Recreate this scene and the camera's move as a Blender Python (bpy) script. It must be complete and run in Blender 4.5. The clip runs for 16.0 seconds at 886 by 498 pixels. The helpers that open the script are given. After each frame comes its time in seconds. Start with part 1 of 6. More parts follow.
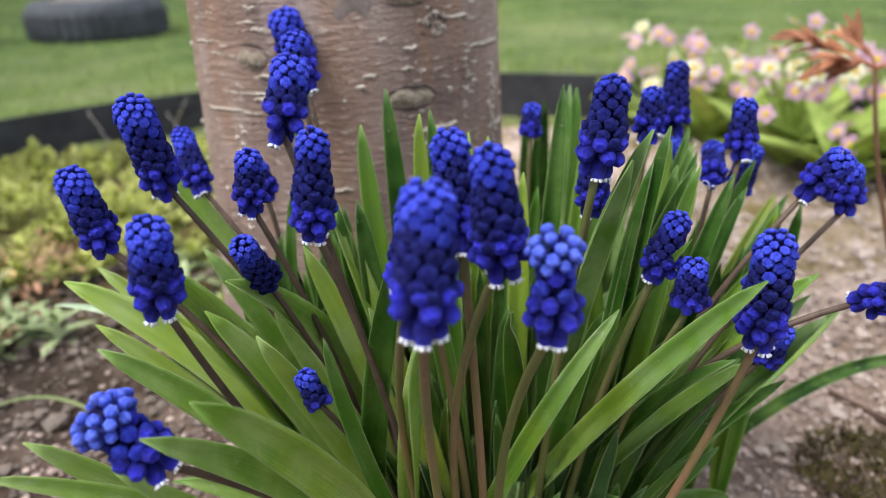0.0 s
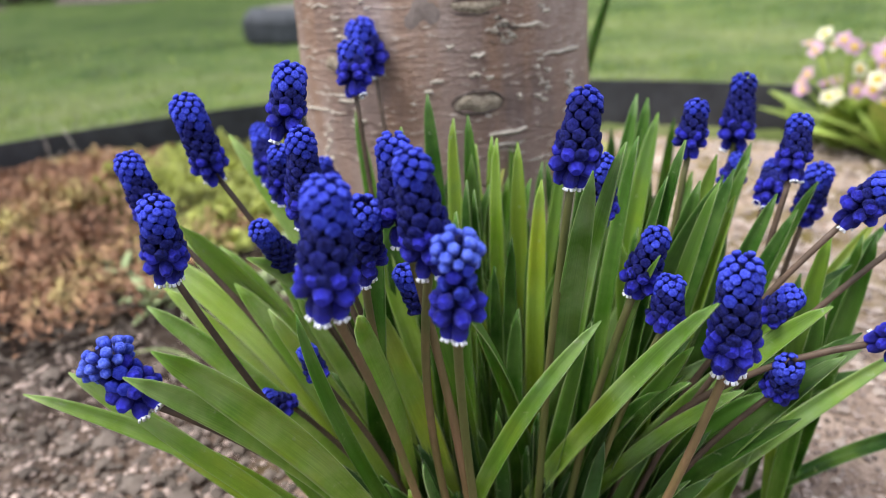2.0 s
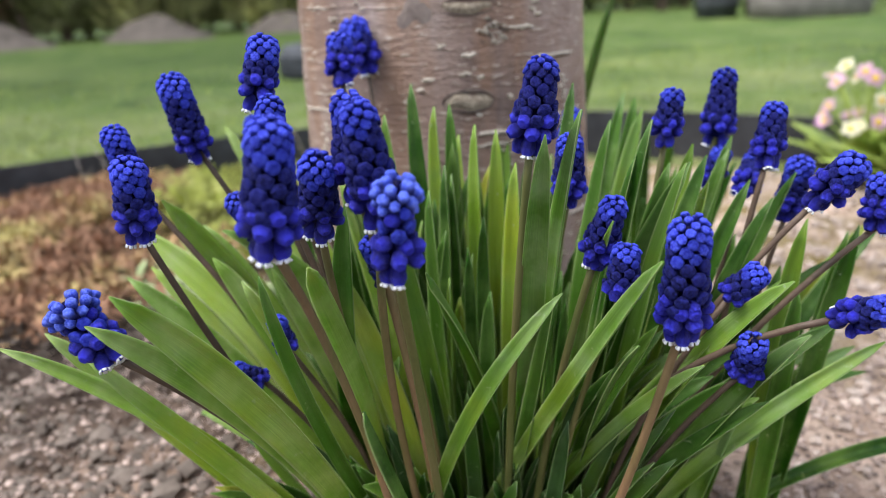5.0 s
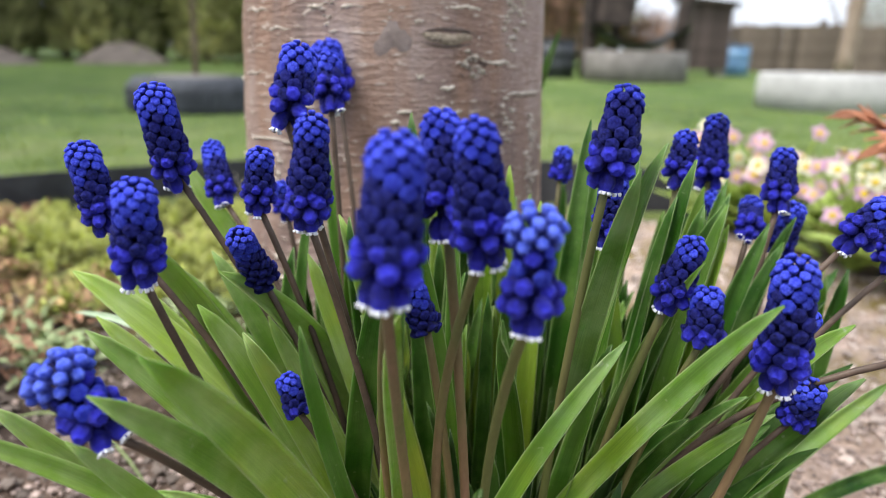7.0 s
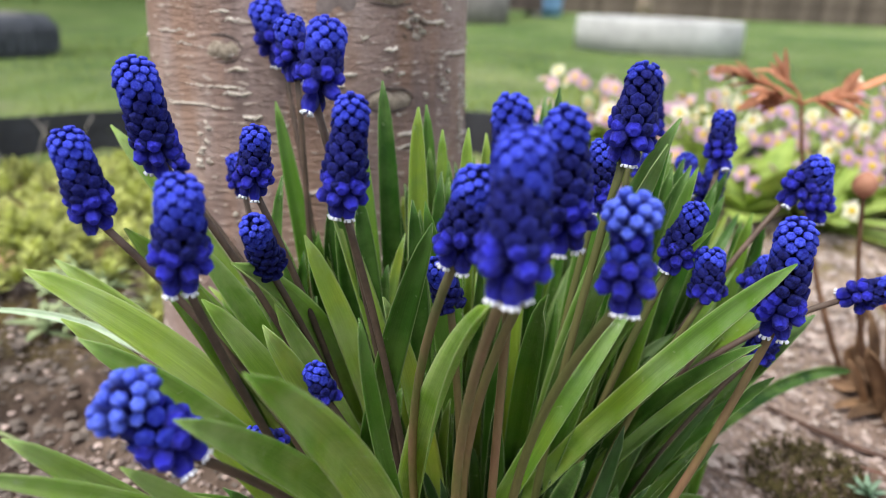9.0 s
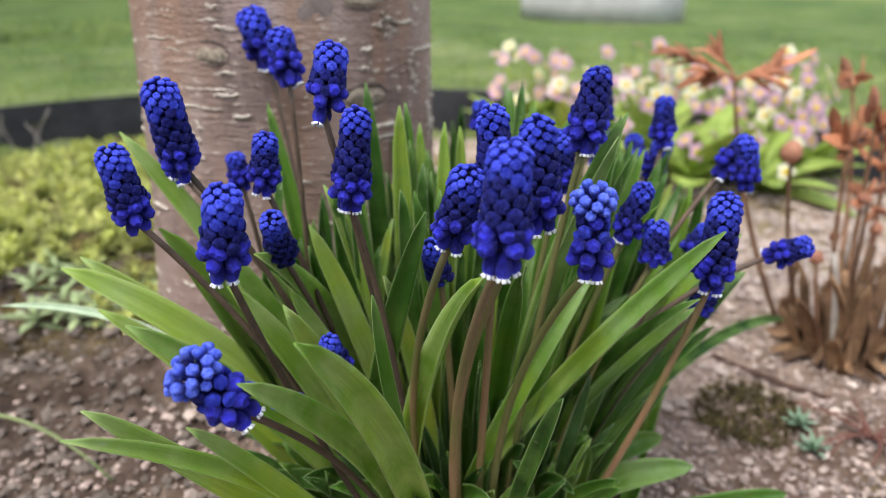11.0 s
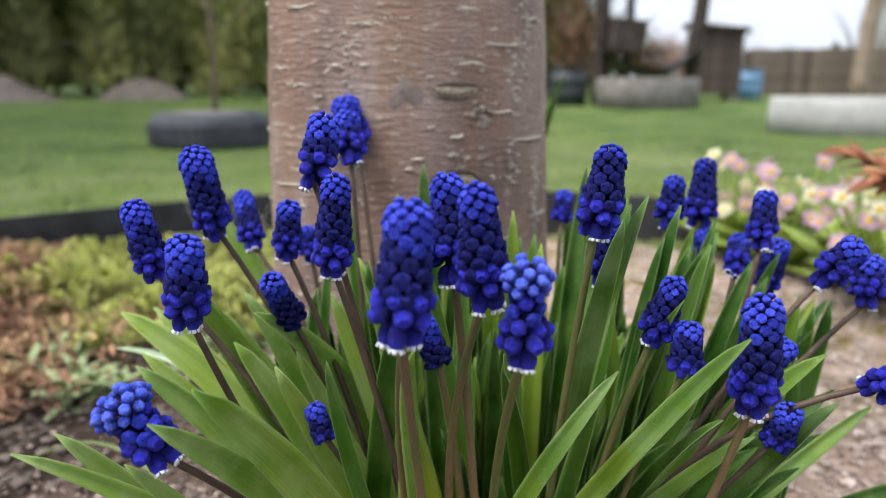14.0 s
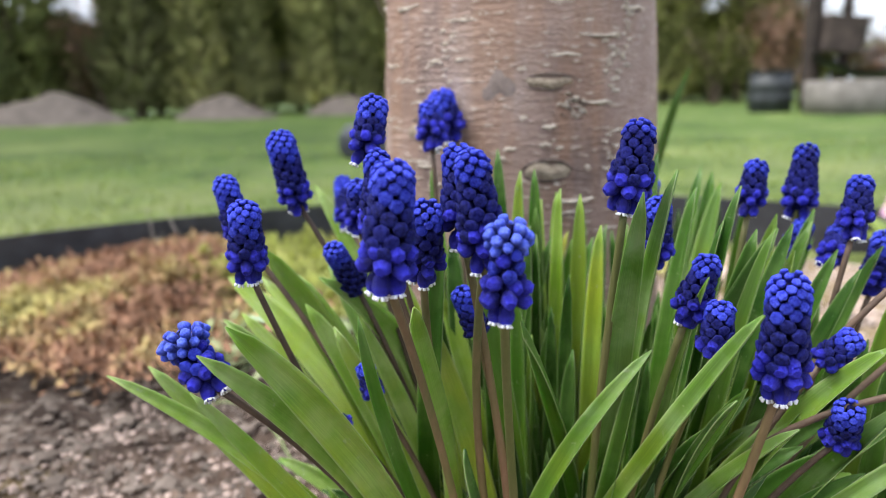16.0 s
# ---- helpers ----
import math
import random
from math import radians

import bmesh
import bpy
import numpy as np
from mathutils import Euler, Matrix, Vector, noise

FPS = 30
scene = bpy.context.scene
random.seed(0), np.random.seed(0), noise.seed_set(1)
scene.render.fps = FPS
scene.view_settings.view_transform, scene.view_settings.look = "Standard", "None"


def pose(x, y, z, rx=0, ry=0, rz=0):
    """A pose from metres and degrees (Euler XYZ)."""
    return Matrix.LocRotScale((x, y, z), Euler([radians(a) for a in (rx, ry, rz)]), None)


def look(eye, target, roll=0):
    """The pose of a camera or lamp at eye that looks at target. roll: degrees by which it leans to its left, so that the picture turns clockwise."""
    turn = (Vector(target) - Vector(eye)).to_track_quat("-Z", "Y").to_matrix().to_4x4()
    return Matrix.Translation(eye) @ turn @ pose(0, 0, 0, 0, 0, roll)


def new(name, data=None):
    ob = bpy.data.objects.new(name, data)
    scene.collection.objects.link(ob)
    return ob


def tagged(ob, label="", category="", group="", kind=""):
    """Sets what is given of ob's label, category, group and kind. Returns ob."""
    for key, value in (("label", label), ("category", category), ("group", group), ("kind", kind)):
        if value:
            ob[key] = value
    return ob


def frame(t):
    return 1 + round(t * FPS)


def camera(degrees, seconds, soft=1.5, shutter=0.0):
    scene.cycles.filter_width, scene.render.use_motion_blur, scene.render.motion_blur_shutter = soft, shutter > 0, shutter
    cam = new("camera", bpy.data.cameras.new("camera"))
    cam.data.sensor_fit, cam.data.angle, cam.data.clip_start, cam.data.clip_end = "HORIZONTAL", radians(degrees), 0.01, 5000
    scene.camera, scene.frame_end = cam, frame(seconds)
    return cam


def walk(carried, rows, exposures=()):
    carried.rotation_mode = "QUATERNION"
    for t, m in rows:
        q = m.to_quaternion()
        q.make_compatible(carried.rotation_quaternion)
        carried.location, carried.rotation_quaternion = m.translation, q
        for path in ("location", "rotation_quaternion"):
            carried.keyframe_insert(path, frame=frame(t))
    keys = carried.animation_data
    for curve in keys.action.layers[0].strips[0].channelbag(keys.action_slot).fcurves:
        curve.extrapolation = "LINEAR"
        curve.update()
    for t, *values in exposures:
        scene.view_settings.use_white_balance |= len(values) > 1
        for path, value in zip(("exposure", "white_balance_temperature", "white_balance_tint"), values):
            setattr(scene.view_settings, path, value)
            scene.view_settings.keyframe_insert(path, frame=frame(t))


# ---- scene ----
cam = camera(64.7, 16.0, soft=0.9)
PATH = [
    (0, (0.0228, 0.0168, 0.3210), (-0.0535, 1.8448, -0.4868), -2.00),
    (0.5, (0.0525, 0.0164, 0.3186), (-0.1745, 1.8265, -0.5013), -2.86),
    (1, (0.0742, 0.0172, 0.3150), (-0.3236, 1.8095, -0.4782), -3.82),
    (1.5, (0.0901, 0.0173, 0.3149), (-0.4137, 1.7730, -0.4998), -4.50),
    (2, (0.0978, 0.0134, 0.3217), (-0.4874, 1.7618, -0.4532), -3.57),
    (2.5, (0.1131, 0.0111, 0.3173), (-0.5565, 1.7418, -0.4284), -3.93),
    (3, (0.1242, 0.0081, 0.3132), (-0.5683, 1.7418, -0.4041), -4.20),
    (3.5, (0.1331, 0.0046, 0.3082), (-0.5822, 1.7360, -0.3923), -3.97),
    (3.7, (0.1391, 0.0025, 0.3084), (-0.6038, 1.7229, -0.3904), -3.93),
    (5.8, (0.0975, 0.0112, 0.2915), (-0.3943, 1.8473, -0.3305), -2.14),
    (6, (0.0875, 0.0104, 0.2918), (-0.3357, 1.8692, -0.3130), -1.82),
    (6.5, (0.0623, 0.0109, 0.2939), (-0.2589, 1.9097, -0.2456), 0.24),
    (7, (0.0449, 0.0177, 0.2879), (-0.2118, 1.9236, -0.2615), 1.23),
    (7.5, (0.0211, 0.0238, 0.2909), (-0.0881, 1.9195, -0.3371), 1.40),
    (8, (-0.0013, 0.0218, 0.2978), (-0.0052, 1.9220, -0.3261), 2.19),
    (8.5, (-0.0168, 0.0195, 0.3001), (0.0896, 1.9093, -0.3460), 2.73),
    (8.7, (-0.0193, 0.0202, 0.2970), (0.1393, 1.8991, -0.3698), 2.65),
    (10.8, (-0.0454, -0.0102, 0.3146), (0.3361, 1.8049, -0.4336), 1.58),
    (11, (-0.0423, -0.0165, 0.3163), (0.3081, 1.7996, -0.4446), 1.15),
    (11.5, (-0.0396, -0.0252, 0.3205), (0.2938, 1.7964, -0.4348), 0.91),
    (12, (-0.0437, -0.0124, 0.3126), (0.2135, 1.8339, -0.4119), -0.07),
    (12.5, (-0.0416, -0.0057, 0.3032), (0.0322, 1.8852, -0.3442), 0.58),
    (13, (-0.0224, -0.0017, 0.2946), (-0.0603, 1.9144, -0.2773), 1.83),
    (13.5, (0.0139, -0.0039, 0.2978), (-0.1195, 1.9271, -0.2058), 1.21),
    (14, (0.0514, -0.0097, 0.3017), (-0.2547, 1.9090, -0.1727), 0.08),
    (14.5, (0.0722, -0.0114, 0.3035), (-0.4369, 1.8629, -0.1739), -2.63),
    (15, (0.0909, -0.0112, 0.2927), (-0.5256, 1.8331, -0.1749), -0.40),
    (15.5, (0.1049, -0.0138, 0.2912), (-0.5969, 1.8078, -0.1439), -1.08),
    (16, (0.1123, -0.0113, 0.2892), (-0.6981, 1.7645, -0.1462), -1.52),
]
walk(cam, [(t, look(eye, target, roll)) for t, eye, target, roll in PATH], exposures=[(0.0, 0.60), (1.5, 0.72), (3.5, 0.72), (6.0, 0.80), (8.5, 0.72), (11.0, 0.62), (12.5, 0.56), (13.5, 0.53), (14.5, 0.57), (15.0, 0.87), (16.0, 0.95)])
cam.data.dof.use_dof = True
cam.data.dof.focus_distance = 0.25
cam.data.dof.aperture_fstop = 7.8

# ---- world, sun, exposure ----
SUN_ELEV, SUN_AZ = 64.0, 240.0
world = bpy.data.worlds.new("overcast_sky")
scene.world = world
world.use_nodes = True
wn, wl = world.node_tree.nodes, world.node_tree.links
wn.clear()
sky = wn.new("ShaderNodeTexSky")
sky.sky_type = "NISHITA"
sky.sun_disc = False
sky.sun_elevation = radians(SUN_ELEV)
sky.sun_rotation = radians(SUN_AZ)
sky.air_density, sky.dust_density, sky.ozone_density = 1.0, 6.0, 0.5
hazy = wn.new("ShaderNodeMixRGB")
hazy.inputs[0].default_value = 0.72
hazy.inputs[2].default_value = (9.2, 9.9, 11.3, 1)
bg = wn.new("ShaderNodeBackground")
bg.inputs["Strength"].default_value = 0.098
wo = wn.new("ShaderNodeOutputWorld")
wl.new(sky.outputs[0], hazy.inputs[1])
wl.new(hazy.outputs[0], bg.inputs["Color"])
wl.new(bg.outputs[0], wo.inputs[0])

sun_data = bpy.data.lights.new("sun", "SUN")
sun_data.energy, sun_data.angle, sun_data.color = 2.5, radians(26), (0.985, 0.98, 0.95)
sun = new("sun", sun_data)
sa, se = radians(SUN_AZ), radians(SUN_ELEV)
sun_dir = Vector((math.sin(sa) * math.cos(se), math.cos(sa) * math.cos(se), math.sin(se)))
sun.matrix_world = look(sun_dir * 20, (0, 0, 0))


# ---- materials ----
def material(name, rough=0.6, spec=0.3):
    """A node material; returns it, its nodes, its links and its principled shader."""
    m = bpy.data.materials.new(name)
    m.use_nodes = True
    n, l = m.node_tree.nodes, m.node_tree.links
    p = n["Principled BSDF"]
    p.inputs["Roughness"].default_value = rough
    p.inputs["Specular IOR Level"].default_value = spec
    return m, n, l, p


def coords(n, l, kind="Object", scale=(1, 1, 1)):
    c = n.new("ShaderNodeTexCoord")
    mp = n.new("ShaderNodeMapping")
    mp.inputs["Scale"].default_value = scale
    l.new(c.outputs[kind], mp.inputs["Vector"])
    return mp.outputs[0]


def noise_tex(n, l, vec, scale, detail=4.0, rough=0.6):
    t = n.new("ShaderNodeTexNoise")
    t.inputs["Scale"].default_value = scale
    t.inputs["Detail"].default_value = detail
    t.inputs["Roughness"].default_value = rough
    l.new(vec, t.inputs["Vector"])
    return t.outputs["Fac"]


def ramp(n, l, fac, *stops):
    r = n.new("ShaderNodeValToRGB")
    e = r.color_ramp.elements
    while len(e) > 1:
        e.remove(e[-1])
    e[0].position, e[0].color = stops[0][0], (*stops[0][1], 1)
    for pos, col in stops[1:]:
        k = e.new(pos)
        k.color = (*col, 1)
    l.new(fac, r.inputs[0])
    return r.outputs[0]


def mix(n, l, fac, a, b, mode="MIX"):
    x = n.new("ShaderNodeMixRGB")
    x.blend_type = mode
    for sock, val in ((x.inputs[0], fac), (x.inputs[1], a), (x.inputs[2], b)):
        if isinstance(val, (int, float)):
            sock.default_value = val
        elif isinstance(val, tuple):
            sock.default_value = (*val, 1)
        else:
            l.new(val, sock)
    return x.outputs[0]


def bump(n, l, p, height, strength=0.3, dist=0.001):
    b = n.new("ShaderNodeBump")
    b.inputs["Strength"].default_value = strength
    b.inputs["Distance"].default_value = dist
    l.new(height, b.inputs["Height"])
    l.new(b.outputs[0], p.inputs["Normal"])
    return b


def mottled(name, c1, c2, scale, rough=0.7, spec=0.3, bump_s=0.3, bump_d=0.001, fine=6.0, c3=None, vary=0.0, island=False, each=0.0, spread=0.25):
    """Two or three colours mixed by a coarse noise, with a finer one for grain and relief."""
    m, n, l, p = material(name, rough, spec)
    v = coords(n, l)
    a = noise_tex(n, l, v, scale, 5)
    f = noise_tex(n, l, v, scale * fine, 4)
    stops = [(0.3, c1), (0.7, c2)] if c3 is None else [(0.5 - spread, c1), (0.5, c2), (0.5 + spread, c3)]
    col = ramp(n, l, a, *stops)
    col = mix(n, l, 0.35, col, ramp(n, l, f, (0.3, (0.45, 0.45, 0.45)), (0.7, (1, 1, 1))), "MULTIPLY")
    if vary:
        if island:
            src = n.new("ShaderNodeNewGeometry").outputs["Random Per Island"]
        else:
            src = n.new("ShaderNodeObjectInfo").outputs["Random"]
        lo, hi = 1 - vary, 1 + vary
        col = mix(n, l, 1.0, col, ramp(n, l, src, (0, (lo, lo, lo)), (1, (hi, hi, hi))), "MULTIPLY")
    if each:
        one = n.new("ShaderNodeObjectInfo").outputs["Random"]
        col = mix(n, l, 1.0, col, ramp(n, l, one, (0, (1 - each, 1 - each, 1 - each)), (1, (1 + each, 1 + each * 0.8, 1 + each * 0.5))), "MULTIPLY")
    l.new(col, p.inputs["Base Color"])
    bump(n, l, p, f, bump_s, bump_d)
    return m


def floret_material(name, dark, light, bloom, spec=0.07):
    """Waxy petals: the hue drifts from floret to floret, with a pale powdery bloom and fine veins."""
    m, n, l, p = material(name, 0.5, spec)
    info = n.new("ShaderNodeObjectInfo").outputs["Random"]
    v = coords(n, l)
    col = ramp(n, l, info, (0, dark), (1, light))
    f = noise_tex(n, l, v, 26, 4)
    g = noise_tex(n, l, v, 4.5, 4)
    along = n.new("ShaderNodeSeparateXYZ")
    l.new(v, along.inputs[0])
    # pale powdery bloom on the outer end; the dark base paints the gaps' shade
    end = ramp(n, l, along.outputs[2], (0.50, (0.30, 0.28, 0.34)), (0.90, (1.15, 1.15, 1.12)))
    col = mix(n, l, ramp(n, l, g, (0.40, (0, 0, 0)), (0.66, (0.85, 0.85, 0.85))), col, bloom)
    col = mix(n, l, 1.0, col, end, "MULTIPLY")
    col = mix(n, l, 0.35, col, ramp(n, l, f, (0.3, (0.6, 0.6, 0.65)), (0.7, (1.15, 1.15, 1.1))), "MULTIPLY")
    l.new(col, p.inputs["Base Color"])
    p.inputs["Sheen Weight"].default_value = 0.03
    p.inputs["Sheen Roughness"].default_value = 0.5
    p.inputs["Sheen Tint"].default_value = (0.55, 0.6, 1.0, 1)
    p.inputs["Subsurface Weight"].default_value = 0.04
    p.inputs["Subsurface Radius"].default_value = (0.0006, 0.0006, 0.002)
    p.inputs["Subsurface Scale"].default_value = 1.0
    bump(n, l, p, f, 0.5, 0.03)
    return m


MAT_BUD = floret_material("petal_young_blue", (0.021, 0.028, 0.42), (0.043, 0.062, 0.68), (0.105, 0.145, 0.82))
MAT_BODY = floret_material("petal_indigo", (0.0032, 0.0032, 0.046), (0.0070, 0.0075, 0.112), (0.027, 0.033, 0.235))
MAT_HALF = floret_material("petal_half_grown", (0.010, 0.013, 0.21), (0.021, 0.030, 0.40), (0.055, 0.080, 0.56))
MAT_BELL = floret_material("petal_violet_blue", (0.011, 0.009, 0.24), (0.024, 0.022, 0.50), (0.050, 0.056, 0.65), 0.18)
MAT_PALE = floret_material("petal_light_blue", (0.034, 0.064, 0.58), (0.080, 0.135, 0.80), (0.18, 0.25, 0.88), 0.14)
MAT_RIM = mottled("petal_rim_white", (0.75, 0.77, 0.82), (0.9, 0.9, 0.92), 900, 0.5)


def stem_material():
    m, n, l, p = material("stem_green_brown", 0.55, 0.3)
    v = coords(n, l, "Object", (1, 1, 0.18))
    a = noise_tex(n, l, v, 55, 3)
    f = noise_tex(n, l, v, 900, 3)
    low = ramp(n, l, a, (0.34, (0.165, 0.175, 0.042)), (0.5, (0.250, 0.165, 0.070)), (0.66, (0.320, 0.172, 0.100)))
    high = ramp(n, l, a, (0.34, (0.080, 0.095, 0.036)), (0.66, (0.165, 0.110, 0.062)))
    up = n.new("ShaderNodeSeparateXYZ")
    l.new(coords(n, l), up.inputs[0])
    # brownish pink below, dark olive under the flowers
    col = mix(n, l, ramp(n, l, up.outputs[2], (0.11, (0, 0, 0)), (0.21, (1, 1, 1))), low, high)
    # some stems stay olive green nearly to the ground
    own = n.new("ShaderNodeObjectInfo").outputs["Random"]
    col = mix(n, l, ramp(n, l, own, (0.30, (0, 0, 0)), (0.75, (0.75, 0.75, 0.75))), col, (0.120, 0.135, 0.040))
    col = mix(n, l, 0.3, col, ramp(n, l, f, (0.3, (0.5, 0.5, 0.5)), (0.7, (1, 1, 1))), "MULTIPLY")
    l.new(col, p.inputs["Base Color"])
    bump(n, l, p, f, 0.25, 0.0004)
    return m


MAT_STEM = stem_material()
MAT_STEM_DARK = mottled("stem_purple_brown", (0.055, 0.040, 0.030), (0.150, 0.098, 0.070), 60, 0.5, 0.3, 0.2, 0.0004, fine=12, vary=0.25)


def leaf_material(name, stops, bloom):
    """Strap leaves: parallel veins along the blade, paler bloom, each blade of its own green, some yellowed."""
    m, n, l, p = material(name, 0.42, 0.2)
    uv = n.new("ShaderNodeUVMap")
    mp = n.new("ShaderNodeMapping")
    mp.inputs["Scale"].default_value = (26, 3.0, 1)
    l.new(uv.outputs[0], mp.inputs["Vector"])
    vein = noise_tex(n, l, mp.outputs[0], 2.2, 3)
    v = coords(n, l)
    blotch = noise_tex(n, l, v, 38, 4)
    grain = noise_tex(n, l, v, 700, 3)
    info = n.new("ShaderNodeObjectInfo").outputs["Random"]
    tone = ramp(n, l, info, *stops)
    col = mix(n, l, ramp(n, l, blotch, (0.40, (0, 0, 0)), (0.64, (0.80, 0.80, 0.80))), tone, bloom)
    aged = noise_tex(n, l, v, 17, 3)
    col = mix(n, l, ramp(n, l, aged, (0.54, (0, 0, 0)), (0.70, (0.55, 0.55, 0.55))), col, mix(n, l, 1.0, tone, (1.75, 1.25, 0.8), "MULTIPLY"))
    speck = noise_tex(n, l, v, 260, 2)
    col = mix(n, l, ramp(n, l, speck, (0.68, (0, 0, 0)), (0.76, (0.5, 0.5, 0.5))), col, (0.32, 0.36, 0.20))
    col = mix(n, l, 0.5, col, ramp(n, l, vein, (0.3, (0.42, 0.48, 0.42)), (0.7, (1.2, 1.2, 1.15))), "MULTIPLY")
    across = n.new("ShaderNodeSeparateXYZ")
    l.new(uv.outputs[0], across.inputs[0])
    col = mix(n, l, 1.0, col, ramp(n, l, across.outputs[1], (0.0, (1.1, 1.0, 0.9)), (0.35, (1.22, 1.12, 0.85)), (0.7, (0.98, 0.98, 1.0)), (1.0, (0.90, 0.90, 1.10))), "MULTIPLY")
    margin = ramp(n, l, across.outputs[0], (0.0, (0.6, 0.6, 0.6)), (0.05, (0, 0, 0)), (0.95, (0, 0, 0)), (1.0, (0.6, 0.6, 0.6)))
    col = mix(n, l, margin, col, (0.36, 0.42, 0.22))
    l.new(col, p.inputs["Base Color"])
    p.inputs["Subsurface Weight"].default_value = 0.14
    p.inputs["Subsurface Radius"].default_value = (0.0015, 0.003, 0.0006)
    p.inputs["Subsurface Scale"].default_value = 1.0
    l.new(ramp(n, l, grain, (0.3, (0.34, 0.34, 0.34)), (0.7, (0.55, 0.55, 0.55))), p.inputs["Roughness"])
    bump(n, l, p, vein, 0.22, 0.0006)
    return m


MAT_LEAF = leaf_material("leaf_green", ((0, (0.015, 0.054, 0.005)), (0.35, (0.032, 0.096, 0.009)), (0.72, (0.070, 0.165, 0.016)), (0.93, (0.140, 0.240, 0.024)), (1, (0.27, 0.30, 0.034))), (0.110, 0.195, 0.040))
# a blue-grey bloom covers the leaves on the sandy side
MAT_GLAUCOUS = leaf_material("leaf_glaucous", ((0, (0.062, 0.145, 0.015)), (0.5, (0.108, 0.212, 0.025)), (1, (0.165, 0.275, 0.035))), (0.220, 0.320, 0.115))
# leaves in the heart of the tuft: deep green, darkened for the shade there
MAT_TUFT_SHADE = leaf_material("leaf_tuft_shade", ((0, (0.012, 0.040, 0.005)), (0.6, (0.030, 0.080, 0.010)), (1, (0.070, 0.125, 0.014))), (0.060, 0.115, 0.035))
# outer leaves: yellower green, milky bloom, and their stronger light put into the colour
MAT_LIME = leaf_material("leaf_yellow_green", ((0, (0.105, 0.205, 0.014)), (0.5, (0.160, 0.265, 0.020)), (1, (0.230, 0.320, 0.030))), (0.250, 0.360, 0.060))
MAT_LEAF_LIT = leaf_material("leaf_lit_green", ((0, (0.125, 0.235, 0.026)), (0.5, (0.195, 0.315, 0.038)), (1, (0.275, 0.375, 0.055))), (0.31, 0.395, 0.125))


def bark_material():
    """Cherry-like bark: smooth skin, tan on one flank, warm brown and mauve grey on the other, with fine flecks."""
    m, n, l, p = material("bark", 0.55, 0.4)
    uv = n.new("ShaderNodeUVMap").outputs[0]

    def at(sx, sy):
        mp = n.new("ShaderNodeMapping")
        mp.inputs["Scale"].default_value = (sx, sy, 1)
        l.new(uv, mp.inputs["Vector"])
        return mp.outputs[0]

    broad = noise_tex(n, l, at(1.6, 1), 11, 5)
    streak = noise_tex(n, l, at(1, 5), 30, 4)
    fine = noise_tex(n, l, at(1, 1.5), 330, 5, 0.65)
    flecks = noise_tex(n, l, at(1, 4.0), 90, 2.0, 0.45)
    upright = noise_tex(n, l, at(1.0, 0.16), 26, 4)
    col = ramp(n, l, broad, (0.30, (0.175, 0.120, 0.104)), (0.5, (0.335, 0.232, 0.194)), (0.72, (0.50, 0.395, 0.352)))
    col = mix(n, l, ramp(n, l, upright, (0.46, (0, 0, 0)), (0.62, (0.75, 0.75, 0.75))), col, (0.35, 0.205, 0.135))
    col = mix(n, l, ramp(n, l, upright, (0.30, (0.6, 0.6, 0.6)), (0.44, (0, 0, 0))), col, (0.385, 0.288, 0.262))
    col = mix(n, l, 0.45, col, ramp(n, l, streak, (0.3, (0.62, 0.58, 0.56)), (0.7, (1.06, 1.05, 1.05))), "MULTIPLY")
    col = mix(n, l, ramp(n, l, flecks, (0.63, (0, 0, 0)), (0.68, (0.85, 0.85, 0.85))), col, (0.60, 0.50, 0.42))
    col = mix(n, l, 0.4, col, ramp(n, l, fine, (0.3, (0.5, 0.47, 0.46)), (0.65, (1.05, 1.05, 1.05))), "MULTIPLY")
    l.new(col, p.inputs["Base Color"])
    add = n.new("ShaderNodeMath")
    add.operation = "ADD"
    l.new(flecks, add.inputs[0])
    l.new(fine, add.inputs[1])
    bump(n, l, p, add.outputs[0], 0.7, 0.003)
    return m


MAT_BARK = bark_material()
MAT_LENT = mottled("bark_lenticel", (0.56, 0.47, 0.38), (0.90, 0.82, 0.71), 300, 0.8, 0.2, 0.8, 0.002)
MAT_SCAR = mottled("bark_scar", (0.30, 0.235, 0.175), (0.64, 0.53, 0.41), 420, 0.85, 0.2, 0.9, 0.002)
MAT_PATCH = mottled("bark_grey_patch", (0.22, 0.165, 0.145), (0.34, 0.27, 0.24), 180, 0.7, 0.3, 0.6, 0.001)
MAT_KNOT = mottled("bark_knot", (0.07, 0.05, 0.045), (0.26, 0.20, 0.17), 260, 0.85, 0.2, 0.8, 0.002)


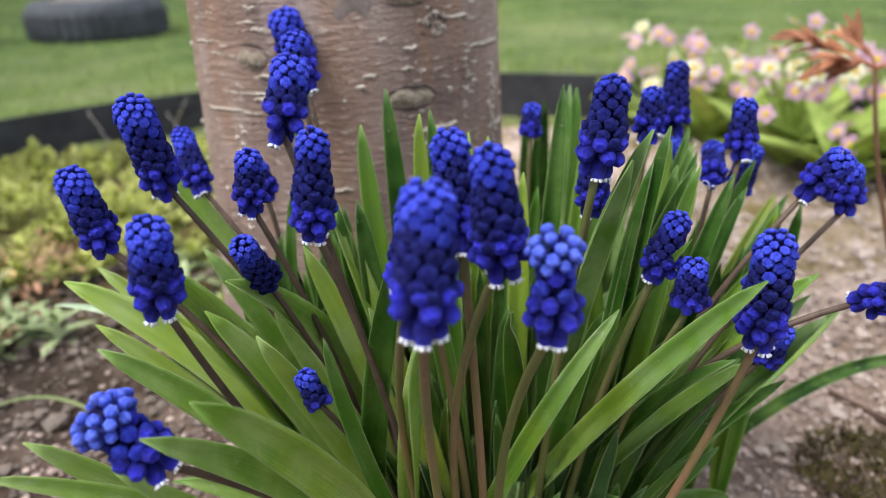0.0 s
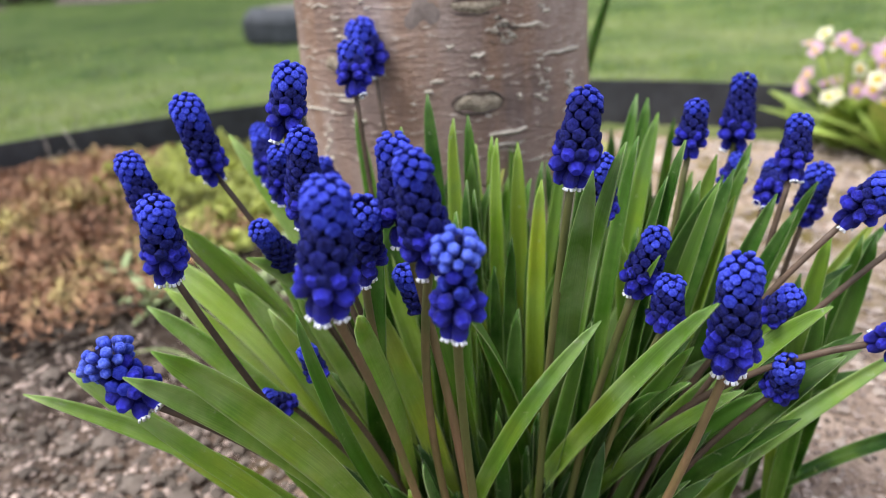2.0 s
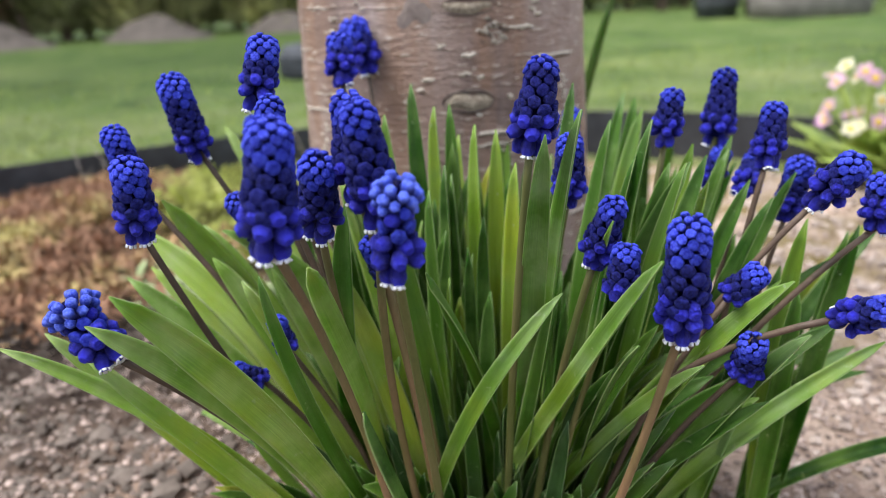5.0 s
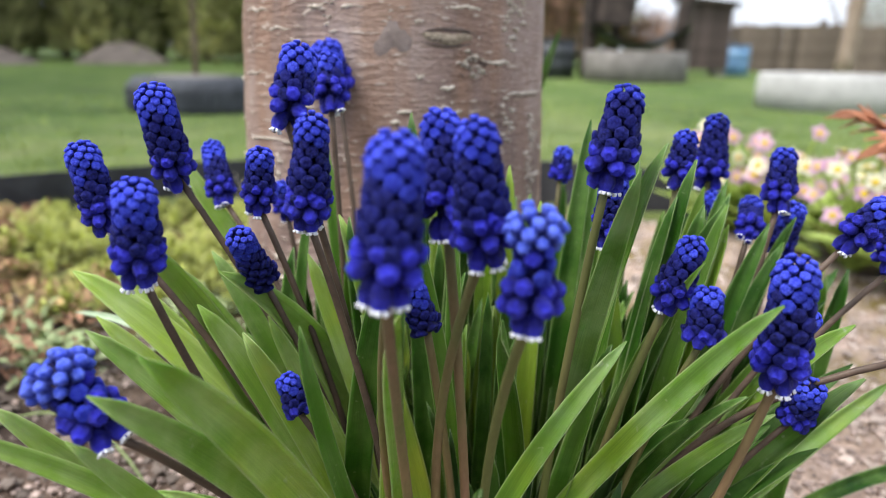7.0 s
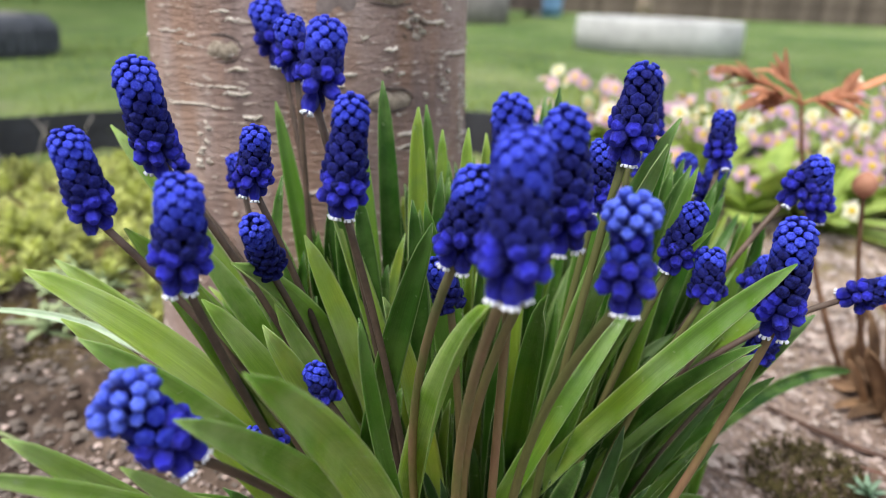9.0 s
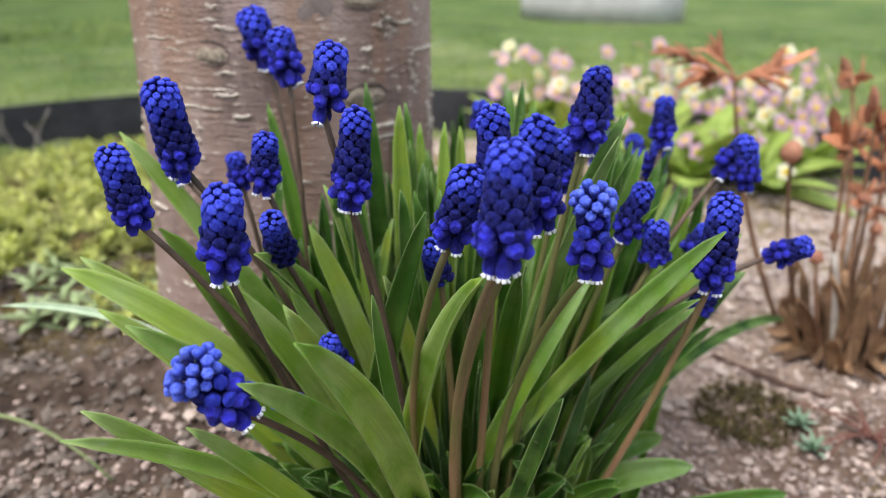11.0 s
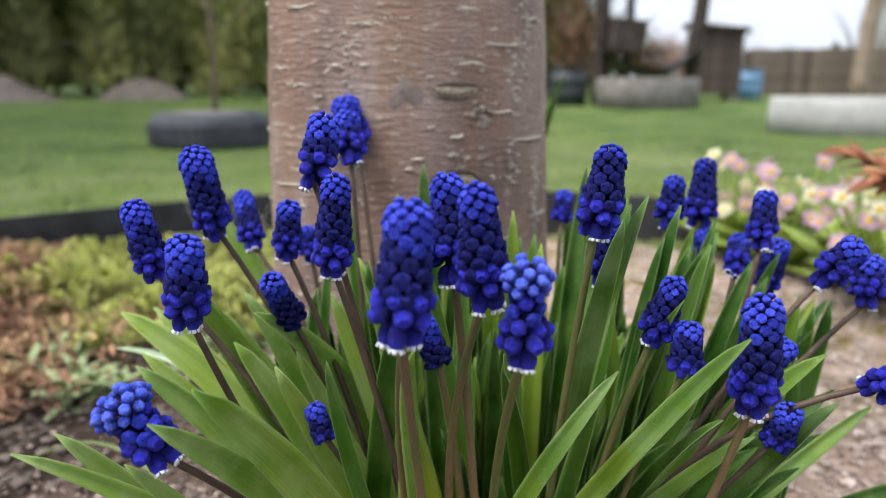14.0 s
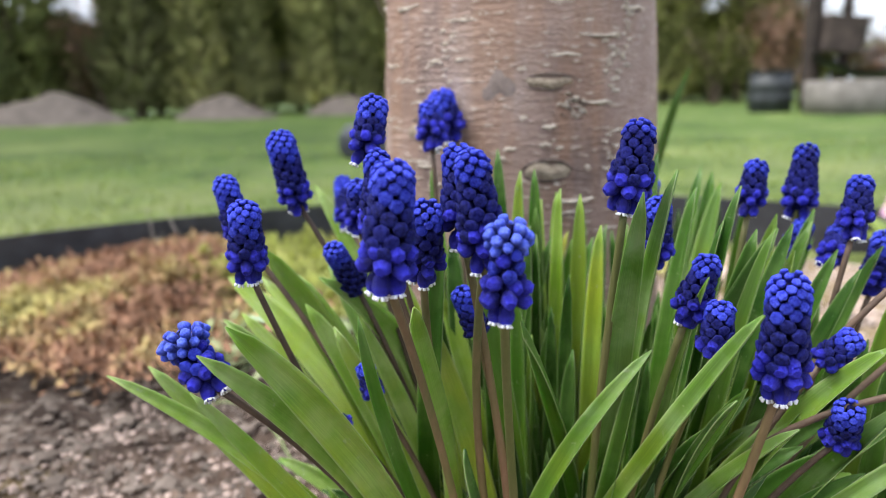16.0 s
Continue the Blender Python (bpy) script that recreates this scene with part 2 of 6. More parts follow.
def bed_material():
    """Bed soil: dark loam on one side, pale gravelly sand on the other, with mossy and rusty stains."""
    m, n, l, p = material("bed_soil", 0.95, 0.15)
    v = coords(n, l)
    sep = n.new("ShaderNodeSeparateXYZ")
    l.new(v, sep.inputs[0])
    big = noise_tex(n, l, v, 5, 4)
    mid = noise_tex(n, l, v, 34, 6, 0.65)
    fine = noise_tex(n, l, v, 240, 5, 0.7)
    loam = ramp(n, l, mid, (0.28, (0.050, 0.036, 0.028)), (0.5, (0.165, 0.122, 0.095)), (0.72, (0.36, 0.28, 0.225)))
    sand = ramp(n, l, mid, (0.28, (0.20, 0.145, 0.112)), (0.5, (0.40, 0.305, 0.245)), (0.74, (0.58, 0.47, 0.395)))
    depth = n.new("ShaderNodeMath")
    depth.operation = "MULTIPLY_ADD"
    depth.inputs[1].default_value = 0.55
    l.new(noise_tex(n, l, v, 7, 4), depth.inputs[0])
    l.new(sep.outputs[1], depth.inputs[2])
    shift = n.new("ShaderNodeMath")
    shift.operation = "SUBTRACT"
    shift.inputs[1].default_value = 0.275
    l.new(depth.outputs[0], shift.inputs[0])
    loam = mix(n, l, 1.0, loam, ramp(n, l, shift.outputs[0], (0.30, (1.50, 1.46, 1.44)), (0.41, (0.56, 0.54, 0.53))), "MULTIPLY")
    west = n.new("ShaderNodeMath")
    west.operation = "ADD"
    west.inputs[1].default_value = 1.0
    l.new(sep.outputs[0], west.inputs[0])
    loam = mix(n, l, 1.0, loam, ramp(n, l, west.outputs[0], (0.64, (0.50, 0.50, 0.52)), (0.80, (1.12, 1.08, 1.06))), "MULTIPLY")
    # paler towards the middle of the garden, browner in front
    sand = mix(n, l, 1.0, sand, ramp(n, l, shift.outputs[0], (0.34, (0.50, 0.44, 0.41)), (0.54, (1.55, 1.52, 1.54))), "MULTIPLY")
    side = n.new("ShaderNodeMath")
    side.operation = "MULTIPLY_ADD"
    side.inputs[1].default_value = 2.4
    l.new(sep.outputs[0], side.inputs[0])
    l.new(big, side.inputs[2])
    col = mix(n, l, ramp(n, l, side.outputs[0], (0.25, (0, 0, 0)), (0.62, (1, 1, 1))), loam, sand)
    moss = noise_tex(n, l, v, 11, 4)
    back = ramp(n, l, sep.outputs[1], (0.46, (0, 0, 0)), (0.75, (1, 1, 1)))
    stain = mix(n, l, back, ramp(n, l, moss, (0.6, (0, 0, 0)), (0.7, (0.5, 0.5, 0.5))), ramp(n, l, moss, (0.4, (0, 0, 0)), (0.6, (0.9, 0.9, 0.9))))
    col = mix(n, l, stain, col, ramp(n, l, fine, (0.35, (0.15, 0.085, 0.028)), (0.65, (0.25, 0.22, 0.05))))
    col = mix(n, l, 0.6, col, ramp(n, l, fine, (0.3, (0.35, 0.33, 0.32)), (0.65, (1.1, 1.1, 1.1))), "MULTIPLY")
    l.new(col, p.inputs["Base Color"])
    bump(n, l, p, fine, 0.9, 0.004)
    return m


MAT_BED = bed_material()
MAT_GRAVEL = mottled("gravel", (0.28, 0.205, 0.170), (0.56, 0.455, 0.39), 30, 0.85, 0.25, 0.4, 0.001, c3=(0.46, 0.36, 0.30), vary=0.3, island=True)
MAT_GRIT = mottled("grit", (0.15, 0.105, 0.088), (0.42, 0.325, 0.28), 40, 0.9, 0.2, 0.4, 0.001, c3=(0.26, 0.19, 0.16), vary=0.5, island=True)
MAT_CLOD = mottled("soil_clods", (0.048, 0.037, 0.031), (0.175, 0.142, 0.120), 24, 0.95, 0.1, 0.8, 0.002, c3=(0.125, 0.098, 0.080), vary=0.3, island=True)


def lawn_material():
    m, n, l, p = material("lawn", 0.85, 0.2)
    v = coords(n, l)
    big = noise_tex(n, l, v, 0.55, 4)
    mid = noise_tex(n, l, v, 5, 5)
    fine = noise_tex(n, l, v, 90, 5, 0.7)
    col = ramp(n, l, big, (0.32, (0.098, 0.172, 0.042)), (0.5, (0.186, 0.256, 0.080)), (0.68, (0.338, 0.358, 0.182)))
    worn = noise_tex(n, l, v, 2.1, 4)
    col = mix(n, l, 1.0, col, ramp(n, l, worn, (0.36, (0.50, 0.60, 0.48)), (0.5, (1, 1, 1)), (0.64, (1.36, 1.22, 1.40))), "MULTIPLY")
    col = mix(n, l, ramp(n, l, mid, (0.45, (0, 0, 0)), (0.72, (0.8, 0.8, 0.8))), col, (0.31, 0.32, 0.19))
    # trodden and pale near the bed, fresher and darker further out
    out = n.new("ShaderNodeVectorMath")
    out.operation = "LENGTH"
    l.new(v, out.inputs[0])
    far = n.new("ShaderNodeMath")
    far.operation = "MULTIPLY_ADD"
    far.inputs[1].default_value, far.inputs[2].default_value = 0.1, -0.04
    l.new(out.outputs["Value"], far.inputs[0])
    drift = n.new("ShaderNodeMath")
    drift.operation = "MULTIPLY_ADD"
    drift.inputs[1].default_value = 0.22
    l.new(noise_tex(n, l, v, 1.3, 3), drift.inputs[0])
    l.new(far.outputs[0], drift.inputs[2])
    col = mix(n, l, 1.0, col, ramp(n, l, drift.outputs[0], (0.16, (1.16, 1.06, 1.10)), (0.34, (0.71, 0.78, 0.61)), (0.60, (0.54, 0.65, 0.40)), (0.85, (0.62, 0.72, 0.48))), "MULTIPLY")
    # the grass towards the conifers is darker and a deeper green
    sep = n.new("ShaderNodeSeparateXYZ")
    l.new(v, sep.inputs[0])
    west = n.new("ShaderNodeMath")
    west.operation = "MULTIPLY_ADD"
    west.inputs[1].default_value, west.inputs[2].default_value = 0.1, 0.5
    l.new(sep.outputs[0], west.inputs[0])
    col = mix(n, l, 1.0, col, ramp(n, l, west.outputs[0], (0.24, (0.56, 0.60, 0.50)), (0.40, (0.86, 0.88, 0.84)), (0.48, (1, 1, 1))), "MULTIPLY")
    col = mix(n, l, 0.6, col, ramp(n, l, fine, (0.3, (0.4, 0.45, 0.35)), (0.7, (1.2, 1.2, 1.15))), "MULTIPLY")
    l.new(col, p.inputs["Base Color"])
    bump(n, l, p, fine, 0.8, 0.02)
    return m


MAT_LAWN = lawn_material()
MAT_GRASS = mottled("grass_blades", (0.18, 0.27, 0.045), (0.34, 0.39, 0.11), 3, 0.55, 0.3, vary=0.35, island=True)
MAT_EDGE = mottled("black_plastic_edging", (0.018, 0.020, 0.024), (0.052, 0.056, 0.064), 22, 0.5, 0.4, 0.2)
MAT_TYRE = mottled("tyre_rubber", (0.035, 0.038, 0.045), (0.095, 0.10, 0.115), 12, 0.75, 0.3, 0.4, 0.004)
MAT_CONCRETE = mottled("concrete_pale", (0.36, 0.35, 0.335), (0.56, 0.55, 0.525), 6, 0.85, 0.2, 0.4, 0.004)
MAT_STONE = mottled("concrete_grey", (0.155, 0.138, 0.125), (0.29, 0.265, 0.245), 8, 0.9, 0.2, 0.5, 0.006)
MAT_PLASTER = mottled("grey_house_wall", (0.40, 0.41, 0.42), (0.50, 0.51, 0.52), 2, 0.9, 0.2)
MAT_POLE = mottled("pale_pole", (0.26, 0.19, 0.14), (0.44, 0.34, 0.27), 6, 0.85, 0.2, 0.4, 0.004)
MAT_WOOD = mottled("weathered_wood", (0.105, 0.080, 0.062), (0.235, 0.185, 0.150), 5, 0.85, 0.2, 0.5, 0.004, vary=0.3)
MAT_DARKWOOD = mottled("dark_wood", (0.030, 0.024, 0.021), (0.085, 0.065, 0.055), 8, 0.85, 0.2, 0.5, 0.004, vary=0.3)
MAT_CABIN = mottled("cabin_boards", (0.085, 0.062, 0.056), (0.165, 0.125, 0.112), 7, 0.85, 0.2, 0.4, 0.003, vary=0.25)
MAT_BLUE = mottled("blue_plastic", (0.14, 0.28, 0.50), (0.22, 0.40, 0.62), 6, 0.45, 0.4, 0.1)
MAT_BUCKET = mottled("dark_bucket", (0.025, 0.028, 0.030), (0.06, 0.065, 0.07), 12, 0.5, 0.4, 0.2)
MAT_MOUND = mottled("earth_mound", (0.075, 0.064, 0.056), (0.158, 0.134, 0.118), 6, 0.95, 0.1, 0.8, 0.02)
# olive conifers, lightened so the front row looks lit against the row behind
MAT_OLIVE_LIT = mottled("conifer_olive_lit", (0.18, 0.20, 0.085), (0.50, 0.50, 0.23), 1.0, 0.8, 0.2, vary=0.5, island=True, each=0.5)
MAT_CONIFER = mottled("conifer_green", (0.095, 0.125, 0.052), (0.32, 0.36, 0.145), 1.0, 0.8, 0.2, vary=0.5, island=True, each=0.4)
MAT_SHRUB = mottled("shrub_yellow_green", (0.07, 0.085, 0.02), (0.17, 0.17, 0.045), 3, 0.8, 0.2, vary=0.5, island=True)
MAT_TWIGS = mottled("bare_twigs", (0.13, 0.09, 0.065), (0.24, 0.18, 0.14), 6, 0.9, 0.2)
MAT_RUST = mottled("rusty_shrub", (0.28, 0.165, 0.11), (0.50, 0.33, 0.235), 6, 0.9, 0.2, vary=0.4, island=True)
MAT_CHART = mottled("groundcover_chartreuse", (0.22, 0.22, 0.065), (0.46, 0.50, 0.13), 7, 0.65, 0.3, c3=(0.60, 0.60, 0.23), vary=0.45, island=True, spread=0.13)
MAT_MOSS = mottled("groundcover_rusty", (0.15, 0.075, 0.048), (0.36, 0.200, 0.125), 6, 0.8, 0.2, c3=(0.46, 0.40, 0.15), vary=0.55, island=True, spread=0.15)
MAT_CUSHION = mottled("moss_dark_olive", (0.045, 0.034, 0.014), (0.125, 0.10, 0.035), 60, 0.85, 0.2, vary=0.4, island=True)
MAT_WEED = mottled("weed_grey_green", (0.22, 0.30, 0.12), (0.42, 0.48, 0.25), 60, 0.6, 0.3, vary=0.2)
MAT_PRIM_LEAF = mottled("primrose_leaf", (0.20, 0.30, 0.045), (0.44, 0.54, 0.12), 30, 0.55, 0.3, 0.5, 0.002, vary=0.3)
MAT_PRIM_PINK = mottled("primrose_pink", (0.50, 0.25, 0.44), (0.76, 0.52, 0.60), 90, 0.6, 0.2, vary=0.15)
MAT_PRIM_CREAM = mottled("primrose_cream", (0.78, 0.72, 0.46), (0.88, 0.84, 0.68), 90, 0.6, 0.2, vary=0.1)
MAT_PRIM_EYE = mottled("primrose_eye", (0.72, 0.48, 0.03), (0.85, 0.62, 0.06), 200, 0.6, 0.2)
MAT_DRY = mottled("dry_stalk", (0.105, 0.052, 0.032), (0.34, 0.185, 0.105), 40, 0.8, 0.2, 0.5, 0.001, vary=0.5)
MAT_STRAW = mottled("bleached_stalk", (0.34, 0.29, 0.25), (0.58, 0.52, 0.46), 40, 0.8, 0.2, 0.5, 0.001)
MAT_SPRAY = mottled("rusty_dry_leaf", (0.34, 0.125, 0.060), (0.64, 0.275, 0.145), 60, 0.7, 0.25, 0.4, 0.001, vary=0.35)
MAT_SHEATH = mottled("dry_sheath", (0.072, 0.040, 0.026), (0.33, 0.195, 0.105), 45, 0.8, 0.2, 0.5, 0.001, vary=0.5)
MAT_REDTWIG = mottled("red_brown_twig", (0.12, 0.045, 0.034), (0.26, 0.115, 0.085), 60, 0.75, 0.25, vary=0.2)
MAT_REDLEAF = mottled("red_shoot", (0.25, 0.095, 0.058), (0.50, 0.24, 0.145), 60, 0.6, 0.3, vary=0.25)
MAT_TWIG = mottled("ground_twig", (0.075, 0.042, 0.030), (0.16, 0.095, 0.07), 60, 0.8, 0.2)
MAT_SPRIG = mottled("sedum_blue_green", (0.17, 0.27, 0.17), (0.30, 0.41, 0.28), 60, 0.7, 0.2)
MAT_PALELEAF = mottled("pale_leaf", (0.30, 0.40, 0.24), (0.46, 0.55, 0.38), 60, 0.5, 0.3)
MAT_GRASSLEAF = mottled("arching_blade", (0.12, 0.17, 0.05), (0.20, 0.24, 0.09), 60, 0.5, 0.3)


# ---- mesh helpers ----
def mesh_of(name, verts, faces, mat, smooth=True, uvs=None):
    me = bpy.data.meshes.new(name)
    me.from_pydata([tuple(v) for v in verts], [], faces)
    me.materials.append(mat)
    if smooth:
        me.polygons.foreach_set("use_smooth", [True] * len(me.polygons))
    if uvs is not None:
        layer = me.uv_layers.new(name="UVMap")
        idx = np.empty(len(me.loops), dtype=np.int32)
        me.loops.foreach_get("vertex_index", idx)
        layer.data.foreach_set("uv", np.asarray(uvs, dtype=np.float32)[idx].ravel())
    me.update()
    return me


def thing(name, label, category, group="", at=(0, 0, 0)):
    ob = new(name)
    ob.location = at
    ob.empty_display_size = 0.01
    return tagged(ob, label, category, group)


def part(name, me, parent, label="", matrix=None):
    """One mesh object under a thing or a part; matrix is in world space."""
    ob = new(name, me)
    ob.parent = parent
    if matrix is not None:
        ob.matrix_local = matrix
    if label:
        tagged(ob, label)
    return ob


def lathe(profile, seg, lobes=0, depth=0.0, cap=True):
    """Vertices and faces of a turned shape about z; profile rows are (radius, z)."""
    verts, faces = [], []
    for r, z in profile:
        for k in range(seg):
            a = 2 * math.pi * k / seg
            rr = r * (1 + depth * math.cos(lobes * a)) if lobes else r
            verts.append((rr * math.cos(a), rr * math.sin(a), z))
    for i in range(len(profile) - 1):
        for k in range(seg):
            k2 = (k + 1) % seg
            faces.append((i * seg + k, i * seg + k2, (i + 1) * seg + k2, (i + 1) * seg + k))
    if cap:
        faces.append(tuple(range(seg - 1, -1, -1)))
        n = (len(profile) - 1) * seg
        faces.append(tuple(range(n, n + seg)))
    return verts, faces


def curve3(a, m, b, k):
    """k + 1 points on the parabola from a over m to b; m lies where its distances say."""
    a, m, b = Vector(a), Vector(m), Vector(b)
    s = (m - a).length / max(1e-6, (m - a).length + (b - m).length)
    s = min(0.8, max(0.2, s))
    c = (m - a * (1 - s) ** 2 - b * s * s) / (2 * s * (1 - s))
    out = []
    for i in range(k + 1):
        t = i / k
        out.append(a * (1 - t) ** 2 + c * 2 * t * (1 - t) + b * t * t)
    return out


def tube(points, radii, seg=8):
    """A closed tube along points."""
    verts, faces = [], []
    n = len(points)
    ref = Vector((0.31, 0.87, 0.12)).normalized()
    for i, p in enumerate(points):
        t = (points[min(i + 1, n - 1)] - points[max(i - 1, 0)]).normalized()
        u = t.cross(ref)
        if u.length < 1e-3:
            u = t.cross(Vector((1, 0, 0)))
        u.normalize()
        w = t.cross(u)
        for k in range(seg):
            a = 2 * math.pi * k / seg
            verts.append(p + (u * math.cos(a) + w * math.sin(a)) * radii[i])
    for i in range(n - 1):
        for k in range(seg):
            k2 = (k + 1) % seg
            faces.append((i * seg + k, i * seg + k2, (i + 1) * seg + k2, (i + 1) * seg + k))
    faces.append(tuple(range(seg - 1, -1, -1)))
    faces.append(tuple(range((n - 1) * seg, n * seg)))
    return verts, faces


def strap(points, width, thick=0.0008, fold=0.28, twist=0.0, face=None, tipfrac=0.42, basefrac=0.42):
    """A channelled strap leaf with thickness along points; face is the way its upper side looks."""
    n, across = len(points), 7
    verts, uvs, faces = [], [], []
    length = sum((points[i + 1] - points[i]).length for i in range(n - 1))
    for side in (0, 1):
        for i, p in enumerate(points):
            t = i / (n - 1)
            tan = (points[min(i + 1, n - 1)] - points[max(i - 1, 0)]).normalized()
            up = face - tan * face.dot(tan)
            up.normalize()
            out = tan.cross(up).normalized()
            q = Matrix.Rotation(twist * t, 3, tan)
            up, out = q @ up, q @ out
            w = width * (basefrac + (1 - basefrac) * math.sin(min(1, t * 1.65) * math.pi / 2))
            if t > 1 - tipfrac:
                s = min(1.0, (t - (1 - tipfrac)) / tipfrac)
                w *= max(0.06, (1 - s ** 2.9) ** 0.55)
            f = fold * (1 - 0.35 * t) * (1 if t < 0.97 else 0.6)
            for j in range(across):
                x = (j / (across - 1) - 0.5) * 2
                h = abs(x) ** 1.25 * f * w * 0.5
                edge = 0.35 if j in (0, across - 1) else 1.0
                verts.append(p + out * (x * w * 0.5) + up * (h - (thick * edge if side else 0.0)))
                uvs.append((j / (across - 1), t))
    m = n * across
    for i in range(n - 1):
        for j in range(across - 1):
            a, b = i * across + j, i * across + j + 1
            c, d = b + across, a + across
            faces.append((a, b, c, d))
            faces.append((m + d, m + c, m + b, m + a))
        for j in (0, across - 1):
            a, d = i * across + j, (i + 1) * across + j
            q = (a, d, m + d, m + a)
            faces.append(q if j == 0 else q[::-1])
    for i in (0, n - 1):
        for j in range(across - 1):
            a, b = i * across + j, i * across + j + 1
            q = (a, m + a, m + b, b)
            faces.append(q if i == 0 else q[::-1])
    return verts, faces, uvs


class Heap:
    """Gathers many small pieces into one mesh."""

    def __init__(self):
        self.v, self.f = [], []

    def add(self, verts, faces):
        k = len(self.v)
        self.v.extend(verts)
        self.f.extend([tuple(i + k for i in q) for q in faces])


def stone_shape(rng, squash=0.7):
    """A small angular stone: a jittered octahedron, cut once more."""
    base = [(1, 0, 0), (-1, 0, 0), (0, 1, 0), (0, -1, 0), (0, 0, 1), (0, 0, -1), (0.6, 0.6, 0.6), (-0.6, 0.6, 0.6), (0.6, -0.6, 0.6), (-0.6, -0.6, 0.6)]
    verts = [Vector((x * rng.uniform(0.75, 1.15), y * rng.uniform(0.75, 1.15), z * squash * rng.uniform(0.8, 1.2))) for x, y, z in base]
    faces = [(4, 6, 7), (4, 8, 6), (4, 9, 8), (4, 7, 9), (0, 6, 8), (2, 7, 6), (1, 9, 7), (3, 8, 9), (0, 2, 6), (2, 1, 7), (1, 3, 9), (3, 0, 8), (5, 2, 0), (5, 1, 2), (5, 3, 1), (5, 0, 3)]
    return verts, faces


# ---- ground: lawn to the horizon, round bed with its black edging ----
BED = Vector((-0.06, 0.30, 0))
BED_R = 1.16
TREE = Vector((-0.055, 0.50, 0))


def edge_wave(a):
    """How far the edging strays from a true circle at the angle a."""
    return 0.010 * math.sin(3 * a + 1) + 0.006 * math.sin(7 * a)


def relief(x, y):
    """Height of the bed's surface."""
    p = Vector((x, y, 0))
    h = 0.014 * noise.noise(p * 4.5) + 0.007 * noise.noise(p * 17) + 0.004 * noise.noise(p * 47)
    if x < 0.05:
        lump = noise.noise(p * 24 + Vector((3, 1, 0)))
        h += min(1, (0.05 - x) * 6) * (0.017 * max(0, lump) + 0.005 * noise.noise(p * 62) + 0.002 * noise.noise(p * 130))
    # earth heaped against the tree
    away = max(0.0, (p - TREE).length - 0.09)
    # the soil lies lower along the edging
    rim = max(0.0, 1 - (BED_R - (p - BED).length) / 0.30)
    h -= 0.024 * rim * rim * (3 - 2 * min(1.0, rim))
    return h + 0.058 * math.exp(-away / 0.055)


def build_lawn():
    rings = [0.0, 1.0, 1.156, 1.1625, 1.3, 1.7, 2.1, 2.6, 3.2, 4, 5, 6.5, 8, 10, 13, 17, 24, 40, 80, 200, 600, 1600, 4000]
    seg = 72
    verts, faces = [], []
    for r in rings:
        for k in range(seg):
            a = 2 * math.pi * k / seg
            q = r + (edge_wave(a) if 1.0 < r < 1.2 else 0.0)
            x, y = BED.x + q * math.cos(a), BED.y + q * math.sin(a)
            z = -0.06 if r < 1.16 else (0.012 + 0.02 * noise.noise(Vector((x * 0.7, y * 0.7, 2))) * min(1, (r - 1) / 2))
            verts.append((x, y, z))
    for i in range(len(rings) - 1):
        for k in range(seg):
            k2 = (k + 1) % seg
            faces.append((i * seg + k, i * seg + k2, (i + 1) * seg + k2, (i + 1) * seg + k))
    ob = new("ground", mesh_of("ground", verts, faces, MAT_LAWN))
    tagged(ob, "short spring lawn in patchy yellow green", "lawn", kind="structure")


def build_bed():
    n = 560
    verts, faces = [], []
    lo, step = -BED_R - 0.02, 2 * (BED_R + 0.02) / n
    keep = {}
    for j in range(n + 1):
        for i in range(n + 1):
            x, y = lo + i * step, lo + j * step
            if math.hypot(x, y) <= BED_R + edge_wave(math.atan2(y, x)) + 0.002:
                keep[i, j] = len(verts)
                wx, wy = BED.x + x, BED.y + y
                verts.append((wx, wy, relief(wx, wy)))
    for j in range(n):
        for i in range(n):
            q = [(i, j), (i + 1, j), (i + 1, j + 1), (i, j + 1)]
            if all(k in keep for k in q):
                faces.append(tuple(keep[k] for k in q))
    ob = new("bed_soil", mesh_of("bed_soil", verts, faces, MAT_BED))
    tagged(ob, "uneven garden bed of dark loam and pale gravelly sand", "soil", kind="structure")


def build_edging():
    seg, th = 160, 0.005
    verts, faces = [], []
    for k in range(seg):
        a = 2 * math.pi * k / seg
        wob = edge_wave(a)
        top = 0.072 + 0.003 * math.sin(5 * a) - 0.019 * max(0.0, -math.cos(a))
        for r, z in ((BED_R + wob, -0.05), (BED_R + wob - 0.001, top - 0.004), (BED_R + wob - 0.002, top), (BED_R + wob + th, top), (BED_R + wob + th + 0.001, top - 0.004), (BED_R + wob + th, -0.03)):
            verts.append((BED.x + r * math.cos(a), BED.y + r * math.sin(a), z))
    for k in range(seg):
        k2 = (k + 1) % seg
        for j in range(5):
            faces.append((k * 6 + j, k * 6 + j + 1, k2 * 6 + j + 1, k2 * 6 + j))
    ob = new("lawn_edging", mesh_of("lawn_edging", verts, faces, MAT_EDGE, smooth=False))
    tagged(ob, "black plastic lawn edging round the bed", "edging", kind="structure")


build_lawn()
build_bed()
build_edging()


# ---- tree trunk ----


def trunk_radius(z):
    return 0.0975 - 0.030 * (z - 0.27) + 0.016 * math.exp(-z / 0.06) if z < 0.6 else 0.0876 - 0.010 * (z - 0.6)


